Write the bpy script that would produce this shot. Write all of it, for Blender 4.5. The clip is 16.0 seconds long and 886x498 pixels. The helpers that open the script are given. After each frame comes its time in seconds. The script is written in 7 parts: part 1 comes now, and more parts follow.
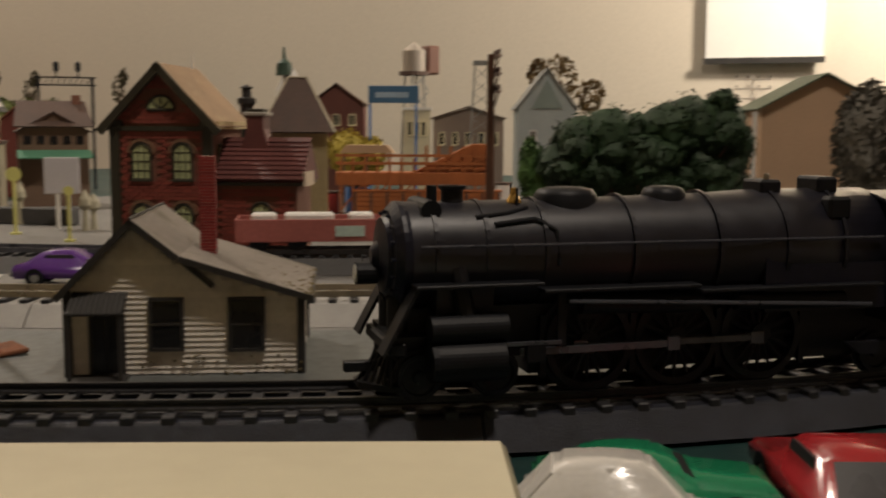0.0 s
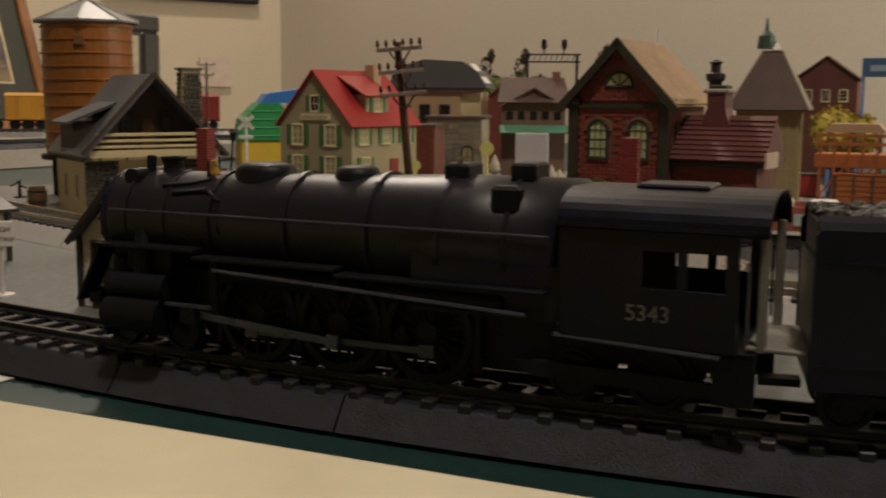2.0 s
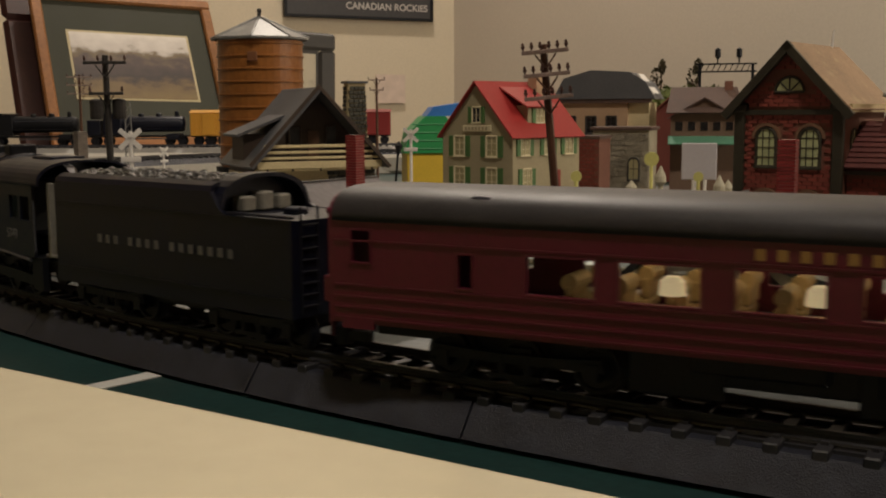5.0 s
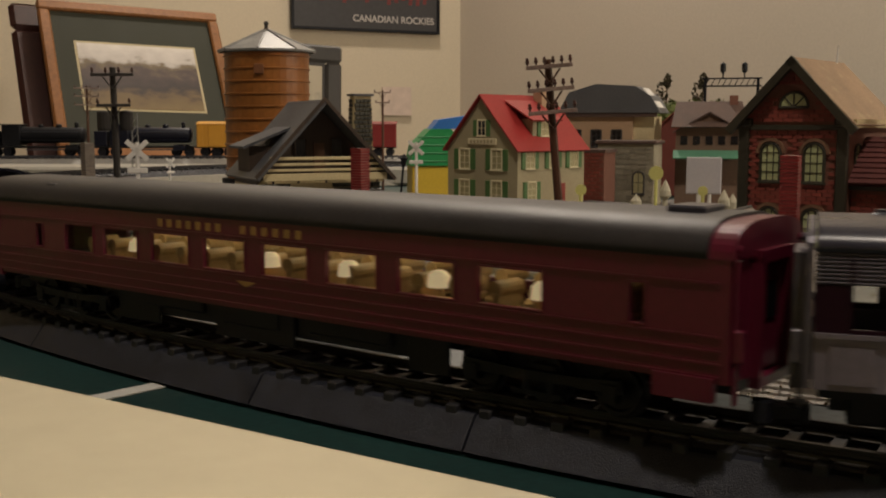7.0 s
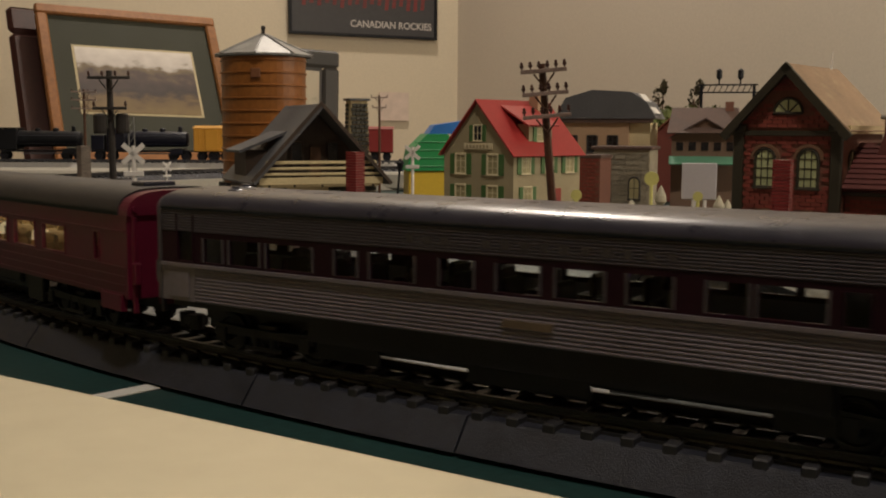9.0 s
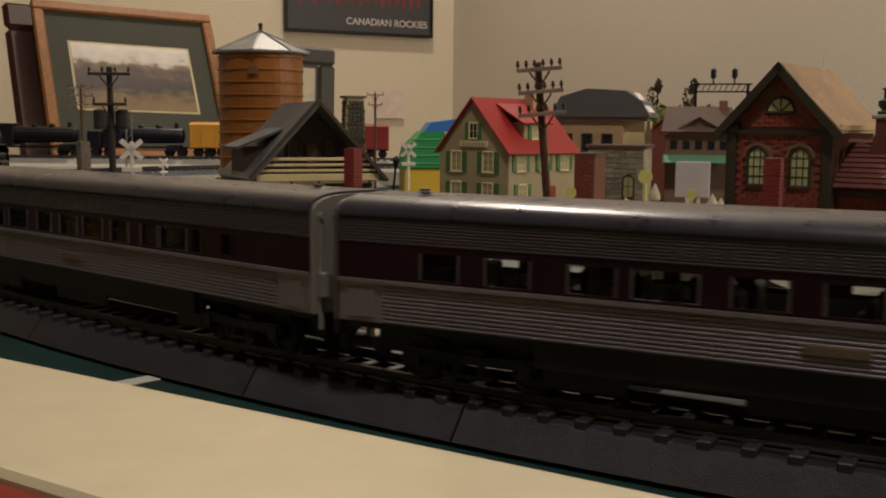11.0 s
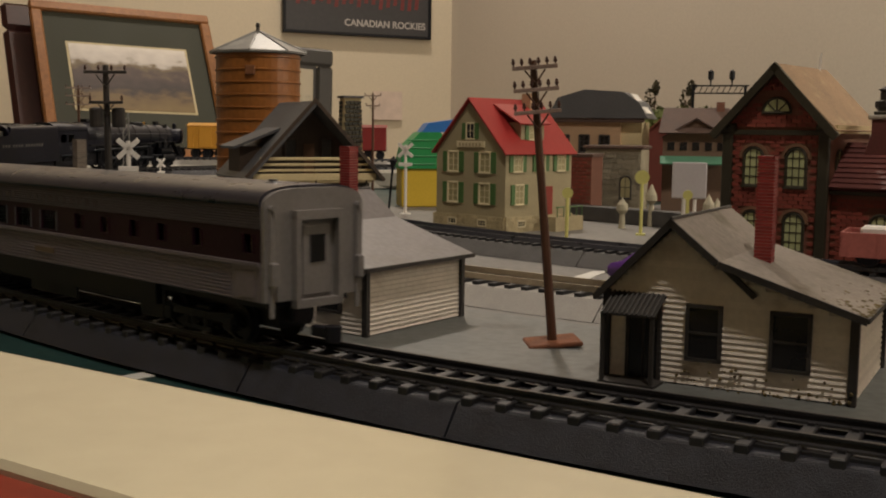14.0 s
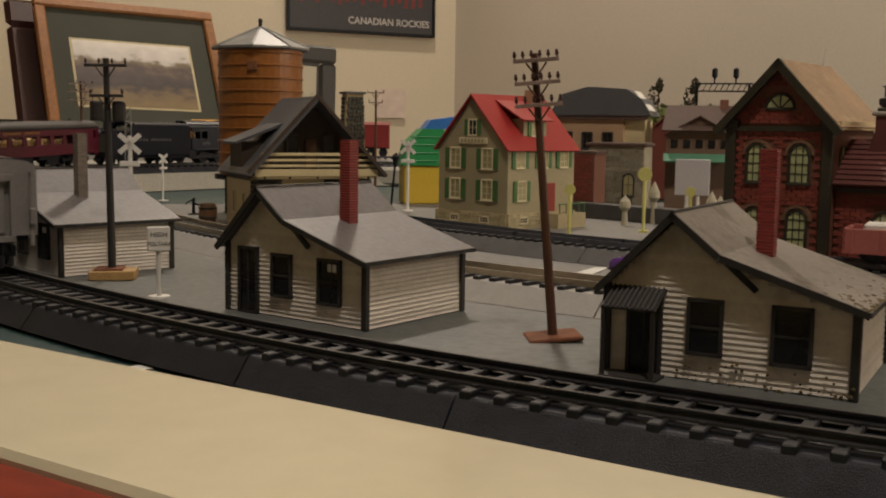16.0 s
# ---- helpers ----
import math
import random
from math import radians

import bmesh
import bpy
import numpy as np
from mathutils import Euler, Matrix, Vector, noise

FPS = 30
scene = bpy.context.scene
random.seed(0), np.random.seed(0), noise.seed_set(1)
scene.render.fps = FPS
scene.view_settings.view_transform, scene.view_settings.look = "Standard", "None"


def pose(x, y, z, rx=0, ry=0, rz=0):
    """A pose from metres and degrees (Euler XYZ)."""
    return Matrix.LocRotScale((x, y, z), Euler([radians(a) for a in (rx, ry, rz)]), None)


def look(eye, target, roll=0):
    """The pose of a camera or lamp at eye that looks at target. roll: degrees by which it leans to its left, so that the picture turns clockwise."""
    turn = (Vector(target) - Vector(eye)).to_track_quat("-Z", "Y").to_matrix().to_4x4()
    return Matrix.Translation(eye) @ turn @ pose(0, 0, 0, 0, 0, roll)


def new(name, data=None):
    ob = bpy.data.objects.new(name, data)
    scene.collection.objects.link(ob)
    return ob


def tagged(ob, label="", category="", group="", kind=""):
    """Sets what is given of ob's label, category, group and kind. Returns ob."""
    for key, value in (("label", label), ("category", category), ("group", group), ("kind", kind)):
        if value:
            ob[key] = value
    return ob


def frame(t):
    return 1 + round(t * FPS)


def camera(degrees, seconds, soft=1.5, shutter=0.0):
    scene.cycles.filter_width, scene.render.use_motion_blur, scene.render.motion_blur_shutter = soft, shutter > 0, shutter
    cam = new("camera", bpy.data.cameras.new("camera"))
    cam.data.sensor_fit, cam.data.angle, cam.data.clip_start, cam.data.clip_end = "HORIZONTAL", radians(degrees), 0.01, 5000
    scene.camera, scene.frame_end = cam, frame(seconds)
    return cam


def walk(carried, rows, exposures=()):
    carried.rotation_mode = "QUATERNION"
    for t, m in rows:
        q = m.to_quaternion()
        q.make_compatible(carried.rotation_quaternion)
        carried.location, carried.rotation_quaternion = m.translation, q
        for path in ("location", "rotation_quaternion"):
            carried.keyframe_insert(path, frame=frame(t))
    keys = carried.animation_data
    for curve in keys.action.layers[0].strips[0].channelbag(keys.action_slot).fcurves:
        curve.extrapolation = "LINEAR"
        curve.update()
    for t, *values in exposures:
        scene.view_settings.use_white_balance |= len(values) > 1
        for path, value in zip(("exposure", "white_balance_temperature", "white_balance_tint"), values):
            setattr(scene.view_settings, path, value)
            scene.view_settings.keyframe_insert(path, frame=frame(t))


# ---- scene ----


def view(x, y, z, yaw, pitch, lean):
    """A camera pose: yaw to the left, pitch up, lean to its left, in degrees."""
    return pose(x, y, z, 0, 0, yaw) @ pose(0, 0, 0, 90 + pitch) @ pose(0, 0, 0, 0, 0, lean)


# the phone, held low over the table edge
cam = camera(45.1, 16.0, soft=2.0, shutter=0.4)
walk(cam, [
    (0, view(-0.0392, -0.0104, 0.0717, -35.44, -6.62, 0.30)),
    (0.5, view(-0.0307, -0.0060, 0.0709, -27.68, -7.74, -0.19)),
    (1, view(-0.0233, -0.0055, 0.0717, -20.53, -7.96, -0.01)),
    (1.5, view(-0.0191, -0.0039, 0.0715, -14.42, -8.02, 0.20)),
    (2, view(-0.0126, 0.0014, 0.0733, -9.34, -8.12, 0.36)),
    (2.5, view(-0.0066, 0.0107, 0.0723, -4.02, -8.23, 0.13)),
    (3, view(-0.0070, 0.0077, 0.0724, -1.92, -8.99, -0.07)),
    (3.5, view(-0.0037, 0.0094, 0.0707, -0.51, -8.96, -0.25)),
    (4, view(-0.0042, 0.0106, 0.0701, -0.10, -8.90, -0.38)),
    (4.5, view(-0.0031, 0.0084, 0.0704, 0.07, -8.41, -0.40)),
    (5, view(-0.0027, 0.0067, 0.0696, 0.09, -7.26, -0.28)),
    (7.5, view(-0.0019, 0.0053, 0.0701, 0.38, -6.55, 0.07)),
    (8, view(-0.0005, 0.0073, 0.0694, 0.33, -6.44, 0.09)),
    (8.5, view(-0.0005, 0.0072, 0.0686, 0.27, -6.32, 0.15)),
    (9, view(-0.0014, 0.0040, 0.0694, 0.21, -6.30, 0.27)),
    (11.5, view(-0.0023, -0.0017, 0.0691, -0.12, -6.42, 0.55)),
    (12, view(-0.0026, -0.0019, 0.0692, -0.11, -6.42, 0.49)),
    (12.5, view(-0.0017, -0.0019, 0.0680, -0.16, -6.39, 0.63)),
    (13, view(-0.0012, -0.0014, 0.0677, -0.16, -6.41, 0.72)),
    (13.5, view(-0.0016, -0.0026, 0.0687, -0.24, -6.40, 0.83)),
    (14, view(-0.0011, -0.0017, 0.0678, -0.19, -6.29, 0.68)),
    (14.5, view(0.0000, 0.0005, 0.0668, -0.12, -6.28, 0.54)),
    (15, view(0.0002, 0.0008, 0.0664, -0.01, -6.33, 0.60)),
    (15.5, view(0.0004, -0.0008, 0.0669, 0.01, -6.32, 0.82)),
    (16, view(0.0000, 0.0000, 0.0660, -0.00, -6.35, 0.86)),
])

# ---- light ----
world = bpy.data.worlds.new("room_dark")
scene.world = world
world.use_nodes = True
world.node_tree.nodes["Background"].inputs["Color"].default_value = (1.0, 0.8, 0.6, 1)
world.node_tree.nodes["Background"].inputs["Strength"].default_value = 0.006
scene.view_settings.exposure = 0.0


def area_lamp(name, place, target, size, watts, colour):
    data = bpy.data.lights.new(name, "AREA")
    data.shape, data.size, data.energy, data.color = "DISK", size, watts, colour
    ob = new(name, data)
    ob.matrix_world = look(place, target)
    return ob


WARM = (1.0, 0.865, 0.73)
area_lamp("ceiling_lamp", (0.13, -0.28, 1.60), (0.05, 0.2, 0.0), 0.14, 13.0, WARM)
area_lamp("ceiling_lamp", (-0.07, 1.88, 1.60), (-0.05, 1.35, 0.0), 0.16, 18.0, WARM)
area_lamp("wall_lamp", (1.16, 0.46, 0.52), (1.17, 0.86, 0.30), 0.08, 10.0, (1.0, 0.88, 0.72))

# ---- materials ----
MATS = {}


def mat(name, colour, rough=0.6, metal=0.0, vary=0.15, scale=150.0, bump=0.1, stain=0.0, stain_colour=(0.1, 0.07, 0.05), coat=0.0, island=0.0, fine=5.0, spec=0.5):
    """A surface with grain at two scales, fine relief, optional stains and per-piece variation."""
    if name in MATS:
        return MATS[name]
    m = bpy.data.materials.new(name)
    m.use_nodes = True
    nt = m.node_tree
    n, l = nt.nodes, nt.links
    b = n["Principled BSDF"]
    b.inputs["Metallic"].default_value = metal
    b.inputs["Specular IOR Level"].default_value = spec
    if coat:
        b.inputs["Coat Weight"].default_value = coat
    tc = n.new("ShaderNodeTexCoord")
    big = n.new("ShaderNodeTexNoise")
    big.inputs["Scale"].default_value, big.inputs["Detail"].default_value = scale * 0.25, 5
    small = n.new("ShaderNodeTexNoise")
    small.inputs["Scale"].default_value, small.inputs["Detail"].default_value = scale * fine, 3
    for t in (big, small):
        l.new(tc.outputs["Object"], t.inputs["Vector"])
    mixf = n.new("ShaderNodeMath")
    mixf.operation = "ADD"
    l.new(big.outputs["Fac"], mixf.inputs[0])
    l.new(small.outputs["Fac"], mixf.inputs[1])
    ramp = n.new("ShaderNodeMapRange")
    ramp.inputs["From Min"].default_value, ramp.inputs["From Max"].default_value = 0.7, 1.3
    ramp.inputs["To Min"].default_value, ramp.inputs["To Max"].default_value = 1 - vary, 1 + vary
    l.new(mixf.outputs[0], ramp.inputs["Value"])
    value = ramp.outputs[0]
    if island:
        oi = n.new("ShaderNodeObjectInfo")
        r2 = n.new("ShaderNodeMapRange")
        r2.inputs["To Min"].default_value, r2.inputs["To Max"].default_value = 1 - island, 1 + island
        l.new(oi.outputs["Random"], r2.inputs["Value"])
        mu = n.new("ShaderNodeMath")
        mu.operation = "MULTIPLY"
        l.new(value, mu.inputs[0])
        l.new(r2.outputs[0], mu.inputs[1])
        value = mu.outputs[0]
    mul = n.new("ShaderNodeVectorMath")
    mul.operation = "SCALE"
    mul.inputs[0].default_value = colour
    l.new(value, mul.inputs["Scale"])
    out = mul.outputs[0]
    if stain:
        sn = n.new("ShaderNodeTexNoise")
        sn.inputs["Scale"].default_value, sn.inputs["Detail"].default_value = scale * 0.6, 8
        l.new(tc.outputs["Object"], sn.inputs["Vector"])
        sr = n.new("ShaderNodeMapRange")
        sr.inputs["From Min"].default_value, sr.inputs["From Max"].default_value = 0.56, 0.72
        sr.inputs["To Max"].default_value = stain
        l.new(sn.outputs["Fac"], sr.inputs["Value"])
        mx = n.new("ShaderNodeMix")
        mx.data_type = "RGBA"
        l.new(sr.outputs[0], mx.inputs["Factor"])
        l.new(out, mx.inputs[6])
        mx.inputs[7].default_value = (*stain_colour, 1)
        out = mx.outputs[2]
    l.new(out, b.inputs["Base Color"])
    rr = n.new("ShaderNodeMapRange")
    rr.inputs["To Min"].default_value, rr.inputs["To Max"].default_value = max(0.03, rough - 0.1), min(1, rough + 0.1)
    l.new(big.outputs["Fac"], rr.inputs["Value"])
    l.new(rr.outputs[0], b.inputs["Roughness"])
    if bump:
        bp = n.new("ShaderNodeBump")
        bp.inputs["Strength"].default_value, bp.inputs["Distance"].default_value = bump, 0.0006
        l.new(mixf.outputs[0], bp.inputs["Height"])
        l.new(bp.outputs[0], b.inputs["Normal"])
    MATS[name] = m
    return m


def glass(name, tint=(0.9, 0.95, 0.95), rough=0.05):
    if name in MATS:
        return MATS[name]
    m = bpy.data.materials.new(name)
    m.use_nodes = True
    b = m.node_tree.nodes["Principled BSDF"]
    b.inputs["Base Color"].default_value = (*tint, 1)
    b.inputs["Roughness"].default_value = rough
    b.inputs["Transmission Weight"].default_value = 1.0
    b.inputs["IOR"].default_value = 1.1
    MATS[name] = m
    return m


def glow(name, colour, strength):
    if name in MATS:
        return MATS[name]
    m = bpy.data.materials.new(name)
    m.use_nodes = True
    b = m.node_tree.nodes["Principled BSDF"]
    b.inputs["Base Color"].default_value = (*colour, 1)
    b.inputs["Emission Color"].default_value = (*colour, 1)
    b.inputs["Emission Strength"].default_value = strength
    MATS[name] = m
    return m


BLACK = mat("black_plastic", (0.007, 0.0075, 0.010), 0.48, vary=0.3, scale=300, bump=0.05, spec=0.22)
ENGINE = mat("engine_black", (0.0042, 0.0052, 0.014), 0.38, vary=0.35, scale=900, bump=0.05, spec=0.32)
# boiler black lifted and made glossier to carry the bright wall's sheen
BOILER = mat("sheen_boiler_black", (0.008, 0.008, 0.014), 0.40, vary=0.3, scale=900, bump=0.01, spec=0.5)
DARK = mat("dark_trim", (0.025, 0.022, 0.02), 0.6, vary=0.3)
STEEL = mat("steel_rail", (0.085, 0.091, 0.112), 0.30, metal=0.45, vary=0.25, scale=400)
BRASS = mat("brass_rail", (0.42, 0.38, 0.30), 0.3, metal=0.9, vary=0.2, scale=400)
DARKRAIL = mat("blackened_rail", (0.030, 0.030, 0.033), 0.34, metal=0.3, vary=0.3, scale=400, spec=0.4)
TIE = mat("tie_black", (0.019, 0.0190, 0.0215), 0.5, vary=0.3, scale=400, island=0.2, spec=0.45)
ROADBED = mat("roadbed_black", (0.019, 0.021, 0.030), 0.42, vary=0.5, scale=700, bump=0.6, stain=0.15, stain_colour=(0.04, 0.04, 0.046), spec=0.38)
GREYBED = mat("roadbed_grey", (0.36, 0.35, 0.33), 0.75, vary=0.12, scale=400, bump=0.4)
DARKBED = mat("roadbed_charcoal", (0.06, 0.058, 0.058), 0.65, vary=0.3, scale=400, bump=0.5)
GREEN_TABLE = mat("green_table_paint", (0.009, 0.036, 0.034), 0.5, vary=0.3, scale=80, bump=0.15, stain=0.3, stain_colour=(0.035, 0.05, 0.045))
WHITE_LINE = mat("white_line_paint", (0.62, 0.62, 0.58), 0.55, vary=0.1, scale=200)
STREET = mat("grey_street_sheet", (0.100, 0.109, 0.106), 0.5, vary=0.3, scale=60, bump=0.2, stain=0.5, stain_colour=(0.12, 0.12, 0.11))
CREAM = mat("cream_gloss_board", (0.565, 0.525, 0.375), 0.13, vary=0.04, scale=30, bump=0.02, coat=0.4)
CREAM_EDGE = mat("yellow_board_edge", (0.62, 0.52, 0.2), 0.35, vary=0.06, scale=60)
MAROON = mat("maroon_varnish", (0.20, 0.026, 0.010), 0.6, vary=0.2, scale=60, spec=0.08)
WALL_L = mat("cream_wall_paint", (0.61, 0.53, 0.395), 0.75, vary=0.05, scale=6, bump=0.15, fine=40)
WALL_R = mat("grey_beige_wall_paint", (0.565, 0.50, 0.415), 0.75, vary=0.05, scale=6, bump=0.15, fine=40)
SIDING = mat("white_clapboard", (0.68, 0.63, 0.56), 0.65, vary=0.1, scale=120, bump=0.15, stain=0.45, stain_colour=(0.2, 0.14, 0.08), island=0.06)
SHEETROOF = mat("grey_roof_sheet", (0.15, 0.140, 0.143), 0.55, vary=0.18, scale=90, bump=0.15, stain=0.4, stain_colour=(0.11, 0.09, 0.07))
DIRTROOF = mat("grey_roof_moss", (0.2, 0.175, 0.15), 0.7, vary=0.22, scale=110, bump=0.3, stain=0.7, stain_colour=(0.07, 0.055, 0.025))
REDBRICK = mat("red_chimney_brick", (0.25, 0.03, 0.028), 0.6, vary=0.2, scale=300, island=0.2)
MORTAR = mat("pale_mortar", (0.42, 0.33, 0.28), 0.8, vary=0.1)
HOLE = mat("dark_window", (0.008, 0.008, 0.009), 0.25, vary=0.2)
WOODPOLE = mat("brown_pole_plastic", (0.085, 0.035, 0.018), 0.5, vary=0.25, scale=250, bump=0.2)
TANWOOD = mat("tan_base_wood", (0.42, 0.26, 0.1), 0.6, vary=0.2, scale=150)
RUST = mat("rust_gravel", (0.186, 0.068, 0.031), 0.85, vary=0.4, scale=500, bump=0.8)
WHITEPL = mat("white_plastic", (0.72, 0.7, 0.66), 0.45, vary=0.06)


# ---- mesh helpers ----
def part(name, bm, material, parent=None, label="", smooth=False, round_x=False):
    me = bpy.data.meshes.new(name)
    bm.normal_update()
    if smooth:
        for f in bm.faces:
            f.smooth = True
    if round_x:
        for f in bm.faces:
            f.smooth = abs(f.normal.x) < 0.5
        for e in bm.edges:
            e.smooth = all(f.smooth for f in e.link_faces)
    bm.to_mesh(me)
    bm.free()
    me.materials.append(material)
    ob = new(name, me)
    if parent is not None:
        ob.parent = parent
    if label:
        ob["label"] = label
    return ob


def thing(name, m, label, category, group="", kind=""):
    ob = new(name)
    ob.empty_display_size = 0.01
    ob.matrix_world = m
    return tagged(ob, label, category, group, kind)


def box(bm, x0, x1, y0, y1, z0, z1, m=None, bevel=0.0):
    vs = [bm.verts.new(v) for v in ((x0, y0, z0), (x1, y0, z0), (x1, y1, z0), (x0, y1, z0), (x0, y0, z1), (x1, y0, z1), (x1, y1, z1), (x0, y1, z1))]
    fs = [bm.faces.new([vs[i] for i in f]) for f in ((3, 2, 1, 0), (4, 5, 6, 7), (0, 1, 5, 4), (1, 2, 6, 5), (2, 3, 7, 6), (3, 0, 4, 7))]
    if bevel:
        es = list({e for f in fs for e in f.edges})
        r = bmesh.ops.bevel(bm, geom=es, offset=bevel, segments=1, affect="EDGES")
        vs = list({v for f in r["faces"] for v in f.verts} | {v for v in vs if v.is_valid})
    if m is not None:
        for v in vs:
            v.co = m @ v.co
    return bm


def B(*args, **kw):
    return box(bmesh.new(), *args, **kw)


def tube(bm, p, q, r, r2=None, seg=10, caps=True):
    """A round bar from p to q."""
    p, q = Vector(p), Vector(q)
    r2 = r if r2 is None else r2
    d = (q - p).normalized()
    a = d.orthogonal().normalized()
    b = d.cross(a)
    ring = []
    for c, rad in ((p, r), (q, r2)):
        ring.append([bm.verts.new(c + rad * (math.cos(2 * math.pi * k / seg) * a + math.sin(2 * math.pi * k / seg) * b)) for k in range(seg)])
    for k in range(seg):
        bm.faces.new((ring[0][k], ring[0][(k + 1) % seg], ring[1][(k + 1) % seg], ring[1][k]))
    if caps:
        bm.faces.new(ring[0][::-1])
        bm.faces.new(ring[1])
    return bm


def T(*args, **kw):
    return tube(bmesh.new(), *args, **kw)


def lathe(bm, prof, m=None, seg=20):
    """Turn a profile of (radius, height) round the local z axis."""
    m = m or Matrix()
    rings = []
    for r, z in prof:
        if r < 1e-7:
            rings.append([bm.verts.new(m @ Vector((0, 0, z)))])
        else:
            rings.append([bm.verts.new(m @ Vector((r * math.cos(2 * math.pi * k / seg), r * math.sin(2 * math.pi * k / seg), z))) for k in range(seg)])
    for a, b in zip(rings, rings[1:]):
        for k in range(seg):
            k2 = (k + 1) % seg
            f = [a[k % len(a)], a[k2 % len(a)], b[k2 % len(b)], b[k % len(b)]]
            f = list(dict.fromkeys(f))
            if len(f) > 2:
                bm.faces.new(f)
    return bm


def prism(bm, poly, a, b, axis="y", m=None):
    """Extrude a polygon of (u, z) from a to b along y (u is x) or along x (u is y), or of (x, y) along z."""
    def put(u, w, t):
        v = {"y": (u, t, w), "x": (t, u, w), "z": (u, w, t)}[axis]
        return bm.verts.new(m @ Vector(v) if m is not None else Vector(v))
    r0, r1 = [put(u, w, a) for u, w in poly], [put(u, w, b) for u, w in poly]
    n = len(poly)
    for k in range(n):
        bm.faces.new((r0[k], r0[(k + 1) % n], r1[(k + 1) % n], r1[k]))
    bm.faces.new(r0[::-1])
    bm.faces.new(r1)
    bmesh.ops.recalc_face_normals(bm, faces=bm.faces)
    return bm


def sheet(bm, pts, thick, m=None):
    """A thin slab under a flat polygon of 3D points."""
    pts = [Vector(p) for p in pts]
    n = (pts[1] - pts[0]).cross(pts[2] - pts[0]).normalized()
    lo = [p - n * thick for p in pts]
    a, b = [bm.verts.new(m @ p if m else p) for p in pts], [bm.verts.new(m @ p if m else p) for p in lo]
    k = len(pts)
    bm.faces.new(a)
    bm.faces.new(b[::-1])
    for i in range(k):
        bm.faces.new((a[(i + 1) % k], a[i], b[i], b[(i + 1) % k]))
    return bm


# ---- the line of the tracks: three concentric curves ----
CX, CY = 0.6010, 1.1098
A0 = math.atan2(0.23 - CY, -CX)
RAIL_Z = 0.0118
RM = 1.05
S_END, S_TURN = -0.52, 0.10
R2 = 0.4572


def grade(s):
    """How far the main line has climbed at s."""
    k = min(1.0, max(0.0, (-0.34 - s) / 0.55))
    return 0.016 * k * k * (3 - 2 * k)


def on_track(s, off=0.0, z=RAIL_Z, r=RM):
    """A point s metres along the main line (to the right), off metres outside its middle, and the heading."""
    if r == RM and s < S_END:
        a = A0 + S_END / RM
        mx, my = CX + (RM - R2) * math.cos(a), CY + (RM - R2) * math.sin(a)
        a += (s - S_END) / R2
        return Vector((mx + (R2 + off) * math.cos(a), my + (R2 + off) * math.sin(a), z + grade(s))), a + math.pi / 2
    if r == RM and s > S_TURN:
        a = A0 + S_TURN / RM
        mx, my = CX + (RM - R2) * math.cos(a), CY + (RM - R2) * math.sin(a)
        a += (s - S_TURN) / R2
        return Vector((mx + (R2 + off) * math.cos(a), my + (R2 + off) * math.sin(a), z)), a + math.pi / 2
    a = A0 + s / r
    return Vector((CX + (r + off) * math.cos(a), CY + (r + off) * math.sin(a), z + (grade(s) if r == RM else 0))), a + math.pi / 2

# ---- room, table, ground ----
def wall(name, a, b, z0, z1, material, label):
    """A wall 0.1 thick behind the line from a to b."""
    a, b = Vector((*a, 0)), Vector((*b, 0))
    d = (b - a).normalized()
    n = Vector((-d.y, d.x, 0))
    bm = bmesh.new()
    m = Matrix.Translation(a) @ Matrix.Rotation(math.atan2(d.y, d.x), 4, "Z")
    box(bm, 0, (b - a).length, 0, 0.1, z0, z1, m)
    return tagged(part(name, bm, material), label, "wall", kind="structure")


CORNER = (0.022, 2.60)
LEFT_END, RIGHT_END = (-2.6, 1.26), (1.95, -0.30)
wall("wall_north", LEFT_END, CORNER, -0.75, 1.65, WALL_L, "cream painted plaster wall behind the layout")
wall("wall_east", CORNER, RIGHT_END, -0.75, 1.65, WALL_R, "grey beige painted plaster wall")
wall("wall_south", (1.95, -0.30), (0.9, -2.4), -0.75, 1.65, WALL_R, "plain beige painted wall")
wall("wall_back", (0.9, -2.4), (-2.6, -2.4), -0.75, 1.65, WALL_L, "plain cream painted wall")
wall("wall_west", (-2.6, -2.4), LEFT_END, -0.75, 1.65, WALL_L, "plain cream painted wall")
tagged(part("floor", B(-2.8, 2.2, -2.6, 2.8, -0.85, -0.75), mat("brown_carpet", (0.16, 0.11, 0.07), 0.9, vary=0.2, scale=20)), "brown carpeted floor", "floor", kind="structure")
tagged(part("ceiling", B(-2.8, 2.2, -2.6, 2.8, 1.65, 1.75), mat("white_ceiling_paint", (0.75, 0.72, 0.66), 0.85, vary=0.04, scale=8)), "white painted ceiling", "ceiling", kind="structure")

table = thing("layout_table", pose(0, 0, 0), "dark green painted table tennis table under the layout", "table")
part("tabletop", prism(bmesh.new(), [(-1.15, 0.06), (1.02, 0.06), (1.02, 1.06), (0.60, 1.69), (-1.15, 1.69)], -0.02, 0.0, "z"), GREEN_TABLE, table)
for lx, far_y in ((-1.05, 1.6), (0.50, 1.6), (0.92, 1.0)):
    for ly in (0.16, far_y):
        part("leg", B(lx - 0.02, lx + 0.02, ly - 0.02, ly + 0.02, -0.75, -0.02), BLACK, table)
m = pose(-0.083, 0.289, 0.0002, 0, 0, -131)
part("painted_line", B(0.0, 0.05, -0.0, 0.0062, 0, 0.0003, m), WHITE_LINE, table, "white painted court line")


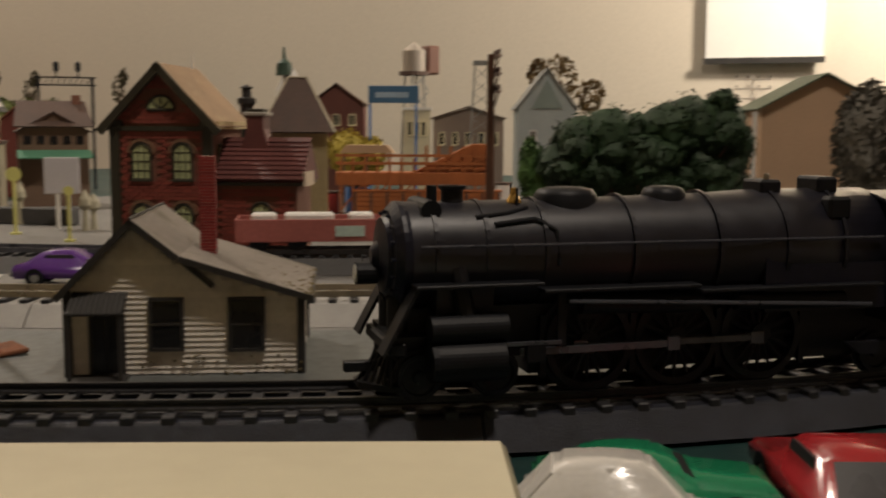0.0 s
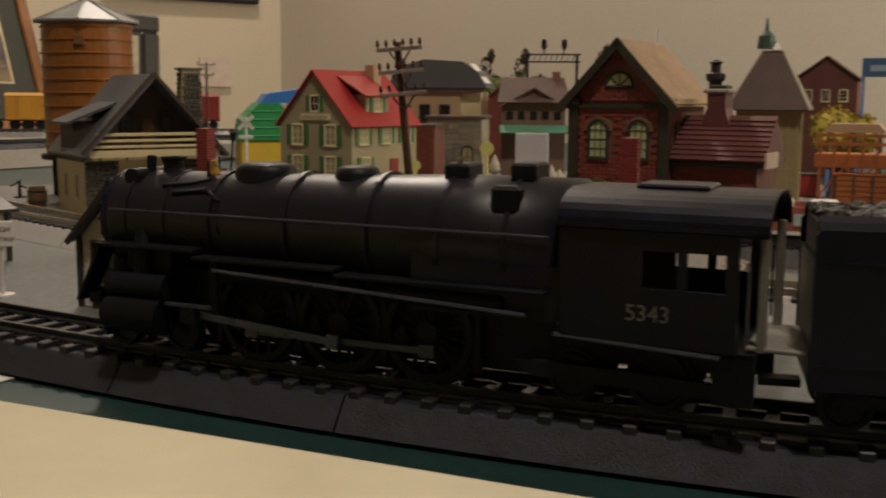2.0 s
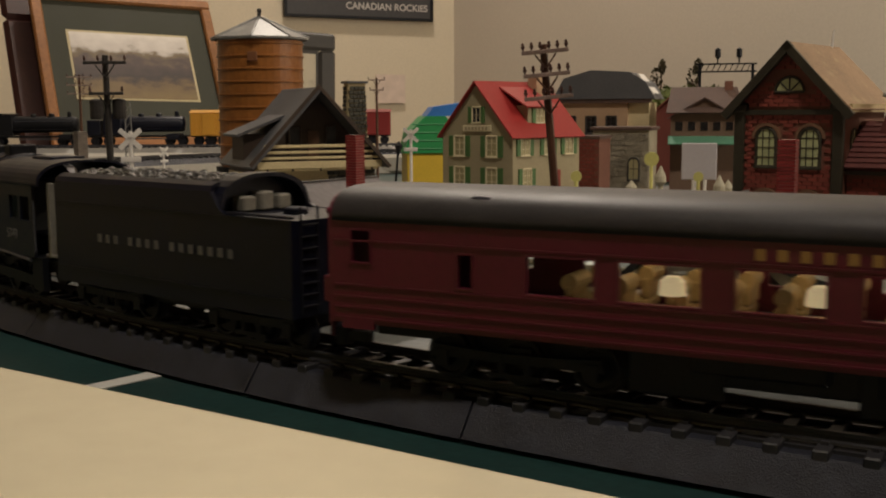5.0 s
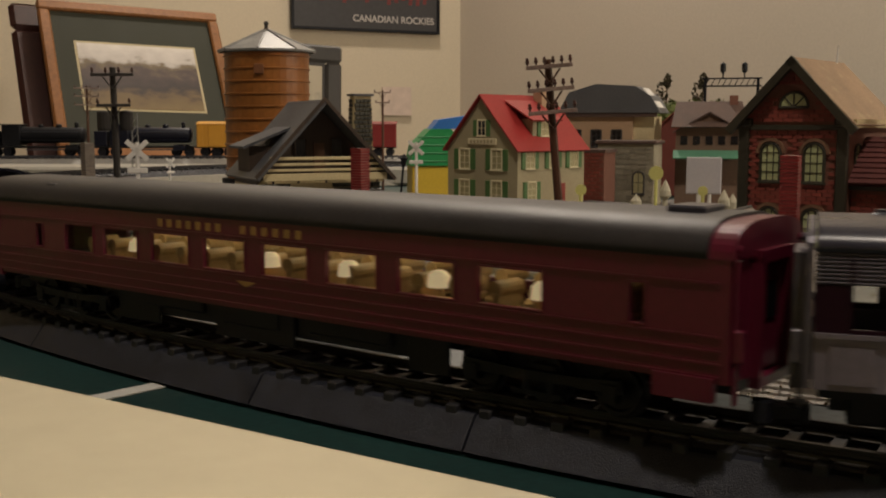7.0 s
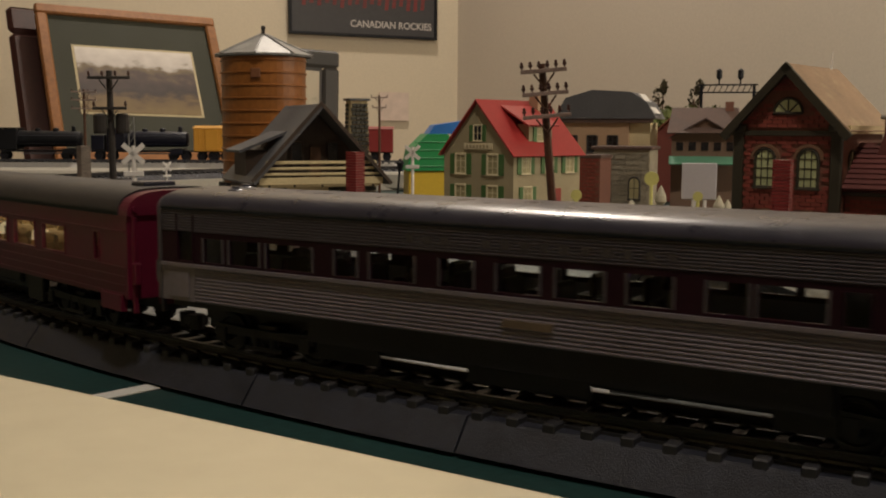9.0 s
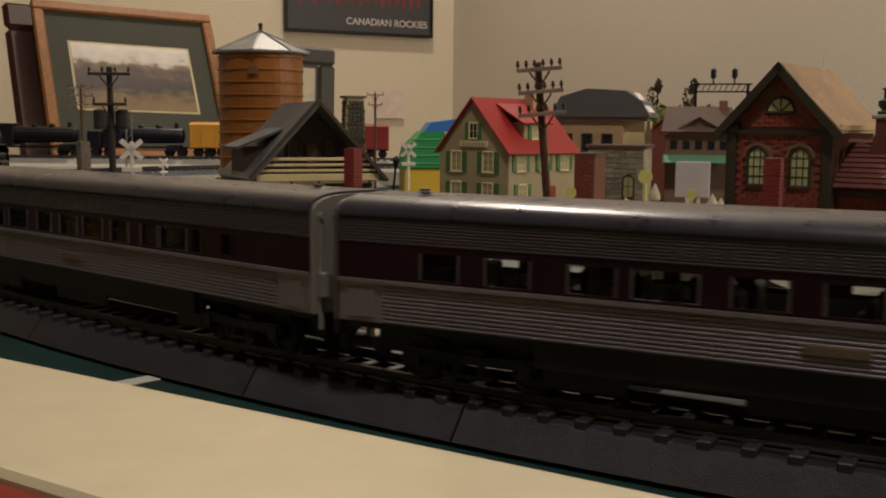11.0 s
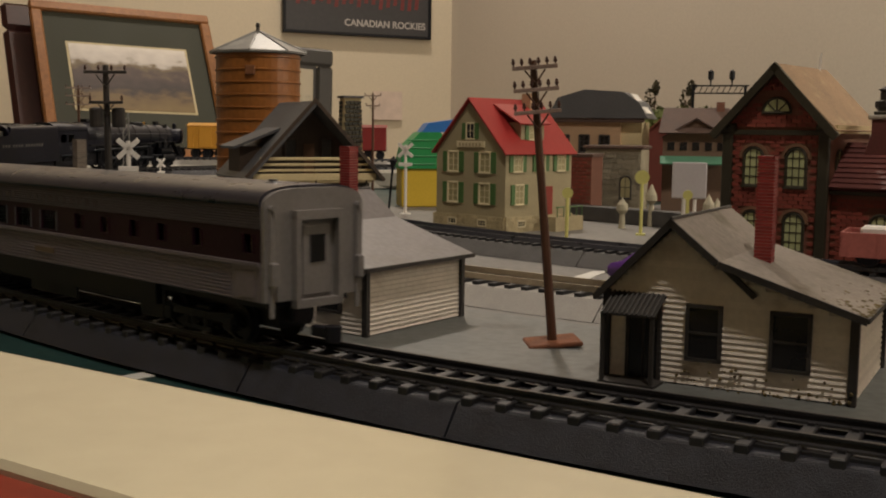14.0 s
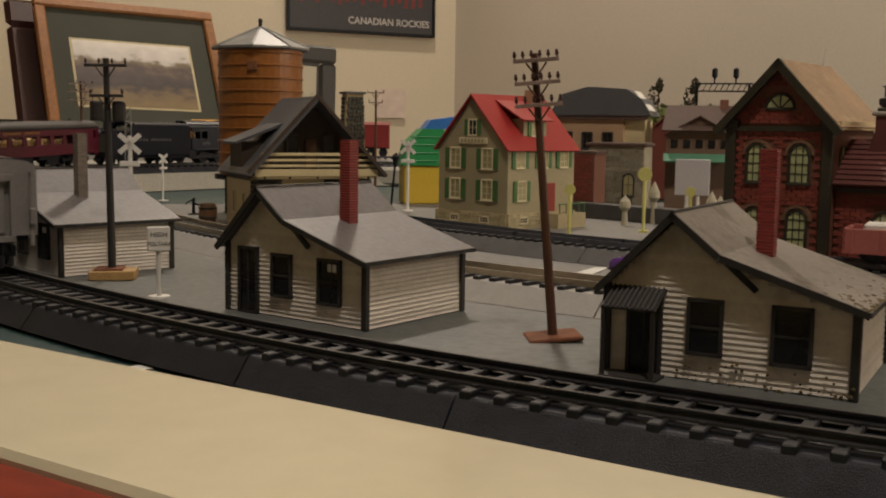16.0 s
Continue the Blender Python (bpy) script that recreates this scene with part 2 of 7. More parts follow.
def ring_sheet(bm, r0, r1, s0, s1, z0, z1, r1_top=None, r0_top=None, steps=60):
    """A curved strip about the common centre, between two radii."""
    r1_top, r0_top = r1_top or r1, r0_top or r0
    prev = None
    for k in range(steps + 1):
        a = A0 + (s0 + (s1 - s0) * k / steps) / RM
        c, s = math.cos(a), math.sin(a)
        cur = [bm.verts.new((CX + r * c, CY + r * s, z)) for r, z in ((r0, z0), (r0_top, z1), (r1_top, z1), (r1, z0))]
        if prev:
            for i in range(4):
                bm.faces.new((prev[i], prev[(i + 1) % 4], cur[(i + 1) % 4], cur[i]))
        else:
            bm.faces.new(cur)
        prev = cur
    bm.faces.new(prev[::-1])
    bmesh.ops.recalc_face_normals(bm, faces=bm.faces)
    return bm


tagged(part("pavement", ring_sheet(bmesh.new(), 0.926, 1.026, -0.75, 0.30, 0.0002, 0.0012), STREET), "grey painted street sheet between the tracks", "street", kind="structure")
tagged(part("pavement", ring_sheet(bmesh.new(), 0.30, 0.9255, -0.75, 0.9, 0.0002, 0.0010), mat("pale_grey_sheet", (0.17, 0.165, 0.155), 0.65, vary=0.2, scale=40, stain=0.3, stain_colour=(0.25, 0.24, 0.22))), "pale grey street sheet in the middle of the layout", "street", kind="structure")


def track(name, r, s0, s1, bed, rail, label, pieces, bed_half=0.0155, foot_half=0.0235):
    """A curved sectional track: bed pieces with seams, ties and two rails, all about the common centre."""
    th = thing(name, pose(0, 0, 0), label, "model track")
    for a, b in zip(pieces, pieces[1:]):
        g = 0.00035
        n = max(3, int((b - a) * 90))
        part("roadbed", ring_sheet(bmesh.new(), r - foot_half, r + foot_half, a + g, b - g, 0.0012, 0.0082, r + bed_half, r - bed_half, n), bed, th)
    tie_bm = B(-0.00145, 0.00145, -0.0146, 0.0146, 0.0080, 0.0096, bevel=0.0002)
    first = part("tie", tie_bm, TIE, th)
    data = first.data
    bpy.data.objects.remove(first)
    n = int((s1 - s0) / 0.0090)
    for i in range(n):
        p, h = on_track((s0 + i * 0.0090) * (r / RM) if r != RM else s0 + i * 0.0090, 0, 0, r)
        o = new("tie", data)
        o.parent = th
        o.matrix_local = Matrix.Translation(p) @ Matrix.Rotation(h, 4, "Z")
    for off in (-0.00825, 0.00825):
        w = 0.0005
        rail_bm = ring_sheet(bmesh.new(), r + off - 0.0008, r + off + 0.0008, s0, s1, 0.0096, RAIL_Z, r + off + w, r + off - w, steps=110)
        part("rail", rail_bm, rail, th)
    return th


track("passing_track", 0.897, -0.62, 0.42, GREYBED, BRASS, "model track with brass rails on a pale grey roadbed", [-0.62, -0.3, -0.04, 0.2, 0.42])
track("inner_track", 0.767, -0.70, 0.35, DARKBED, STEEL, "model track on a charcoal roadbed behind the street", [-0.70, -0.4, -0.15, 0.1, 0.35])


def sweep(bm, poly, s0, s1, n):
    """Carry a closed section of (off, z) along the main line."""
    prev = None
    for k in range(n + 1):
        s = s0 + (s1 - s0) * k / n
        cur = [bm.verts.new(on_track(s, o, z)[0] if z > 0.002 else on_track(s, o, 0)[0] - Vector((0, 0, grade(s) - z))) for o, z in poly]
        if prev:
            for i in range(len(poly)):
                j = (i + 1) % len(poly)
                bm.faces.new((prev[i], prev[j], cur[j], cur[i]))
        else:
            bm.faces.new(cur)
        prev = cur
    bm.faces.new(prev[::-1])
    bmesh.ops.recalc_face_normals(bm, faces=bm.faces)
    return bm


SEAM1, SEAM2 = -0.0612, 0.0028
PITCH = 0.0086
BED = [(-0.0190, 0.0012), (0.0190, 0.0012), (0.0142, 0.0076), (0.0136, 0.0081), (-0.0136, 0.0081), (-0.0142, 0.0076)]
RAIL = [(-0.0011, 0.0094), (0.0011, 0.0094), (0.0010, 0.0099), (0.0004, 0.0102), (0.0004, 0.0110), (0.0006, 0.0112), (0.0006, 0.0118), (-0.0006, 0.0118), (-0.0006, 0.0112), (-0.0004, 0.0110), (-0.0004, 0.0102), (-0.0010, 0.0099)]
main = thing("main_track", pose(0, 0, 0), "black sectional model track with dark rails on a black roadbed", "model track")
seams = [-0.36, -0.269, -0.1665, SEAM1, SEAM2, 0.115, 0.228, 0.341, 0.454, 0.62, 0.79, 0.96, 1.12]
for a, b in zip(seams, seams[1:]):
    part("roadbed", sweep(bmesh.new(), BED, a + 0.0003, b - 0.0003, 12), ROADBED, main)
tie_bm = B(-0.0015, 0.0015, -0.0142, 0.0142, 0.0070, 0.0095, bevel=0.0003)
for x in (-0.00825, 0.00825):
    for o in (-0.0016, 0.0016):
        box(tie_bm, -0.0007, 0.0007, x + o - 0.0005, x + o + 0.0005, 0.0094, 0.0101)
first = part("tie", tie_bm, TIE, main)
tie_data = first.data
bpy.data.objects.remove(first)
for i in range(172):
    p, h = on_track(-0.356 + i * PITCH, 0, 0)
    o = new("tie", tie_data)
    o.parent = main
    o.matrix_local = Matrix.Translation(p) @ Matrix.Rotation(h, 4, "Z")
for off in (-0.00825, 0.00825):
    part("rail", sweep(bmesh.new(), [(off + u, z) for u, z in RAIL], -0.36, 1.12, 150), DARKRAIL, main)
    part("tie_strip", sweep(bmesh.new(), [(off * 1.12 - 0.0011, 0.0080), (off * 1.12 + 0.0011, 0.0080), (off * 1.12 + 0.0011, 0.0088), (off * 1.12 - 0.0011, 0.0088)], -0.36, 1.12, 150), TIE, main)

PALEFOAM = mat("pale_foam_riser", (0.36, 0.34, 0.29), 0.8, vary=0.12, scale=80, bump=0.3)
back = thing("return_track", pose(0, 0, 0), "black model track climbing a pale riser behind the houses", "model track")
cuts = [-1.62, -1.45, -1.27, -1.09, -0.91, -0.73, -0.55, -0.3605]
for a, b in zip(cuts, cuts[1:]):
    part("roadbed", sweep(bmesh.new(), [(-0.0190, 0.0025), (0.0190, 0.0025), (0.0138, 0.0081), (-0.0138, 0.0081)], a + 0.0003, b - 0.0003, 10), ROADBED, back)
part("riser", sweep(bmesh.new(), [(-0.030, 0.0011), (0.030, 0.0011), (0.0245, 0.0024), (-0.0245, 0.0024)], -1.62, -0.3605, 60), PALEFOAM, back, "pale foam riser")
for i in range(146):
    p, h = on_track(-0.3646 - i * PITCH, 0, 0)
    o = new("tie", tie_data)
    o.parent = back
    o.matrix_local = Matrix.Translation(p) @ Matrix.Rotation(h, 4, "Z")
for off in (-0.00825, 0.00825):
    part("rail", sweep(bmesh.new(), [(off - 0.0007, 0.0096), (off + 0.0007, 0.0096), (off + 0.0006, 0.0118), (off - 0.0006, 0.0118)], -1.62, -0.3605, 90), DARKRAIL, back)

# the cream board on the table edge before the camera
ang = math.degrees(math.atan2(0.0824 - 0.1472, 0.0355 + 0.0619))
board = thing("cream_board", pose(0.0357, 0.0823, 0, 0, 0, ang), "glossy cream board with a yellowish end on the table edge", "board")
part("board_top", B(-0.62, 0.0, -0.031, 0.0, 0.0305, 0.0360, bevel=0.0007), CREAM, board)
part("board_core", B(-0.62, -0.0008, -0.0305, -0.0006, 0.0, 0.0305), CREAM_EDGE, board, "yellow core of the board")
part("trim", B(-0.62, -0.0004, -0.045, -0.0312, 0.0, 0.0357, bevel=0.0015), MAROON, board, "dark red varnished edge strip")

# ---- the small clapboard houses ----
def roof_z(x):
    """Height of the house profile at x along its front."""
    if x < 0.0182:
        return 0.0440 - (0.0182 - x) * 1.0
    steep = 0.0440 - (x - 0.0182) * 0.86
    shallow = 0.0336 - (x - 0.0300) * 0.30
    return max(steep, shallow) if x > 0.029 else steep


def yard_house(m, roof_mat, label, awning=False, chimney=REDBRICK, doors=True):
    th = thing("yard_house", m, label, "model house", "row of clapboard houses")
    W, D = 0.0645, 0.0526
    prof = [(0.0003, 0.0002), (W - 0.0003, 0.0002), (W - 0.0003, roof_z(W) - 0.0012), (0.0305, roof_z(0.0305) - 0.0012), (0.0182, 0.0422), (0.0003, roof_z(0) - 0.0012)]
    part("wall", prism(bmesh.new(), prof, 0.0008, D - 0.0008), mat("siding_core", (0.5, 0.45, 0.4), 0.7), th)
    # clapboards
    step = 0.00155
    wins = [(0.0222, 0.0318, 0.0070, 0.0222), (0.0440, 0.0543, 0.0066, 0.0222)]
    if doors:
        wins.append((0.0058, 0.0156, 0.0, 0.0235))
    for k in range(27):
        z = 0.0004 + k * step
        if z + step > 0.0425:
            break
        xs = [x / 2000 for x in range(0, 130) if roof_z(x / 2000) - 0.0014 > z + step and x / 2000 <= W]
        if len(xs) < 2:
            continue
        part("board", prism(bmesh.new(), [(0.0008, z), (0.0008, z + step), (0.00045, z + step), (0.0, z)], xs[0], xs[-1], "x"), SIDING, th)
        if z + step < roof_z(W) - 0.001:
            part("board", prism(bmesh.new(), [(W - 0.0008, z), (W - 0.0008, z + step), (W - 0.00045, z + step), (W + 0.0002, z)], 0.0006, D - 0.0006), SIDING, th)
        if z + step < roof_z(0) - 0.001:
            part("board", prism(bmesh.new(), [(0.0008, z), (0.0008, z + step), (0.00045, z + step), (-0.0002, z)], 0.0006, D - 0.0006), SIDING, th)
    for x, y in ((0, 0), (W, 0), (0, D), (W, D)):
        part("corner_post", B(x - 0.0011, x + 0.0011, y - 0.0009 if y == 0 else y - 0.0011, y + 0.0011, 0, roof_z(x) - 0.0015, bevel=0.0002), DARK, th, "black corner post")
    # roof sheets, split at the kink
    e = 0.0036
    pts = [(-0.0030, roof_z(0) - 0.0030), (0.0182, 0.0446), (0.0312, 0.0342), (W + 0.0035, roof_z(W) - 0.0005)]
    for (xa, za), (xb, zb) in zip(pts, pts[1:]):
        part("roof_sheet", sheet(bmesh.new(), [(xa, -e, za), (xb, -e, zb), (xb, D + e, zb), (xa, D + e, za)], 0.0007), roof_mat, th)
        part("barge_board", sheet(bmesh.new(), [(xa, -e - 0.0006, za + 0.0001), (xb, -e - 0.0006, zb + 0.0001), (xb, -e + 0.0003, zb + 0.0001), (xa, -e + 0.0003, za + 0.0001)], 0.0018), DARK, th, "black barge board")
    part("ridge_cap", T((0.0182, -e, 0.0446), (0.0182, D + e, 0.0446), 0.0005, seg=6), DARK, th)
    part("brace", sheet(bmesh.new(), [(0.0312, -0.0014, 0.0338), (0.0405, -0.0014, 0.0258), (0.0405, -0.0002, 0.0258), (0.0312, -0.0002, 0.0338)], 0.0014), DARK, th, "black wooden brace")
    part("fascia", B(W + 0.0029, W + 0.0036, -e, D + e, roof_z(W) - 0.0017, roof_z(W) - 0.0003), DARK, th)
    for i, (a, b, c, d) in enumerate(wins):
        door = c == 0.0
        bm = bmesh.new()
        for q in ((a, a + 0.0009, c, d), (b - 0.0009, b, c, d), (a, b, d - 0.0009, d), (a, b, c, c + 0.0009)):
            box(bm, q[0], q[1], -0.0011, 0.0004, q[2], q[3])
        if not door:
            box(bm, a, b, -0.0008, 0.0004, (c + d) / 2 - 0.0003, (c + d) / 2 + 0.0003)
        else:
            box(bm, (a + b) / 2 - 0.0003, (a + b) / 2 + 0.0003, -0.0007, 0.0003, c, d)
        w = part("door_frame" if door else "window", bm, DARK, th, "black framed door" if door else "black framed sash window")
        part("pane", B(a + 0.0008, b - 0.0008, -0.0005, 0.0003, c + 0.0008, d - 0.0008), HOLE, w)
        # white chips on the dark pane stand in for bright reflections
        if i == 1 and not awning:
            for q in (0.0486, 0.0508):
                part("reflection_chip", B(q, q + 0.0016, -0.0007, -0.0004, 0.0180, 0.0205), WHITEPL, w, "small white chip painted as a bright reflection")
    if awning:
        aw = part("awning", sheet(bmesh.new(), [(0.0015, -0.0095, 0.0192), (0.0165, -0.0095, 0.0192), (0.0165, 0.0, 0.0238), (0.0015, 0.0, 0.0238)], 0.0006), DARK, th, "ribbed dark porch roof")
        for k in range(11):
            x = 0.0022 + k * 0.00135
            part("rib", T((x, -0.0096, 0.0194), (x, -0.0002, 0.0240), 0.00035, seg=5), mat("awning_grey", (0.06, 0.058, 0.055), 0.5), aw)
        part("porch_post", B(0.0016, 0.0026, -0.0092, -0.0080, 0, 0.0186), DARK, th)
        part("porch_post", B(0.0152, 0.0162, -0.0092, -0.0080, 0, 0.0186), DARK, th)
        part("step", B(0.0012, 0.0168, -0.0095, -0.0009, 0.0, 0.0008), DARK, th)
    if awning:
        rm = random.Random(31)
        moss = bmesh.new()
        for k in range(190):
            f = rm.random() ** 2.2
            x, y = W + 0.0030 - f * 0.034, rm.uniform(-0.0025, D + 0.002) if rm.random() < 0.6 else rm.uniform(-0.0025, 0.010)
            r = rm.uniform(0.0002, 0.0006) * (1.3 - f)
            bmesh.ops.create_icosphere(moss, subdivisions=1, radius=r, matrix=Matrix.Translation((x, y, roof_z(x) + 0.0004 + r * 0.1)) @ Matrix.Diagonal((1.5, 1.3, 0.6, 1)))
        for k in range(46):
            x = rm.uniform(0.018, W)
            r = rm.uniform(0.0002, 0.0006)
            bmesh.ops.create_icosphere(moss, subdivisions=1, radius=r, matrix=Matrix.Translation((x, -0.0003 - rm.random() * 0.0008, rm.random() ** 2 * 0.006)))
        mo = part("moss", moss, mat("brown_moss", (0.10, 0.075, 0.028), 0.9, vary=0.5, scale=400), th, "brown moss crumbs on the roof edge")
        mo["kind"] = "stuff"
    ch = part("chimney", B(0.0345, 0.0385, 0.0212, 0.0252, 0.030, 0.0610), MORTAR, th, "tall red brick chimney")
    base = B(-0.00098, 0.00098, -0.0003, 0.0003, 0, 0.00078)
    first = part("brick", base, chimney, ch)
    data = first.data
    bpy.data.objects.remove(first)
    for k in range(33):
        z = 0.0308 + k * 0.00092
        for side in range(4):
            for j in (-1, 1):
                o = new("brick", data)
                o.parent = ch
                mm = pose(0.0365, 0.0232, z, 0, 0, 90 * side) @ pose((j * 0.00102 + (0.0004 if k % 2 else -0.0004)) * 0.98, -0.00195, 0)
                o.matrix_local = mm
    return th


def house_pose(a, b):
    return pose(a[0], a[1], 0.0012, 0, 0, math.degrees(math.atan2(b[1] - a[1], b[0] - a[0])))


yard_house(house_pose((0.0453, 0.2883), (0.1014, 0.2565)), DIRTROOF, "white clapboard house with dirty grey roof and ribbed porch roof", awning=True)
yard_house(house_pose((-0.0764, 0.3775), (-0.0249, 0.3390)), SHEETROOF, "white clapboard house with grey sheet roof and red chimney")
yard_house(house_pose((-0.2075, 0.4960), (-0.1618, 0.4493)), SHEETROOF, "weathered clapboard house with grey roof and grey brick chimney", chimney=mat("grey_brick", (0.2, 0.17, 0.14), 0.7, vary=0.2, island=0.2))

# ---- rolling stock: forward is +x, the camera's side is +y, z = 0 at the rail head ----
CARRED = mat("maroon_car_paint", (0.098, 0.006, 0.022), 0.34, vary=0.15, scale=120, bump=0.04)
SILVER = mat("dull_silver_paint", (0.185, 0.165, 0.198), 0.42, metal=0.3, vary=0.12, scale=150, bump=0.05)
# darker silver for the letterboards, wide mullions and leading ends
SILVER_DARK = mat("dark_silver_paint", (0.085, 0.077, 0.092), 0.4, metal=0.3, vary=0.15, scale=150, bump=0.05)
SILVER_END = mat("grey_end_plastic", (0.21, 0.20, 0.20), 0.45, vary=0.1, scale=150)
CARROOF = mat("dark_car_roof", (0.028, 0.028, 0.042), 0.30, vary=0.15, scale=900, bump=0.0, spec=0.55)
DULLROOF = mat("dull_coach_roof", (0.030, 0.028, 0.029), 0.50, vary=0.25, scale=300, bump=0.05, spec=0.4)
BAND = mat("maroon_window_band", (0.017, 0.003, 0.009), 0.40, vary=0.2, scale=200, spec=0.15)
GILT = mat("gilt_lettering", (0.32, 0.18, 0.05), 0.5, vary=0.1)
PALELET = mat("pale_lettering", (0.13, 0.125, 0.12), 0.5, vary=0.1)
SEAT = mat("tan_seats", (0.42, 0.27, 0.12), 0.55, vary=0.08)
COAL = mat("coal", (0.022, 0.021, 0.02), 0.35, vary=0.5, scale=300, bump=0.5)
PANE = glass("clear_pane")
UNDER = mat("underframe_black", (0.008, 0.0085, 0.014), 0.5, vary=0.3, scale=200, spec=0.3)


def wheel(parent, x, y, r, spokes=0):
    """A flanged wheel standing on the rail, its outer face away from the middle."""
    o = 1 if y > 0 else -1
    bm = bmesh.new()
    m = Matrix.Translation((x, y, r)) @ Matrix.Rotation(-o * math.pi / 2, 4, "X")
    if spokes:
        lathe(bm, [(r * 0.84, -0.0013), (r * 1.10, -0.0013), (r * 1.10, -0.0008), (r, -0.0007), (r * 0.985, 0.0012), (r * 0.84, 0.0012), (r * 0.84, -0.0013)], m, 36)
    else:
        lathe(bm, [(0, -0.0012), (r * 1.12, -0.0012), (r * 1.12, -0.0007), (r, -0.0006), (r * 0.97, 0.0011), (r * 0.8, 0.0011), (r * 0.75, 0.0004), (r * 0.3, 0.0003), (r * 0.25, 0.0012), (0, 0.0012)], m, 20)
    w = part("wheel", bm, UNDER, parent, smooth=False)
    if spokes:
        sp = bmesh.new()
        lathe(sp, [(0, -0.001), (r * 0.24, -0.001), (r * 0.24, 0.0014), (0, 0.0014)], m, 16)
        for k in range(spokes):
            a = 2 * math.pi * k / spokes
            tube(sp, m @ Vector((0, 0, 0)), m @ Vector((r * 0.86 * math.cos(a), r * 0.86 * math.sin(a), 0)), 0.0006, 0.0004, 6)
        prism(sp, [(r * 0.35 * math.cos(a) * (1 if abs(a) < 2.2 else 1), r * 0.84 * math.sin(a) - 0.0) for a in (-2.5, -2.0, -1.5708, -1.14, -0.64)], -0.0006, 0.0008, "z", m)
        part("spokes", sp, UNDER, w)
    return w


def truck(parent, x, wheelbase=0.028, r=0.0052, axles=2):
    """A four or six wheeled truck under a car."""
    fr = bmesh.new()
    h = wheelbase / 2
    for y in (-0.0118, 0.0118):
        prism(fr, [(x - h - 0.003, 0.0055), (x + h + 0.003, 0.0055), (x + h + 0.002, 0.0082), (x + h * 0.4, 0.0075), (x - h * 0.4, 0.0075), (x - h - 0.002, 0.0082)], y - 0.0009, y + 0.0009)
        for sx in (-h, h):
            box(fr, x + sx - 0.0016, x + sx + 0.0016, y - 0.0014, y + 0.0014, 0.0036, 0.0072)
        for sx in (-0.003, 0.003):
            tube(fr, (x + sx, y, 0.0030), (x + sx, y, 0.0074), 0.0011, seg=8)
        box(fr, x - 0.006, x + 0.006, y - 0.0010, y + 0.0010, 0.0022, 0.0032)
    box(fr, x - 0.003, x + 0.003, -0.011, 0.011, 0.0052, 0.0085)
    t = part("truck", fr, UNDER, parent, "black sprung truck")
    for k in range(axles):
        ax = x - h + wheelbase * k / (axles - 1)
        for y in (-0.0083, 0.0083):
            wheel(t, ax, y, r)
        part("axle", T((ax, -0.0083, r), (ax, 0.0083, r), 0.0008, seg=6), UNDER, t)
    return t


def letters(parent, count_by_word, x0, z, y, height, pitch, material, word_gap, name="lettering", direction=-1, tilt=0.0):
    """Lettering as plain bars, one to a letter, along the side."""
    x = x0
    for n in count_by_word:
        for k in range(n):
            bm = box(bmesh.new(), x - pitch * 0.23, x + pitch * 0.23, y, y + 0.0002, z, z + height)
            part("letter_bar", bm, material, parent)
            x += direction * pitch
        x += direction * word_gap


def roof_profile(half, eave, top, n=14, flat=0.55):
    """A rounded car roof: a polygon of (y, z)."""
    pts = []
    for k in range(n + 1):
        a = math.pi * k / n
        pts.append((half * math.copysign(abs(math.cos(a)) ** flat, math.cos(a)), eave + (top - eave) * math.sin(a) ** 0.85))
    return pts


def side_wall(bm, L, y0, y1, z0, z1, holes):
    """A side along x with window holes (xa, xb, za, zb)."""
    holes = sorted(holes)
    x = -L / 2
    for xa, xb, za, zb in holes:
        if xa > x:
            box(bm, x, xa, y0, y1, z0, z1)
        if za > z0:
            box(bm, xa, xb, y0, y1, z0, za)
        if zb < z1:
            box(bm, xa, xb, y0, y1, zb, z1)
        x = xb
    box(bm, x, L / 2, y0, y1, z0, z1)
    bmesh.ops.remove_doubles(bm, verts=bm.verts, dist=1e-6)
    return bm


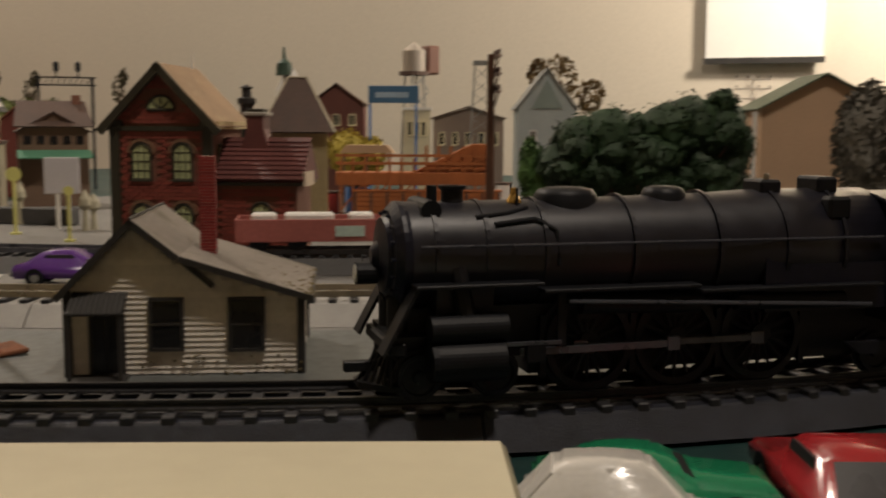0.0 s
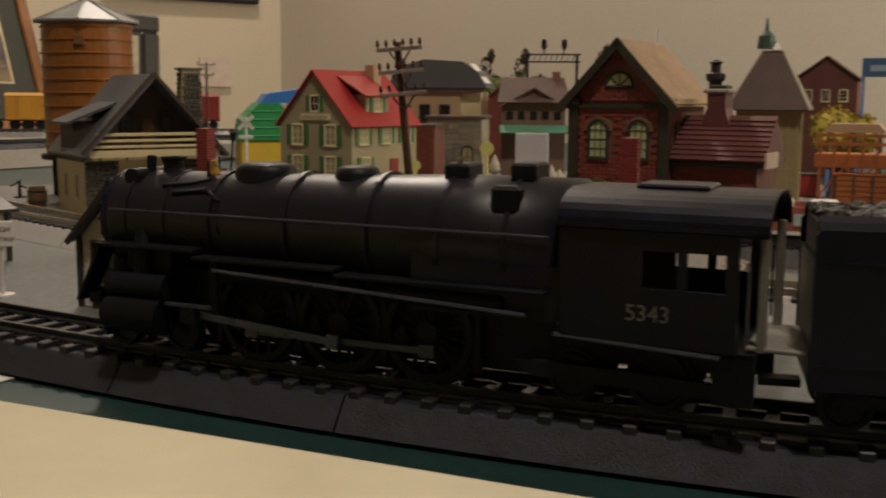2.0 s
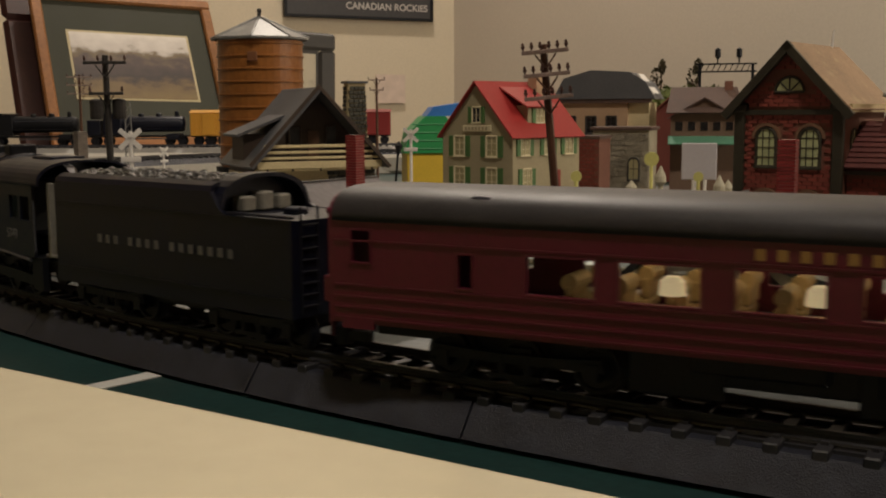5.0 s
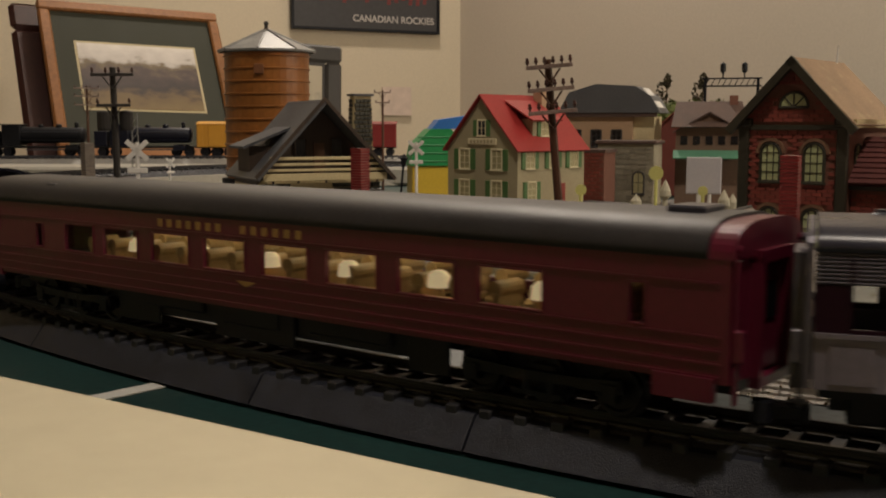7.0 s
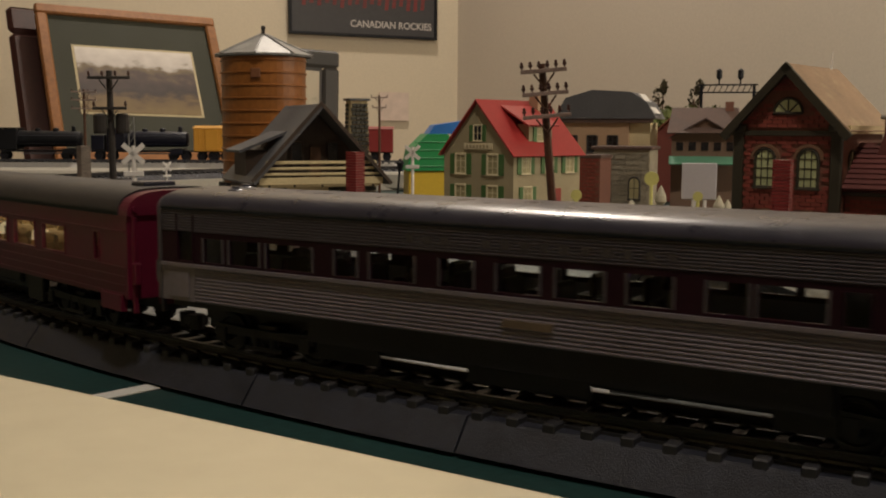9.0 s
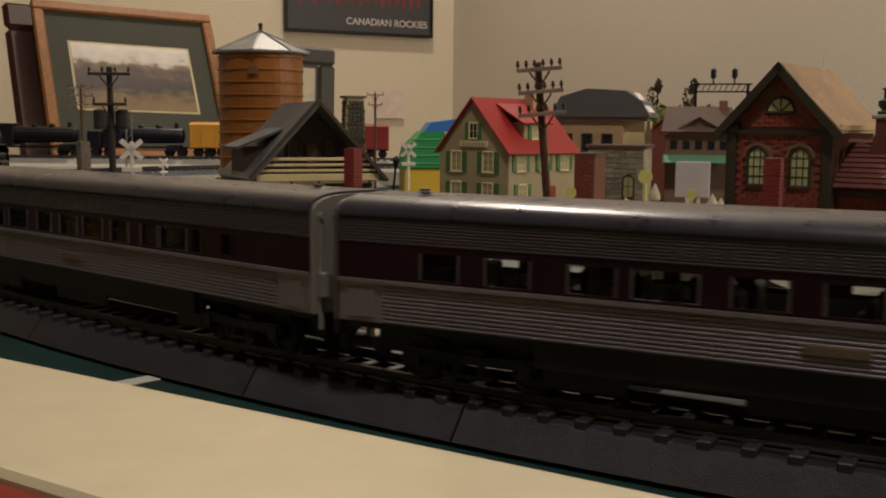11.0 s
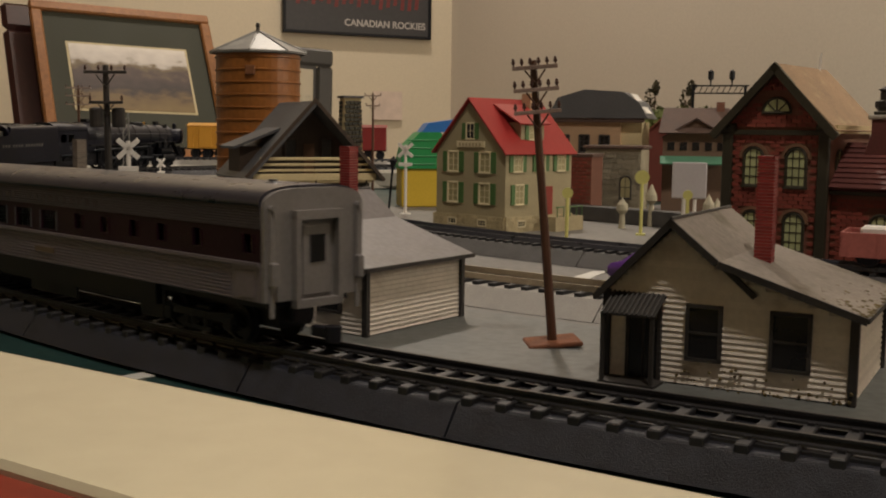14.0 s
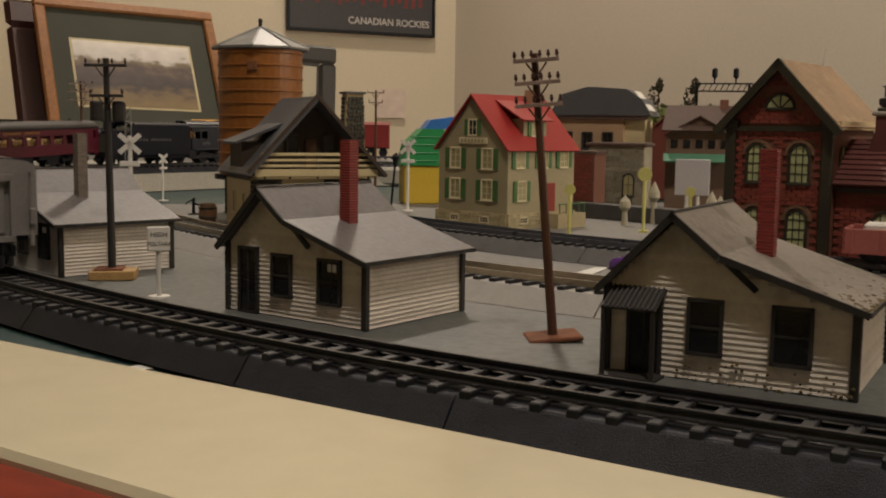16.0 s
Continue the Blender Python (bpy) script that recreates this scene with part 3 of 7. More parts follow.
def car_end(th, x, d, half, z0, eave, top, material, window=True):
    """The end of a car at x facing d: plate, door recess, diaphragm and coupler."""
    prof = [(-half, z0), (half, z0)] + roof_profile(half, eave, top - 0.0006, 12)
    e = part("end_plate", prism(bmesh.new(), prof, x - 0.0006, x + 0.0006, "x"), material, th, "moulded car end")
    xo = x + d * 0.0006
    a, b = sorted((xo, xo + d * 0.0022))
    bm = bmesh.new()
    for y in (-0.0078, 0.0062):
        box(bm, a, b, y, y + 0.0016, z0 - 0.002, top - 0.0075)
    box(bm, a, b, -0.0078, 0.0078, top - 0.0085, top - 0.0062)
    box(bm, a, b, -0.0078, 0.0078, z0 - 0.002, z0)
    part("diaphragm", bm, material, e)
    dx0, dx1 = sorted((xo, xo + d * 0.0008))
    part("end_door", B(dx0, dx1, -0.0045, 0.0045, z0 + 0.001, top - 0.010, bevel=0.0002), material, e)
    wx0, wx1 = sorted((xo + d * 0.0009, xo + d * 0.0011))
    part("pane", B(wx0, wx1, -0.0024, 0.0024, top - 0.0195, top - 0.0125), HOLE, e)
    for y in (-half + 0.0010, half - 0.0030):
        part("marker_bracket", B(a, b, y, y + 0.002, z0 + 0.004, z0 + 0.010, bevel=0.0003), material, e)
        part("corner_rib", B(dx0, dx1, y + 0.0002, y + 0.0018, z0 - 0.004, eave, bevel=0.0003), material, e)
        part("grab_knob", T((xo, y + 0.001, top - 0.0055), (xo + d * 0.0012, y + 0.001, top - 0.0055), 0.0008, seg=8), material, e)
    cx = sorted((x, x + d * 0.0075))
    cp = part("coupler", B(cx[0], cx[1], -0.0012, 0.0012, 0.0035, 0.0062, bevel=0.0003), UNDER, th, "black knuckle coupler")
    kx = x + d * 0.0075
    part("knuckle", T((kx, 0, 0.0028), (kx, 0, 0.0068), 0.0022, seg=10), UNDER, cp)


def underbody(th, L, z):
    """Floor pan, a deep centre sill and hanging equipment, with gaps between the boxes."""
    part("centre_sill", B(-L / 2 + 0.004, L / 2 - 0.004, -0.0035, 0.0035, 0.0068, z - 0.001), UNDER, th)
    part("side_sill", B(-0.060, 0.060, 0.0098, 0.0121, 0.0054, z - 0.0012, bevel=0.0005), UNDER, th)
    for x0, x1 in ((-0.062, -0.050), (-0.013, 0.017), (0.041, 0.060)):
        part("battery_box", B(x0, x1, -0.0128, -0.0105, 0.0030, z - 0.0012, bevel=0.0005), UNDER, th)
        part("battery_box", B(x0, x1, 0.0122, 0.0131, 0.0028, z - 0.0012, bevel=0.0003), UNDER, th)
    for x in (-0.082, 0.082):
        part("bolster", B(x - 0.022, x + 0.022, -0.0060, 0.0060, 0.0048, z - 0.001, bevel=0.0006), UNDER, th)
    part("floor_pan", B(-L / 2 + 0.002, L / 2 - 0.002, -0.0135, 0.0135, z - 0.0015, z + 0.0015), UNDER, th)
    for x0, x1, d in ((-0.045, -0.018, 0.0055), (-0.008, 0.014, 0.0065), (0.022, 0.048, 0.005)):
        part("equipment_box", B(x0, x1, 0.004, 0.0135, z - d, z - 0.0012, bevel=0.0006), UNDER, th)
        part("equipment_box", B(x0 + 0.003, x1 - 0.004, -0.0135, -0.005, z - d, z - 0.0012, bevel=0.0006), UNDER, th)


def heavy_car(m):
    """The maroon coach."""
    L, h, z0, ev, tp = 0.2555, 0.0168, 0.0118, 0.0345, 0.0418
    th = thing("passenger_car", m, "maroon passenger coach with gilt lettering and dark roof", "train car", "train")
    wins = []
    for k in range(7):
        xa = 0.0612 - k * 0.0223
        wins.append((xa - 0.0160, xa, 0.0213, 0.0290))
    wins += [(0.0662, 0.0805, 0.0213, 0.0290), (-0.1114, -0.1084, 0.0213, 0.0290), (0.0928, 0.0962, 0.0215, 0.0285)]
    wins += [(0.1175, 0.1222, 0.0255, 0.0325)]
    for y0, y1 in ((h - 0.0011, h), (-h, -h + 0.0011)):
        sd = part("side", side_wall(bmesh.new(), L - 0.0012, y0, y1, z0, ev, wins), CARRED, th)
        o = 1 if y0 > 0 else -1
        yo = h * o
        for xa, xb, za, zb in wins:
            bm = bmesh.new()
            for q in ((xa - 0.0004, xa, za, zb), (xb, xb + 0.0004, za, zb), (xa - 0.0004, xb + 0.0004, zb, zb + 0.0004), (xa - 0.0004, xb + 0.0004, za - 0.0004, za)):
                box(bm, q[0], q[1], min(yo, yo + o * 0.0003), max(yo, yo + o * 0.0003), q[2], q[3])
            w = part("window_frame", bm, CARRED, sd)
            p = part("pane", B(xa, xb, o * (h - 0.0008) - 0.00015, o * (h - 0.0008) + 0.00015, za, zb), PANE, sd)
            p.visible_shadow = False
        for zz in (0.0202, 0.0300, 0.0128, 0.0152, 0.0176):
            part("belt_rail", B(-L / 2 + 0.001, L / 2 - 0.001, min(yo, yo + o * 0.0003), max(yo, yo + o * 0.0003), zz, zz + 0.0004), CARRED, sd)
        if o > 0:
            letters(sd, (7, 6), 0.0345, 0.0310, h + 0.0001, 0.0021, 0.0040, GILT, 0.0055)
            part("emblem", prism(bmesh.new(), [(-0.0035, 0.0190), (0.0035, 0.0190), (0.0, 0.0176)], h + 0.0001, h + 0.0004), GILT, sd, "small gilt emblem")
        else:
            letters(sd, (7, 6), -0.0345, 0.0310, -h - 0.0003, 0.0021, 0.0040, GILT, 0.0055, direction=1)
        part("skirt_step", B(L / 2 - 0.011, L / 2 - 0.003, yo - 0.001, yo + 0.0003, z0 - 0.0012, z0 + 0.001), CARRED, sd)
        part("skirt_step", B(-L / 2 + 0.002, -L / 2 + 0.014, yo - 0.001, yo + 0.001, z0 - 0.0035, z0 + 0.001), CARRED, sd)
    rp = roof_profile(h + 0.0004, ev, tp, 18)
    part("roof", prism(bmesh.new(), rp, -L / 2 + 0.004, L / 2 - 0.0005, "x"), DULLROOF, th, "dark grey rounded roof", round_x=True)
    part("roof_end", prism(bmesh.new(), roof_profile(h + 0.0002, ev, tp - 0.0006, 18), -L / 2 - 0.0012, -L / 2 + 0.0038, "x"), CARRED, th)
    part("roof_vent", B(0.090, 0.0945, 0.006, 0.0140, tp - 0.0042, tp - 0.0012, bevel=0.0004), CARROOF, th)
    part("roof_vent", B(-0.118, -0.110, -0.004, 0.006, tp - 0.0004, tp + 0.0012, bevel=0.0004), CARROOF, th)
    for x, d in ((L / 2, 1), (-L / 2, -1)):
        car_end(th, x, d, h, z0, ev, tp, CARRED)
    part("floor_pan", B(-L / 2 + 0.001, L / 2 - 0.001, -h + 0.0012, h - 0.0012, z0 + 0.002, z0 + 0.004), UNDER, th)
    for k in range(17):
        x = 0.0750 - k * 0.0105
        for y in (-0.0088, 0.0088):
            sb = box(bmesh.new(), x - 0.0032, x + 0.0028, y - 0.0046, y + 0.0046, z0 + 0.004, 0.0190, bevel=0.0010)
            box(sb, x - 0.0032, x - 0.0012, y - 0.0046, y + 0.0046, 0.0185, 0.0232, bevel=0.0005)
            tube(sb, (x - 0.0022, y - 0.0044, 0.0236), (x - 0.0022, y + 0.0044, 0.0236), 0.0018, seg=12)
            part("seat", sb, SEAT, th, "tan moulded seat with a rolled headrest")
    for k in range(6):
        x = 0.052 - k * 0.0275
        part("table_lamp", lathe(bmesh.new(), [(0.0028, 0.0226), (0.0025, 0.0252), (0.0014, 0.0262), (0, 0.0264)], pose(x, 0.0115, 0), 12), glow("lamp_shade", (1.0, 0.74, 0.42), 0.35), th, "small lit dome lamp")
    # unseen glowing strip, added to brighten the seats and windows from inside
    part("ceiling_light", B(-0.100, 0.070, -0.002, 0.002, ev - 0.0012, ev - 0.0006), glow("coach_glow", (1.0, 0.78, 0.45), 3.6), th, "unseen glowing strip added under the coach roof")
    underbody(th, L, z0 + 0.001)
    truck(th, 0.085, 0.034, 0.0053, 3)
    truck(th, -0.085, 0.034, 0.0053, 3)
    return th


def fluted(name, L, y, o, z0, z1, n, material, th, label):
    """Corrugated panel: a backing sheet with n ribs along x."""
    ya, yb = sorted((y - o * 0.0008, y - o * 0.00015))
    panel = part(name, B(-L / 2, L / 2, ya, yb, z0, z1), material, th, label)
    st = (z1 - z0) / n
    for k in range(n):
        z = z0 + k * st
        part("flute", prism(bmesh.new(), [(y - o * 0.0002, z), (y, z + st * 0.15), (y + o * 0.0002, z + st * 0.35), (y + o * 0.0002, z + st * 0.65), (y, z + st * 0.85), (y - o * 0.0002, z + st)], -L / 2, L / 2, "x"), material, panel)
    return panel


def fluted_car(m, wins, label):
    """A corrugated streamlined coach."""
    L, h, z0, ev, tp = 0.222, 0.0162, 0.0134, 0.0372, 0.0422
    th = thing("passenger_car", m, label, "train car", "train")
    za, zb = 0.0228, 0.0308
    for o in (1, -1):
        y = o * h
        ya, yb = sorted((y - o * 0.001, y))
        fl = fluted("lower_panel", L - 0.026, y, o, z0, za, 10, SILVER, th, "silver corrugated lower panel")
        for xe in (-L / 2 + 0.0010, L / 2 - 0.0130):
            part("vestibule_panel", B(xe, xe + 0.0120, ya, yb, z0, za - 0.0003), SILVER, fl)
            part("door_outline", B(xe + 0.002, xe + 0.0095, min(y, y + o * 0.0003), max(y, y + o * 0.0003), z0 + 0.001, z0 + 0.0078, bevel=0.0001), SILVER, fl)
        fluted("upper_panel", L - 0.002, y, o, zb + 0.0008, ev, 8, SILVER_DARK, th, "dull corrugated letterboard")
        bd = part("window_band", side_wall(bmesh.new(), L - 0.002, ya, yb, za, zb + 0.0008, wins), BAND, th, "dark maroon window band")
        part("sill_strip", B(-L / 2 + 0.001, L / 2 - 0.001, min(y, y + o * 0.0007), max(y, y + o * 0.0007), za - 0.0003, za + 0.0005), SILVER, bd)
        for xa, xb, c, d in wins:
            p = part("pane", B(xa, xb, o * (h - 0.0007) - 0.00015, o * (h - 0.0007) + 0.00015, c, d), PANE, bd)
            p.visible_shadow = False
            for q in (xa - 0.0005, xb):
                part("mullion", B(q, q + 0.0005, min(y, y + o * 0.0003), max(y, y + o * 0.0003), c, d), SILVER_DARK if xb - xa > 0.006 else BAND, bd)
        letters(bd, (3, 10), o * 0.030, 0.0330, y if o > 0 else y - 0.0002, 0.0019, 0.0046, mat("dark_lettering", (0.06, 0.05, 0.05), 0.5), 0.006, direction=-o)
        part("name_plate", B(-0.006, 0.006, min(y, y + o * 0.0006), max(y, y + o * 0.0006), 0.0168, 0.0184), mat("dull_bronze", (0.12, 0.085, 0.055), 0.5), fl)
    part("roof", prism(bmesh.new(), roof_profile(h + 0.0004, ev, tp, 18), -L / 2 + 0.001, L / 2 - 0.001, "x"), CARROOF, th, "smooth dark grey roof", round_x=True)
    for x, y in ((L / 2 - 0.018, 0.006), (L / 2 - 0.012, -0.004), (-L / 2 + 0.014, 0.002)):
        part("roof_vent", lathe(bmesh.new(), [(0.0022, 0), (0.0022, 0.0007), (0.0012, 0.0011), (0.0012, 0.0016), (0, 0.0016)], pose(x, y, tp - 0.0007), 12), STEEL, th, "small metal roof vent")
    for x, d in ((L / 2, 1), (-L / 2, -1)):
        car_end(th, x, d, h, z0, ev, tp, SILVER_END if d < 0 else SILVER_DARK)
    part("bulkhead", B(-0.062, -0.061, -h + 0.002, h - 0.002, z0 + 0.001, ev), BAND, th)
    for k in range(9):
        x = 0.085 - k * 0.0125
        for y in (-0.0088, 0.0088):
            part("seat", box(box(bmesh.new(), x - 0.003, x + 0.003, y - 0.0045, y + 0.0045, z0 + 0.002, 0.0215, bevel=0.0008), x - 0.003, x - 0.001, y - 0.0045, y + 0.0045, 0.021, 0.0265, bevel=0.0008), BAND, th)
    underbody(th, L, z0 - 0.0005)
    part("skirt", B(-L / 2 + 0.05, L / 2 - 0.05, 0.0125, 0.0150, z0 - 0.0062, z0), UNDER, th)
    part("skirt", B(-L / 2 + 0.05, L / 2 - 0.05, -0.0150, -0.0125, z0 - 0.0045, z0), UNDER, th)
    truck(th, 0.078)
    truck(th, -0.078)
    return th


def tender(m, label="black locomotive tender with pale lettering and coal load"):
    th = thing("tender", m, label, "train tender", "train")
    L, h = 0.103, 0.0158
    hi, lo, z0 = 0.0385, 0.0328, 0.0090
    # side outline: tall bunker, slope, low rear deck
    x1, x2, xs = L / 2, -L / 2, -0.0215
    body = [(x2, z0), (x1, z0), (x1, hi - 0.001), (x1 - 0.001, hi), (xs, hi), (xs - 0.0035, lo + 0.001), (xs - 0.006, lo), (x2, lo)]
    for y in (-h, h - 0.0012):
        part("side", prism(bmesh.new(), body, y, y + 0.0012), ENGINE, th)
    part("tank", B(x2 + 0.0002, x1 - 0.0002, -h + 0.0012, h - 0.0012, z0, lo - 0.0002), ENGINE, th)
    for o in (1, -1):
        bm = bmesh.new()
        pts = [(o * h, hi - 0.0002), (o * (h - 0.0008), hi + 0.0014), (o * (h - 0.0030), hi + 0.0024), (o * (h - 0.0034), hi + 0.0016), (o * (h - 0.0012), hi - 0.0002)]
        prism(bm, pts, xs, x1 - 0.0005, "x")
        part("coaming", bm, ENGINE, th, "rolled top edge of the bunker")
        part("rivet_strip", B(x2 + 0.001, x1 - 0.001, min(o * h, o * (h + 0.0003)), max(o * h, o * (h + 0.0003)), 0.0135, 0.0139), ENGINE, th)
        part("rivet_strip", B(x2 + 0.001, x1 - 0.001, min(o * h, o * (h + 0.0003)), max(o * h, o * (h + 0.0003)), 0.0325, 0.0328), ENGINE, th)
    arch = [(y, z) for y, z in roof_profile(h - 0.0006, lo + 0.0005, hi + 0.0042, 14, 0.8)]
    bk = part("bunker_end", prism(bmesh.new(), arch, xs + 0.001, xs + 0.0025, "x"), ENGINE, th)
    lip = arch + [(y * 0.93, z - 0.0010) for y, z in reversed(arch)]
    ringbm = prism(bmesh.new(), lip, xs - 0.0034, xs + 0.0012, "x")
    part("hood_arch", ringbm, ENGINE, th, "curved hood at the bunker's rear")
    for y in (-0.006, 0.0, 0.006):
        part("stoker_box", B(xs - 0.004, xs + 0.001, y - 0.0022, y + 0.0022, lo, lo + 0.004 + 0.001 * (y == 0), bevel=0.0005), mat("dusty_grey", (0.2, 0.19, 0.16), 0.6), th)
    coal = bmesh.new()
    rnd = random.Random(4)
    for k in range(420):
        x, y = rnd.uniform(xs + 0.003, x1 - 0.002), rnd.uniform(-h + 0.004, h - 0.004)
        z = hi + 0.0006 + 0.0012 * (1 - (y / h) ** 2) + rnd.uniform(-0.0006, 0.0006)
        bmesh.ops.create_icosphere(coal, subdivisions=1, radius=rnd.uniform(0.0009, 0.0019), matrix=pose(x, y, z, rnd.uniform(0, 90), rnd.uniform(0, 90), 0))
    box(coal, xs + 0.002, x1 - 0.001, -h + 0.002, h - 0.002, lo, hi + 0.0004)
    c = part("coal_load", coal, COAL, th, "heaped black coal")
    c["kind"] = "stuff"
    part("deck_rail", T((xs - 0.006, h - 0.0006, lo + 0.0006), (x2, h - 0.0006, lo + 0.0006), 0.0004, seg=6), ENGINE, th)
    part("hatch", lathe(bmesh.new(), [(0.0032, 0), (0.0032, 0.001), (0.0026, 0.0014), (0, 0.0014)], pose(-0.036, 0, lo), 16), ENGINE, th)
    for k in range(8):
        part("ladder_rung", T((x2 - 0.0009, 0.008, 0.012 + k * 0.0028), (x2 - 0.0009, 0.0135, 0.012 + k * 0.0028), 0.0003, seg=5), UNDER, th)
    for y in (0.008, 0.0135):
        part("ladder_stile", T((x2 - 0.0009, y, 0.010), (x2 - 0.0009, y, 0.036), 0.0003, seg=5), UNDER, th)
    part("rear_lamp", lathe(bmesh.new(), [(0, 0), (0.0022, 0), (0.0022, 0.0025), (0, 0.0025)], pose(x2, 0, 0.031, 0, -90, 0), 12), STEEL, th)
    part("rear_panel", B(x2 - 0.0006, x2, -0.012, 0.003, 0.012, 0.030, bevel=0.0002), mat("worn_tender_end", (0.07, 0.066, 0.055), 0.6, vary=0.4, scale=400), th)
    letters(th, (3, 4, 7), 0.0285, 0.0220, h + 0.0001, 0.0023, 0.0040, PALELET, 0.0028)
    letters(th, (3, 4, 7), -0.0335, 0.0232, -h - 0.0003, 0.0024, 0.0040, PALELET, 0.0028, direction=1)
    part("underframe", B(x2 + 0.002, x1 - 0.002, -0.010, 0.010, 0.0062, z0), UNDER, th)
    truck(th, 0.030, 0.028, 0.0050, 3)
    truck(th, -0.032, 0.028, 0.0050, 3)
    part("coupler", B(x2 - 0.0075, x2, -0.0012, 0.0012, 0.0035, 0.0062), UNDER, th)
    part("draw_bar", B(x1, x1 + 0.008, -0.002, 0.002, 0.006, 0.0075), UNDER, th)
    return th


def word(text, size, m, material, parent, name="lettering", bold=0.0):
    cu = bpy.data.curves.new("word", "FONT")
    cu.body, cu.size, cu.extrude, cu.align_x, cu.offset = text, size, 0.00008, "CENTER", size * bold
    tmp = new("word", cu)
    bpy.context.view_layer.update()
    me = bpy.data.meshes.new_from_object(tmp.evaluated_get(bpy.context.evaluated_depsgraph_get()))
    bpy.data.objects.remove(tmp)
    me.materials.clear()
    me.materials.append(material)
    ob = new(name, me)
    ob.parent = parent
    ob.matrix_local = m
    return ob


def locomotive(m, label="black steam locomotive with three large driving wheels"):
    th = thing("steam_locomotive", m, label, "locomotive", "train")
    zc, r = 0.0322, 0.0125
    ax = pose(0, 0, zc, 0, 90, 0)
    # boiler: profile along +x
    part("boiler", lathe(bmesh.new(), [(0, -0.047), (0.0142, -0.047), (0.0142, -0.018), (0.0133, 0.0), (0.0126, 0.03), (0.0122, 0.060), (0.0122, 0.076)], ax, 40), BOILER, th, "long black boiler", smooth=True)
    part("smokebox", lathe(bmesh.new(), [(0.0122, 0.0755), (0.0124, 0.0765), (0.0124, 0.0775), (0.0105, 0.0792), (0.0092, 0.0795), (0.0086, 0.0806), (0.0035, 0.0816), (0.0018, 0.083), (0, 0.083)], ax, 36), ENGINE, th, "round smokebox front with door")
    for k in range(16):
        a = 2 * math.pi * k / 16
        part("bolt", T((0.0788, 0.0100 * math.cos(a), zc + 0.0100 * math.sin(a)), (0.0802, 0.0100 * math.cos(a), zc + 0.0100 * math.sin(a)), 0.0004, seg=6), ENGINE, th)
    for x in (0.070, 0.058, 0.044, 0.022, 0.0, -0.018, -0.034):
        rr = 0.01225 + (0.0143 - 0.0122) * max(0, min(1, (0.06 - x) / 0.078))
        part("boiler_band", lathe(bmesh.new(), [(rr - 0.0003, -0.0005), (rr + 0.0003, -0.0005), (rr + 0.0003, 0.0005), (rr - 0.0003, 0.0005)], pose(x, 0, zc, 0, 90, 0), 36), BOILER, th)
    top = zc + 0.0118
    part("smoke_chimney", lathe(bmesh.new(), [(0.0032, -0.002), (0.0026, 0.001), (0.0026, 0.0028), (0.0033, 0.0034), (0.0033, 0.0040), (0.0022, 0.0040), (0.0020, 0.001), (0, 0.001)], pose(0.0635, 0, top), 24), BLACK, th)
    part("feedwater_heater", T((0.0705, -0.008, top - 0.0012), (0.0705, 0.008, top - 0.0012), 0.0024, seg=14), BLACK, th)
    part("exhaust_pipe", lathe(bmesh.new(), [(0.0014, -0.003), (0.0012, 0.0042), (0, 0.0042)], pose(0.0690, 0.002, top), 12), BLACK, th)
    bl = part("bell", lathe(bmesh.new(), [(0, 0.0036), (0.0008, 0.0034), (0.0010, 0.0018), (0.0018, 0.0004), (0.0019, 0)], pose(0.049, 0.0025, top), 14), mat("polished_brass", (0.65, 0.42, 0.13), 0.25, metal=1.0, vary=0.1), th, "small brass bell")
    part("bell_yoke", T((0.049, 0.0002, top - 0.001), (0.049, 0.0002, top + 0.0042), 0.0003, seg=6), BLACK, bl)
    part("bell_yoke", T((0.049, 0.0048, top - 0.002), (0.049, 0.0048, top + 0.0036), 0.0003, seg=6), BLACK, bl)

    def dome(x, l, w, h, name, label=""):
        bm = bmesh.new()
        lathe(bm, [(1.05, -0.35), (1.0, 0.0), (0.97, 0.55), (0.85, 0.85), (0.55, 0.98), (0, 1.0)], pose(x, 0, top - 0.0008) @ Matrix.Diagonal((l, w, h, 1)), 28)
        return part(name, bm, BLACK, th, label, smooth=True)

    dome(0.035, 0.0080, 0.0070, 0.0042, "sand_dome", "low oval sand dome")
    dome(0.009, 0.0056, 0.0058, 0.0042, "steam_dome", "low round steam dome")
    part("turret", B(-0.0215, -0.0155, -0.0045, 0.0045, zc + 0.0125, zc + 0.0166, bevel=0.0006), BLACK, th)
    part("safety_valve", T((-0.0185, 0.002, zc + 0.016), (-0.0185, 0.002, zc + 0.0180), 0.0007, seg=8), BRASS, th)
    part("turret", B(-0.0375, -0.0315, -0.0048, 0.0048, zc + 0.0130, zc + 0.0172, bevel=0.0006), BLACK, th)
    part("steam_turret", B(-0.0365, -0.0300, 0.0080, 0.0125, zc + 0.0070, zc + 0.0128, bevel=0.0008), BLACK, th)
    # piping on the boiler top
    for pts in (((0.056, 0.010, zc + 0.0075), (0.046, 0.0095, zc + 0.0085), (0.0415, 0.011, zc + 0.006), (0.041, 0.0125, zc - 0.002)), ((0.060, 0.0085, zc + 0.009), (0.052, 0.0075, zc + 0.0098), (0.047, 0.006, zc + 0.0108))):
        bm = bmesh.new()
        for a, b in zip(pts, pts[1:]):
            tube(bm, a, b, 0.0006, seg=8)
        part("pipe", bm, BLACK, th)
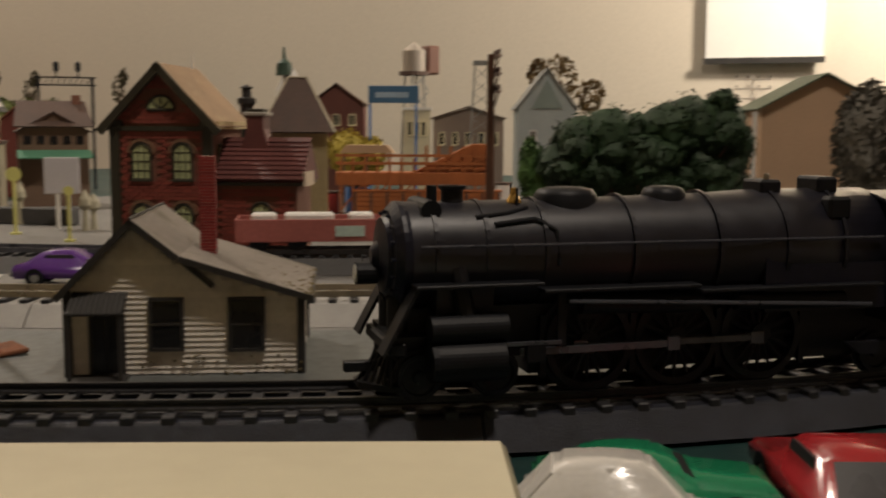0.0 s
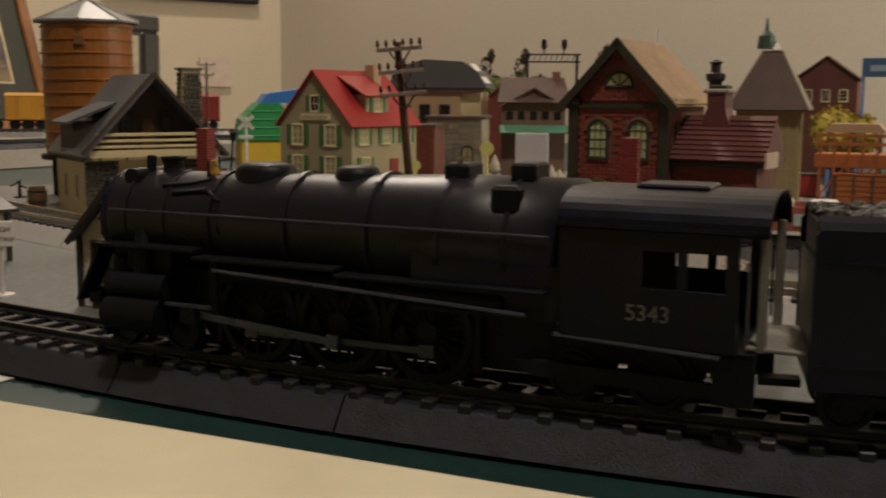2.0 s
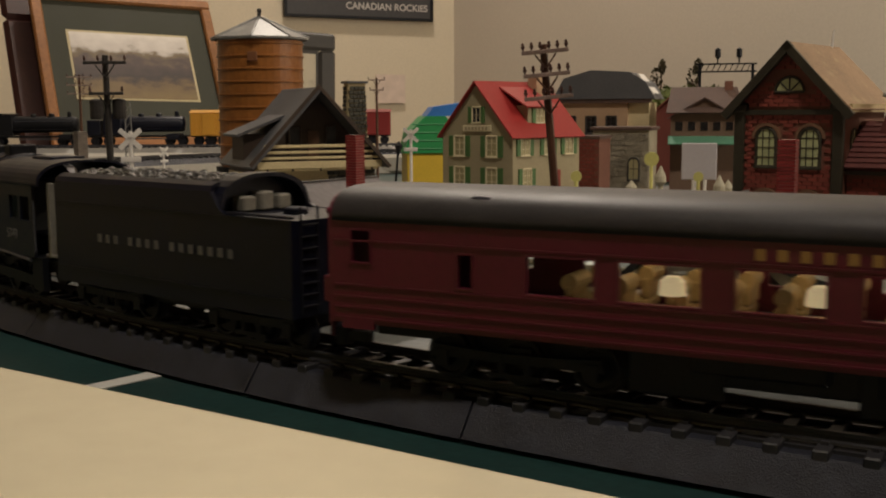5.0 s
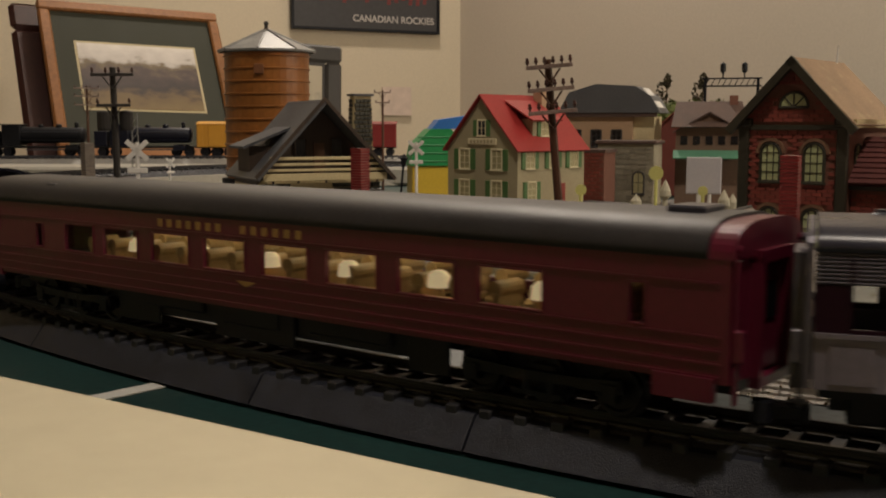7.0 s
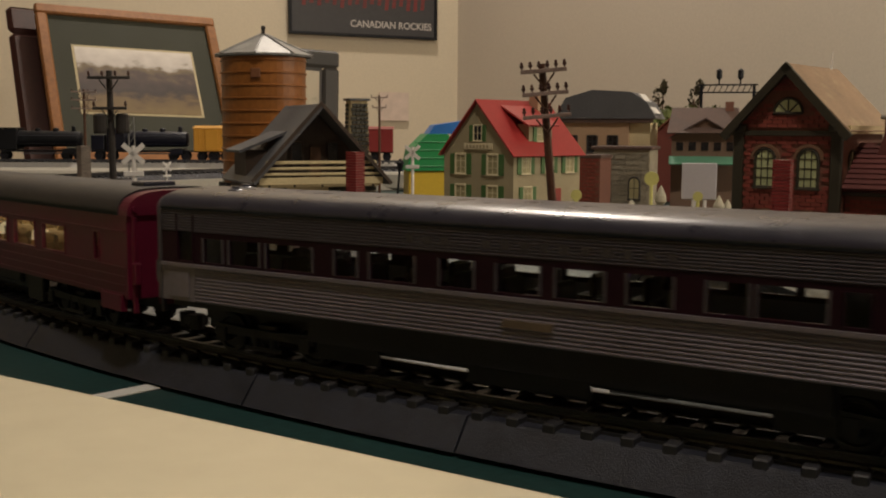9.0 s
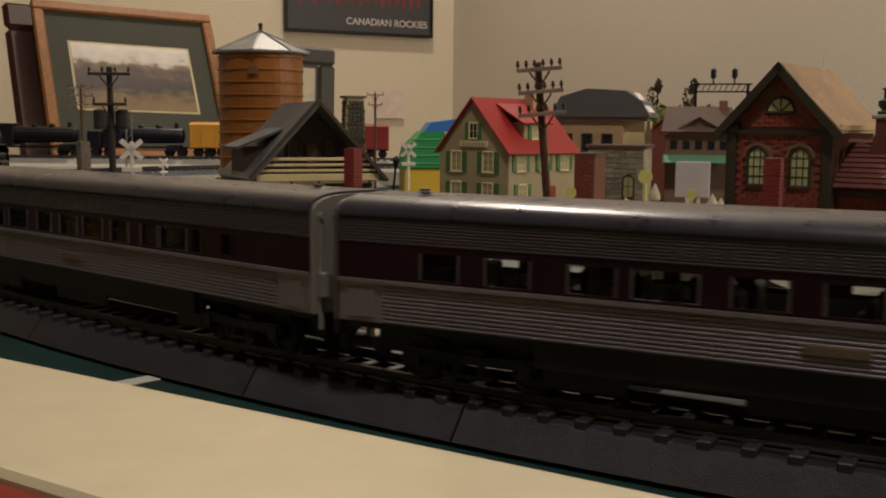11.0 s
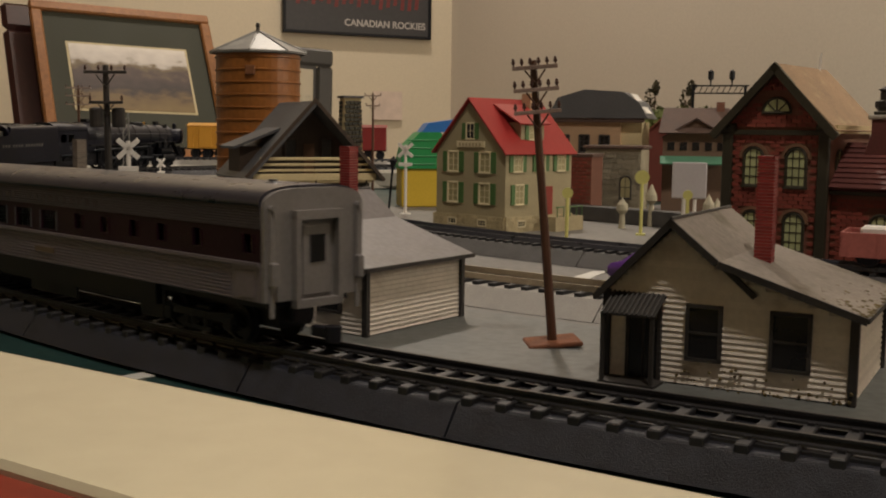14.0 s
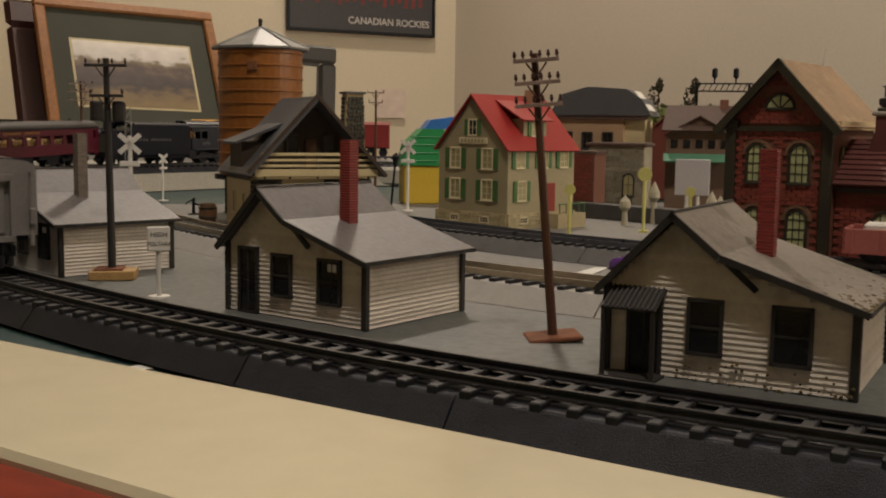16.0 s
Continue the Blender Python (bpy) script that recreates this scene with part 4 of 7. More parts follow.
    for o in (1, -1):
        part("handrail", T((0.074, o * 0.0128, zc + 0.0030), (-0.044, o * 0.0148, zc + 0.0030), 0.00030, seg=6), STEEL, th)
        for k in range(7):
            x = 0.070 - k * 0.018
            part("stanchion", T((x, o * 0.0118, zc + 0.0028), (x, o * (0.0129 + 0.0003 * k), zc + 0.0030), 0.0004, seg=5), STEEL, th)
        # running boards in three steps
        for xa, xb, z in ((0.076, 0.046, 0.0262), (0.046, 0.0065, 0.0245), (0.0065, -0.044, 0.0232)):
            part("running_board", B(xb, xa, min(o * 0.011, o * 0.0165), max(o * 0.011, o * 0.0165), z, z + 0.0009, bevel=0.0002), BLACK, th)
        part("air_tank", T((0.036, o * 0.0132, 0.0215), (0.006, o * 0.0132, 0.0205), 0.0024, seg=24), BLACK, th)
        part("air_tank", T((-0.004, o * 0.0132, 0.0205), (-0.034, o * 0.0132, 0.0200), 0.0022, seg=14), BLACK, th)
        part("feed_pipe", T((0.040, o * 0.0160, 0.0225), (-0.040, o * 0.0168, 0.0190), 0.0005, seg=6), STEEL, th)
        part("step_ladder", sheet(bmesh.new(), [(0.0758, o * 0.0155, 0.0262), (0.0758, o * 0.0095, 0.0262), (0.0835, o * 0.0095, 0.0120), (0.0835, o * 0.0155, 0.0120)], 0.0008), BLACK, th)
        # cylinders and steam pipes
        cy = part("cylinder", T((0.0715, o * 0.0150, 0.0098), (0.0555, o * 0.0150, 0.0098), 0.0045, seg=36), BLACK, th)
        part("valve_chest", T((0.0725, o * 0.0142, 0.0170), (0.0545, o * 0.0142, 0.0170), 0.0032, seg=28), BLACK, cy)
        part("cylinder_cover", T((0.0726, o * 0.0150, 0.0098), (0.0715, o * 0.0150, 0.0098), 0.0044, seg=20), BLACK, cy)
        part("steam_pipe", T((0.0635, o * 0.0135, 0.0185), (0.0650, o * 0.0105, 0.030), 0.0022, seg=10), BLACK, th)
        part("crosshead_guide", B(0.0415, 0.0555, o * 0.0152 - 0.0005, o * 0.0152 + 0.0005, 0.0128, 0.0136), STEEL, th)
        part("crosshead", B(0.0455, 0.0500, o * 0.0152 - 0.0010, o * 0.0152 + 0.0010, 0.0090, 0.0130), BLACK, th)
        part("valve_hanger", B(0.0400, 0.0420, o * 0.0140 - 0.0005, o * 0.0140 + 0.0005, 0.0120, 0.0240), BLACK, th)
        # brake and sand pipes
        for x in (0.0435, 0.0205, -0.0025, -0.026):
            part("brake_hanger", B(x - 0.0007, x + 0.0007, o * 0.0082 - 0.0008, o * 0.0082 + 0.0008, 0.0035, 0.0180), UNDER, th)
        # trailing truck
        fr = bmesh.new()
        prism(fr, [(-0.078, 0.0050), (-0.040, 0.0058), (-0.036, 0.0090), (-0.060, 0.0088), (-0.080, 0.0080)], o * 0.0125 - 0.0009, o * 0.0125 + 0.0009)
        part("trailing_frame", fr, UNDER, th)
        for x, rr in ((-0.048, 0.0052), (-0.0665, 0.0064)):
            wheel(th, x, o * 0.0083, rr)
        for x in (0.055, 0.0735):
            wheel(th, x, o * 0.0083, 0.0053, 0)
        part("cab_steps", B(-0.0865, -0.0785, o * 0.0140 - 0.0010, o * 0.0140 + 0.0010, 0.0045, 0.0150), BLACK, th)
        part("injector", B(-0.058, -0.046, min(o * 0.0125, o * 0.0158), max(o * 0.0125, o * 0.0158), 0.0130, 0.0185, bevel=0.0008), BLACK, th)
        part("injector_pipe", T((-0.046, o * 0.0155, 0.0155), (-0.080, o * 0.0158, 0.0140), 0.0006, seg=6), STEEL, th)
    # frame, firebox, pilot
    part("main_frame", B(-0.078, 0.078, -0.0062, 0.0062, 0.0085, 0.0205), UNDER, th)
    # black plate added low between the frames to close the gaps behind the wheels
    part("ash_pan", B(-0.044, 0.046, -0.0058, 0.0058, 0.0040, 0.0085), UNDER, th)
    part("firebox", B(-0.047, -0.012, -0.0138, 0.0138, 0.0175, zc), ENGINE, th)
    part("cylinder_saddle", B(0.0565, 0.0700, -0.0110, 0.0110, 0.0085, 0.0260), UNDER, th)
    pl = part("pilot", prism(bmesh.new(), [(0.0780, -0.0110), (0.0780, 0.0110), (0.0865, 0.0030), (0.0865, -0.0030)], 0.0022, 0.0036, "z"), BLACK, th, "slatted pilot")
    for k in range(-5, 6):
        y = k * 0.0020
        part("pilot_slat", T((0.0800, y * 0.85, 0.0122), (0.0785 + 0.0080 * (1 - abs(k) / 6.2), y * 0.9, 0.0030), 0.00045, seg=5), BLACK, pl)
    part("pilot_beam", B(0.0775, 0.0815, -0.0135, 0.0135, 0.0110, 0.0142, bevel=0.0005), BLACK, th)
    part("pilot_deck", B(0.0680, 0.0800, -0.0120, 0.0120, 0.0142, 0.0152), BLACK, th)
    part("air_pump", T((0.0775, -0.0045, 0.0152), (0.0775, -0.0045, 0.0235), 0.0026, seg=12), BLACK, th)
    part("air_pump", T((0.0775, 0.0045, 0.0152), (0.0775, 0.0045, 0.0235), 0.0026, seg=12), BLACK, th)
    part("coupler", B(0.0815, 0.0895, -0.0012, 0.0012, 0.0055, 0.0080, bevel=0.0003), BLACK, th)
    hl = part("headlight", T((0.0815, 0, 0.0282), (0.0865, 0, 0.0282), 0.0026, seg=16), BLACK, th, "round black headlight")
    part("lens", T((0.0864, 0, 0.0282), (0.0868, 0, 0.0282), 0.0020, seg=16), mat("headlight_lens", (0.5, 0.5, 0.45), 0.1, vary=0.05), hl)
    # cab
    cab = part("cab", prism(bmesh.new(), [(-0.0150, 0.0150), (0.0150, 0.0150), (0.0150, 0.0383), (-0.0150, 0.0383)], -0.0475, -0.0465, "x"), ENGINE, th, "riveted black cab")
    for o in (1, -1):
        y0, y1 = sorted((o * 0.0150, o * 0.0160))
        bm = bmesh.new()
        for q in ((-0.083, -0.0475, 0.0150, 0.0265), (-0.083, -0.0475, 0.0340, 0.0384), (-0.083, -0.0805, 0.0265, 0.0340), (-0.0730, -0.0712, 0.0265, 0.0340), (-0.0640, -0.0475, 0.0265, 0.0340)):
            box(bm, q[0], q[1], y0, y1, q[2], q[3])
        part("cab_side", bm, ENGINE, cab)
        part("gutter", B(-0.086, -0.0470, min(o * 0.0158, o * 0.0168), max(o * 0.0158, o * 0.0168), 0.0381, 0.0389), ENGINE, cab)
        p = part("pane", B(-0.0710, -0.0642, o * 0.0155 - 0.0001, o * 0.0155 + 0.0001, 0.0267, 0.0338), PANE, cab)
        p.visible_shadow = False
        mm = pose(-0.0655, o * 0.01612, 0.0200, 90, 0, 180 if o > 0 else 0)
        word("5343", 0.0046, mm, PALELET, cab, "number")
    roof = [(y, z) for y, z in roof_profile(0.0166, 0.0382, 0.0455, 16, 0.75)]
    inner = [(y * 0.95, z - 0.0007) for y, z in roof][::-1]
    part("cab_roof", prism(bmesh.new(), roof + inner, -0.0885, -0.0465, "x"), ENGINE, th, "arched cab roof with hatch")
    part("roof_hatch", B(-0.075, -0.060, -0.006, 0.006, 0.0450, 0.0462, bevel=0.0004), ENGINE, th)
    part("cab_floor", B(-0.086, -0.0465, -0.0150, 0.0150, 0.0140, 0.0150), BLACK, th)
    part("backhead", B(-0.0530, -0.0475, -0.0100, 0.0100, 0.0150, 0.0380, bevel=0.001), mat("backhead_grey", (0.05, 0.05, 0.05), 0.5), th)
    dusty = mat("dusty_grey", (0.2, 0.19, 0.16), 0.6)
    for o in (1, -1):
        part("cab_post", B(-0.0880, -0.0862, o * 0.0115 - 0.0010, o * 0.0115 + 0.0010, 0.0150, 0.0385, bevel=0.0002), dusty, th, "dusty grey cab post")
        part("grab_rail", T((-0.0850, o * 0.0163, 0.0170), (-0.0850, o * 0.0163, 0.0330), 0.0003, seg=6), STEEL, cab)
    part("deck_plate", B(-0.0960, -0.0840, -0.0125, 0.0125, 0.0152, 0.0162, bevel=0.0003), dusty, th, "worn pale deck plate")
    # drivers and rods: kept to be keyed
    movers = []
    for x in (0.032, 0.009, -0.014):
        for o in (1, -1):
            hub = new("driving_wheel")
            hub.empty_display_size = 0.004
            hub.parent = th
            hub.matrix_local = pose(x, o * 0.0083, 0.0113)
            w = wheel(hub, 0, o * 0.00001, 0.0113, 16)
            w.name = "wheel"
            w.matrix_local = pose(0, 0, -0.0113)
            part("crank_pin", T((0.0034, o * 0.001, 0), (0.0034, o * 0.0042, 0), 0.0010, seg=10), STEEL, hub)
            movers.append(hub)
    rods = []
    for o in (1, -1):
        rod = part("side_rod", box(box(box(bmesh.new(), -0.0235, 0.0235, o * 0.0125 - 0.0004, o * 0.0125 + 0.0004, -0.0007, 0.0007), -0.0250, -0.0215, o * 0.0125 - 0.0006, o * 0.0125 + 0.0006, -0.0014, 0.0014), 0.0215, 0.0250, o * 0.0125 - 0.0006, o * 0.0125 + 0.0006, -0.0014, 0.0014), STEEL, th, "steel side rod")
        mr = part("main_rod", box(box(bmesh.new(), -0.0010, 0.0385, o * 0.0140 - 0.0004, o * 0.0140 + 0.0004, -0.0008, 0.0008), -0.0014, 0.0016, o * 0.0140 - 0.0006, o * 0.0140 + 0.0006, -0.0016, 0.0016), STEEL, th, "steel main rod")
        rods.append((rod, mr))
    return th, movers, rods


START = pose(0, 0, RAIL_Z)
engine, drivers, rods = locomotive(START)
engine.scale = (0.955, 0.965, 0.97)
coal_tender = tender(START)
red_coach = heavy_car(START)
WIN_A = [(a, b, 0.0240, 0.0302) for a, b in ((0.0880, 0.0945), (0.0755, 0.0855), (0.0585, 0.0730), (0.0450, 0.0515), (0.0290, 0.0412), (0.0135, 0.0220), (-0.0025, 0.0076), (-0.0170, -0.0063), (-0.0312, -0.0220), (-0.0458, -0.0380), (-0.0598, -0.0476), (-0.0672, -0.0625))]
WIN_A += [(-0.0800, -0.0755, 0.0245, 0.0300), (0.0985, 0.1040, 0.0240, 0.0360)]
WIN_B = [(a, b, 0.0240, 0.0300) for a, b in ((0.0790, 0.0880), (0.0620, 0.0720), (0.0430, 0.0530), (0.0262, 0.0392), (0.0092, 0.0195), (-0.0075, 0.0025))]
WIN_B += [(a, b, 0.0255, 0.0302) for a, b in ((-0.0235, -0.0192), (-0.0385, -0.0342), (-0.0540, -0.0502), (-0.0682, -0.0645), (-0.0850, -0.0815), (-0.1070, -0.1032))]
silver_coach = fluted_car(START, WIN_A, "silver corrugated coach with maroon window band")
last_coach = fluted_car(START, WIN_B, "last silver corrugated coach with grey end door")

# ---- buildings of the town ----
def arch_poly(w, h, n=8, rise=None):
    """A round-headed opening: points (x, z) from its middle bottom."""
    r = w / 2
    pts = [(-r, 0), (r, 0)]
    return pts + [(r * math.cos(math.pi * k / n), h - r + r * math.sin(math.pi * k / n)) for k in range(n + 1)]


def window(parent, m, w, h, frame_mat, pane_mat, arch=False, bars=(1, 2), shutters=None, label="", sill=True):
    """A framed window on a wall: local x along the wall, -y out, z up from the sill's middle."""
    bm = bmesh.new()
    out = arch_poly(w, h) if arch else [(-w / 2, 0), (w / 2, 0), (w / 2, h), (-w / 2, h)]
    for (xa, za), (xb, zb) in zip(out, out[1:] + out[:1]):
        if math.hypot(xb - xa, zb - za) > 1e-6:
            tube(bm, m @ Vector((xa, -0.0003, za)), m @ Vector((xb, -0.0003, zb)), w * 0.085, seg=5)
    nx, nz = bars
    for k in range(1, nx + 1):
        x = -w / 2 + w * k / (nx + 1)
        box(bm, x - w * 0.025, x + w * 0.025, -0.0006, 0.0001, 0, h * (0.98 if abs(x) < w * 0.2 else 0.86), m)
    for k in range(1, nz + 1):
        z = h * k / (nz + 1)
        box(bm, -w / 2, w / 2, -0.0006, 0.0001, z - w * 0.025, z + w * 0.025, m)
    if sill:
        box(bm, -w * 0.6, w * 0.6, -0.0012, 0.0001, -h * 0.05, 0.0, m)
    wn = part("window", bm, frame_mat, parent, label)
    part("pane", prism(bmesh.new(), out, -0.0003, 0.0002, "y", m), pane_mat, wn)
    if shutters:
        for sx in (-1, 1):
            a, b = sorted((sx * w * 0.56, sx * w * 1.0))
            part("shutter", box(bmesh.new(), a, b, -0.0009, 0.0002, -h * 0.02, h * 1.02, m, bevel=0.0001), shutters, wn)
    return wn


def gable_walls(W, D, eave, ridge):
    return [(0, 0), (W, 0), (W, eave), (W / 2, ridge), (0, eave)]


def gable_house(name, m, W, D, eave, ridge, wall_mat, roof_mat, label, over=0.003, thick=0.001, group="model town"):
    """A house with its gable to the front (-y), corner at the origin."""
    th = thing(name, m, label, "model house", group)
    part("wall", prism(bmesh.new(), gable_walls(W, D, eave, ridge - thick), 0, D), wall_mat, th)
    sl = (ridge - eave) / (W / 2)
    for sx in (0, 1):
        xe = -over if sx == 0 else W + over
        ze = eave - over * sl
        pts = [(xe, -over, ze), (W / 2, -over, ridge), (W / 2, D + over, ridge), (xe, D + over, ze)]
        pts = pts[::-1] if sx == 0 else pts
        part("roof", sheet(bmesh.new(), [(x, y, z + thick) for x, y, z in (pts[::-1])], thick), roof_mat, th)
    return th


def on_front(x, z, y=0.0):
    return pose(x, y, z)


def on_right(W, y, z):
    return pose(W, y, z, 0, 0, 90)


def on_left(y, z):
    return pose(0, y, z, 0, 0, -90)


GREYWALL = mat("grey_stucco", (0.33, 0.285, 0.175), 0.75, vary=0.12, scale=200, bump=0.2)
REDROOF = mat("red_plastic_roof", (0.31, 0.025, 0.024), 0.45, vary=0.1, scale=100)
SHUTTER = mat("green_shutter", (0.06, 0.14, 0.04), 0.5, vary=0.1)
LITPANE = mat("yellow_window_film", (0.33, 0.30, 0.16), 0.35, vary=0.15, scale=300)
CREAMF = mat("cream_frame", (0.62, 0.55, 0.36), 0.55, vary=0.08)
STONE = mat("rough_stone", (0.28, 0.25, 0.18), 0.8, vary=0.35, scale=220, bump=0.8, island=0.2)
CHALETROOF = mat("slate_plastic_roof", (0.085, 0.088, 0.095), 0.5, vary=0.15, scale=150)
CHALETWOOD = mat("dark_chalet_wood", (0.045, 0.028, 0.018), 0.6, vary=0.3, scale=200)
CREAMWOOD = mat("cream_chalet_wall", (0.55, 0.46, 0.26), 0.65, vary=0.12, scale=150)
BRICKRED = mat("station_red_brick", (0.22, 0.045, 0.03), 0.65, vary=0.2, scale=300, island=0.18)
BRICKCORE = mat("station_mortar", (0.17, 0.07, 0.045), 0.8, vary=0.15)
OLIVE = mat("dark_olive_trim", (0.030, 0.026, 0.014), 0.55, vary=0.25, scale=200)
TANROOF = mat("tan_roof", (0.30, 0.20, 0.12), 0.7, vary=0.25, scale=200, bump=0.3, stain=0.4, stain_colour=(0.5, 0.4, 0.22))
TILEROOF = mat("dark_red_tile", (0.10, 0.028, 0.024), 0.6, vary=0.25, scale=200, island=0.15)
TANKBROWN = mat("orange_brown_tank", (0.28, 0.105, 0.022), 0.38, vary=0.2, scale=60, bump=0.05, stain=0.3, stain_colour=(0.14, 0.06, 0.02))
TINROOF = mat("grey_tin_roof", (0.22, 0.22, 0.21), 0.45, vary=0.2, scale=120, stain=0.4, stain_colour=(0.4, 0.39, 0.36))
YELLOW = mat("yellow_plastic", (0.6, 0.42, 0.04), 0.45, vary=0.08)
GREENPL = mat("green_plastic", (0.02, 0.26, 0.08), 0.4, vary=0.1)
BLUEPL = mat("blue_plastic", (0.03, 0.16, 0.5), 0.4, vary=0.1)
PALEYEL = mat("pale_yellow_plastic", (0.62, 0.6, 0.2), 0.45, vary=0.08)
BROWNROOF = mat("brown_shingle", (0.085, 0.05, 0.038), 0.7, vary=0.25, scale=250, bump=0.3)
TAN = mat("tan_stucco", (0.42, 0.28, 0.17), 0.75, vary=0.12, scale=150)
GREYBLUE = mat("grey_blue_siding", (0.32, 0.36, 0.36), 0.65, vary=0.12, scale=200)
ORANGE = mat("orange_brown_timber", (0.36, 0.11, 0.03), 0.6, vary=0.25, scale=200)
LEAF = mat("dark_leaf", (0.013, 0.036, 0.010), 0.7, vary=0.5, scale=200)
LEAF2 = mat("brown_leaf", (0.14, 0.09, 0.035), 0.8, vary=0.4, scale=200)
GOLDLEAF = mat("yellow_leaf", (0.36, 0.28, 0.04), 0.8, vary=0.4, scale=200)

# the red roofed house, its gable to the tracks
W, D, EV, RG = 0.0645, 0.070, 0.0545, 0.0890
rh = gable_house("alpine_house", pose(-0.0036, 0.7506, 0.001, 0, 0, -45), W, D, EV, RG, GREYWALL, REDROOF, "grey house with red roof and green shutters on a stone base")
for x in (0.0165, 0.0462):
    for z in (0.0395, 0.0185):
        window(rh, on_front(x, z), 0.0098, 0.0135, CREAMF, LITPANE, bars=(1, 2), shutters=SHUTTER)
window(rh, on_front(W / 2, 0.0620), 0.0075, 0.0105, CREAMF, HOLE, bars=(1, 1), shutters=SHUTTER)
part("sign_board", B(0.020, 0.046, -0.0012, 0, 0.0562, 0.0605, bevel=0.0003), CREAMF, rh)
for k in range(7):
    part("letter_bar", B(0.0225 + k * 0.0031, 0.0243 + k * 0.0031, -0.0014, -0.0012, 0.0572, 0.0594), GREYWALL, rh)
for y in (0.012, 0.036, 0.058):
    window(rh, on_right(W, y, 0.0405), 0.0085, 0.0125, CREAMF, LITPANE, bars=(1, 2), shutters=SHUTTER)
window(rh, on_right(W, 0.014, 0.0185), 0.0085, 0.0130, CREAMF, LITPANE, bars=(1, 2), shutters=SHUTTER)
part("door", box(bmesh.new(), W - 0.0002, W + 0.0008, 0.040, 0.049, 0.010, 0.030, bevel=0.0002), mat("red_door", (0.25, 0.03, 0.02), 0.5), rh, "red front door")
rnd = random.Random(2)
stone_data = []
for v in range(4):
    bm = B(0, 1, -0.0012, 0.0002, 0, 1)
    for q in bm.verts:
        q.co.x += rnd.uniform(-0.06, 0.06)
        q.co.z += rnd.uniform(-0.08, 0.08)
        q.co.y += rnd.uniform(-0.0003, 0)
    o = part("stone", bm, STONE)
    stone_data.append(o.data)
    bpy.data.objects.remove(o)


def stones(parent, m, L, H, size):
    """Rows of stones on a wall face of length L and height H."""
    z = 0.0
    while z < H - size * 0.3:
        x = -rnd.uniform(0, size)
        while x < L:
            w = size * rnd.uniform(1.0, 2.2)
            a, b = max(0, x), min(L, x + w)
            if b - a > size * 0.3:
                o = new("stone", rnd.choice(stone_data))
                o.parent = parent
                o.matrix_local = m @ Matrix.Translation((a, 0, z)) @ Matrix.Diagonal(((b - a) * 0.93, 1, min(size, H - z) * 0.88, 1))
            x += w
        z += size


CREAMSTONE = mat("cream_block_stone", (0.44, 0.37, 0.22), 0.75, vary=0.2, scale=220, bump=0.4, island=0.15)
base = part("stone_base", B(-0.001, W + 0.001, -0.001, D + 0.001, 0, 0.0105), GREYWALL, rh)
stones(base, pose(-0.001, -0.001, 0), W + 0.002, 0.0105, 0.0026)
stones(base, pose(W + 0.001, -0.001, 0, 0, 0, 90), D, 0.0105, 0.0026)
block_data = stone_data[1].copy()
block_data.materials.clear()
block_data.materials.append(CREAMSTONE)
for o in base.children:
    o.data = block_data
for x in (0.018, 0.046):
    window(rh, on_front(x, 0.0035, -0.0022), 0.0075, 0.0040, CREAMF, HOLE, bars=(2, 1), sill=False)
window(rh, pose(W + 0.0022, 0.014, 0.0035, 0, 0, 90), 0.0075, 0.0040, CREAMF, HOLE, bars=(2, 1), sill=False)
porch = part("porch", B(W, W + 0.016, 0.034, 0.064, 0, 0.0098), CREAMSTONE, rh, "stone porch with green railing")
for y in (0.036, 0.043, 0.050, 0.057, 0.063):
    part("porch_post", T((W + 0.0155, y, 0.0098), (W + 0.0155, y, 0.0165), 0.0004, seg=5), SHUTTER, porch)
part("porch_rail", T((W + 0.0155, 0.035, 0.0165), (W + 0.0155, 0.064, 0.0165), 0.0005, seg=5), SHUTTER, porch)
# dormer on the slope facing the station
dm = part("dormer", B(W - 0.0180, W - 0.0060, 0.022, 0.046, 0.0600, 0.0735), GREYWALL, rh)
window(dm, pose(W - 0.0060, 0.034, 0.0618, 0, 0, 90), 0.0080, 0.0095, CREAMF, LITPANE, bars=(1, 1), shutters=SHUTTER)
part("dormer_roof", sheet(bmesh.new(), [(W - 0.0030, 0.018, 0.0728), (W - 0.0030, 0.050, 0.0728), (W / 2 + 0.004, 0.050, 0.0862), (W / 2 + 0.004, 0.018, 0.0862)], 0.001), REDROOF, dm)
part("chimney", B(W / 2 + 0.002, W / 2 + 0.010, 0.050, 0.058, 0.08, 0.094), TAN, rh)

# the dark roofed chalet
W, D, EV, RG = 0.080, 0.062, 0.0400, 0.0830
ch = thing("chalet", pose(-0.1190, 0.6600, 0.001, 0, 0, 25.5), "alpine chalet with slate grey roof, balcony and stone ground floor", "model house", "model town")
part("wall", prism(bmesh.new(), [(0, 0.032), (W, 0.032), (W, EV), (W / 2, RG - 0.002), (0, EV)], 0.006, D), CHALETWOOD, ch)
part("ground_floor", B(0, W, 0.004, D, 0, 0.0320), CREAMWOOD, ch)
gf = part("stone_front", B(0.0, W, 0.0025, 0.0039, 0, 0.0335), CREAMWOOD, ch)
stones(gf, pose(0.0, 0.0025, 0.0), 0.020, 0.0335, 0.0030)
stones(gf, pose(0.048, 0.0025, 0.0), 0.032, 0.0335, 0.0030)
part("garage_door", B(0.0210, 0.0470, 0.0018, 0.0025, 0, 0.027), CHALETWOOD, ch)
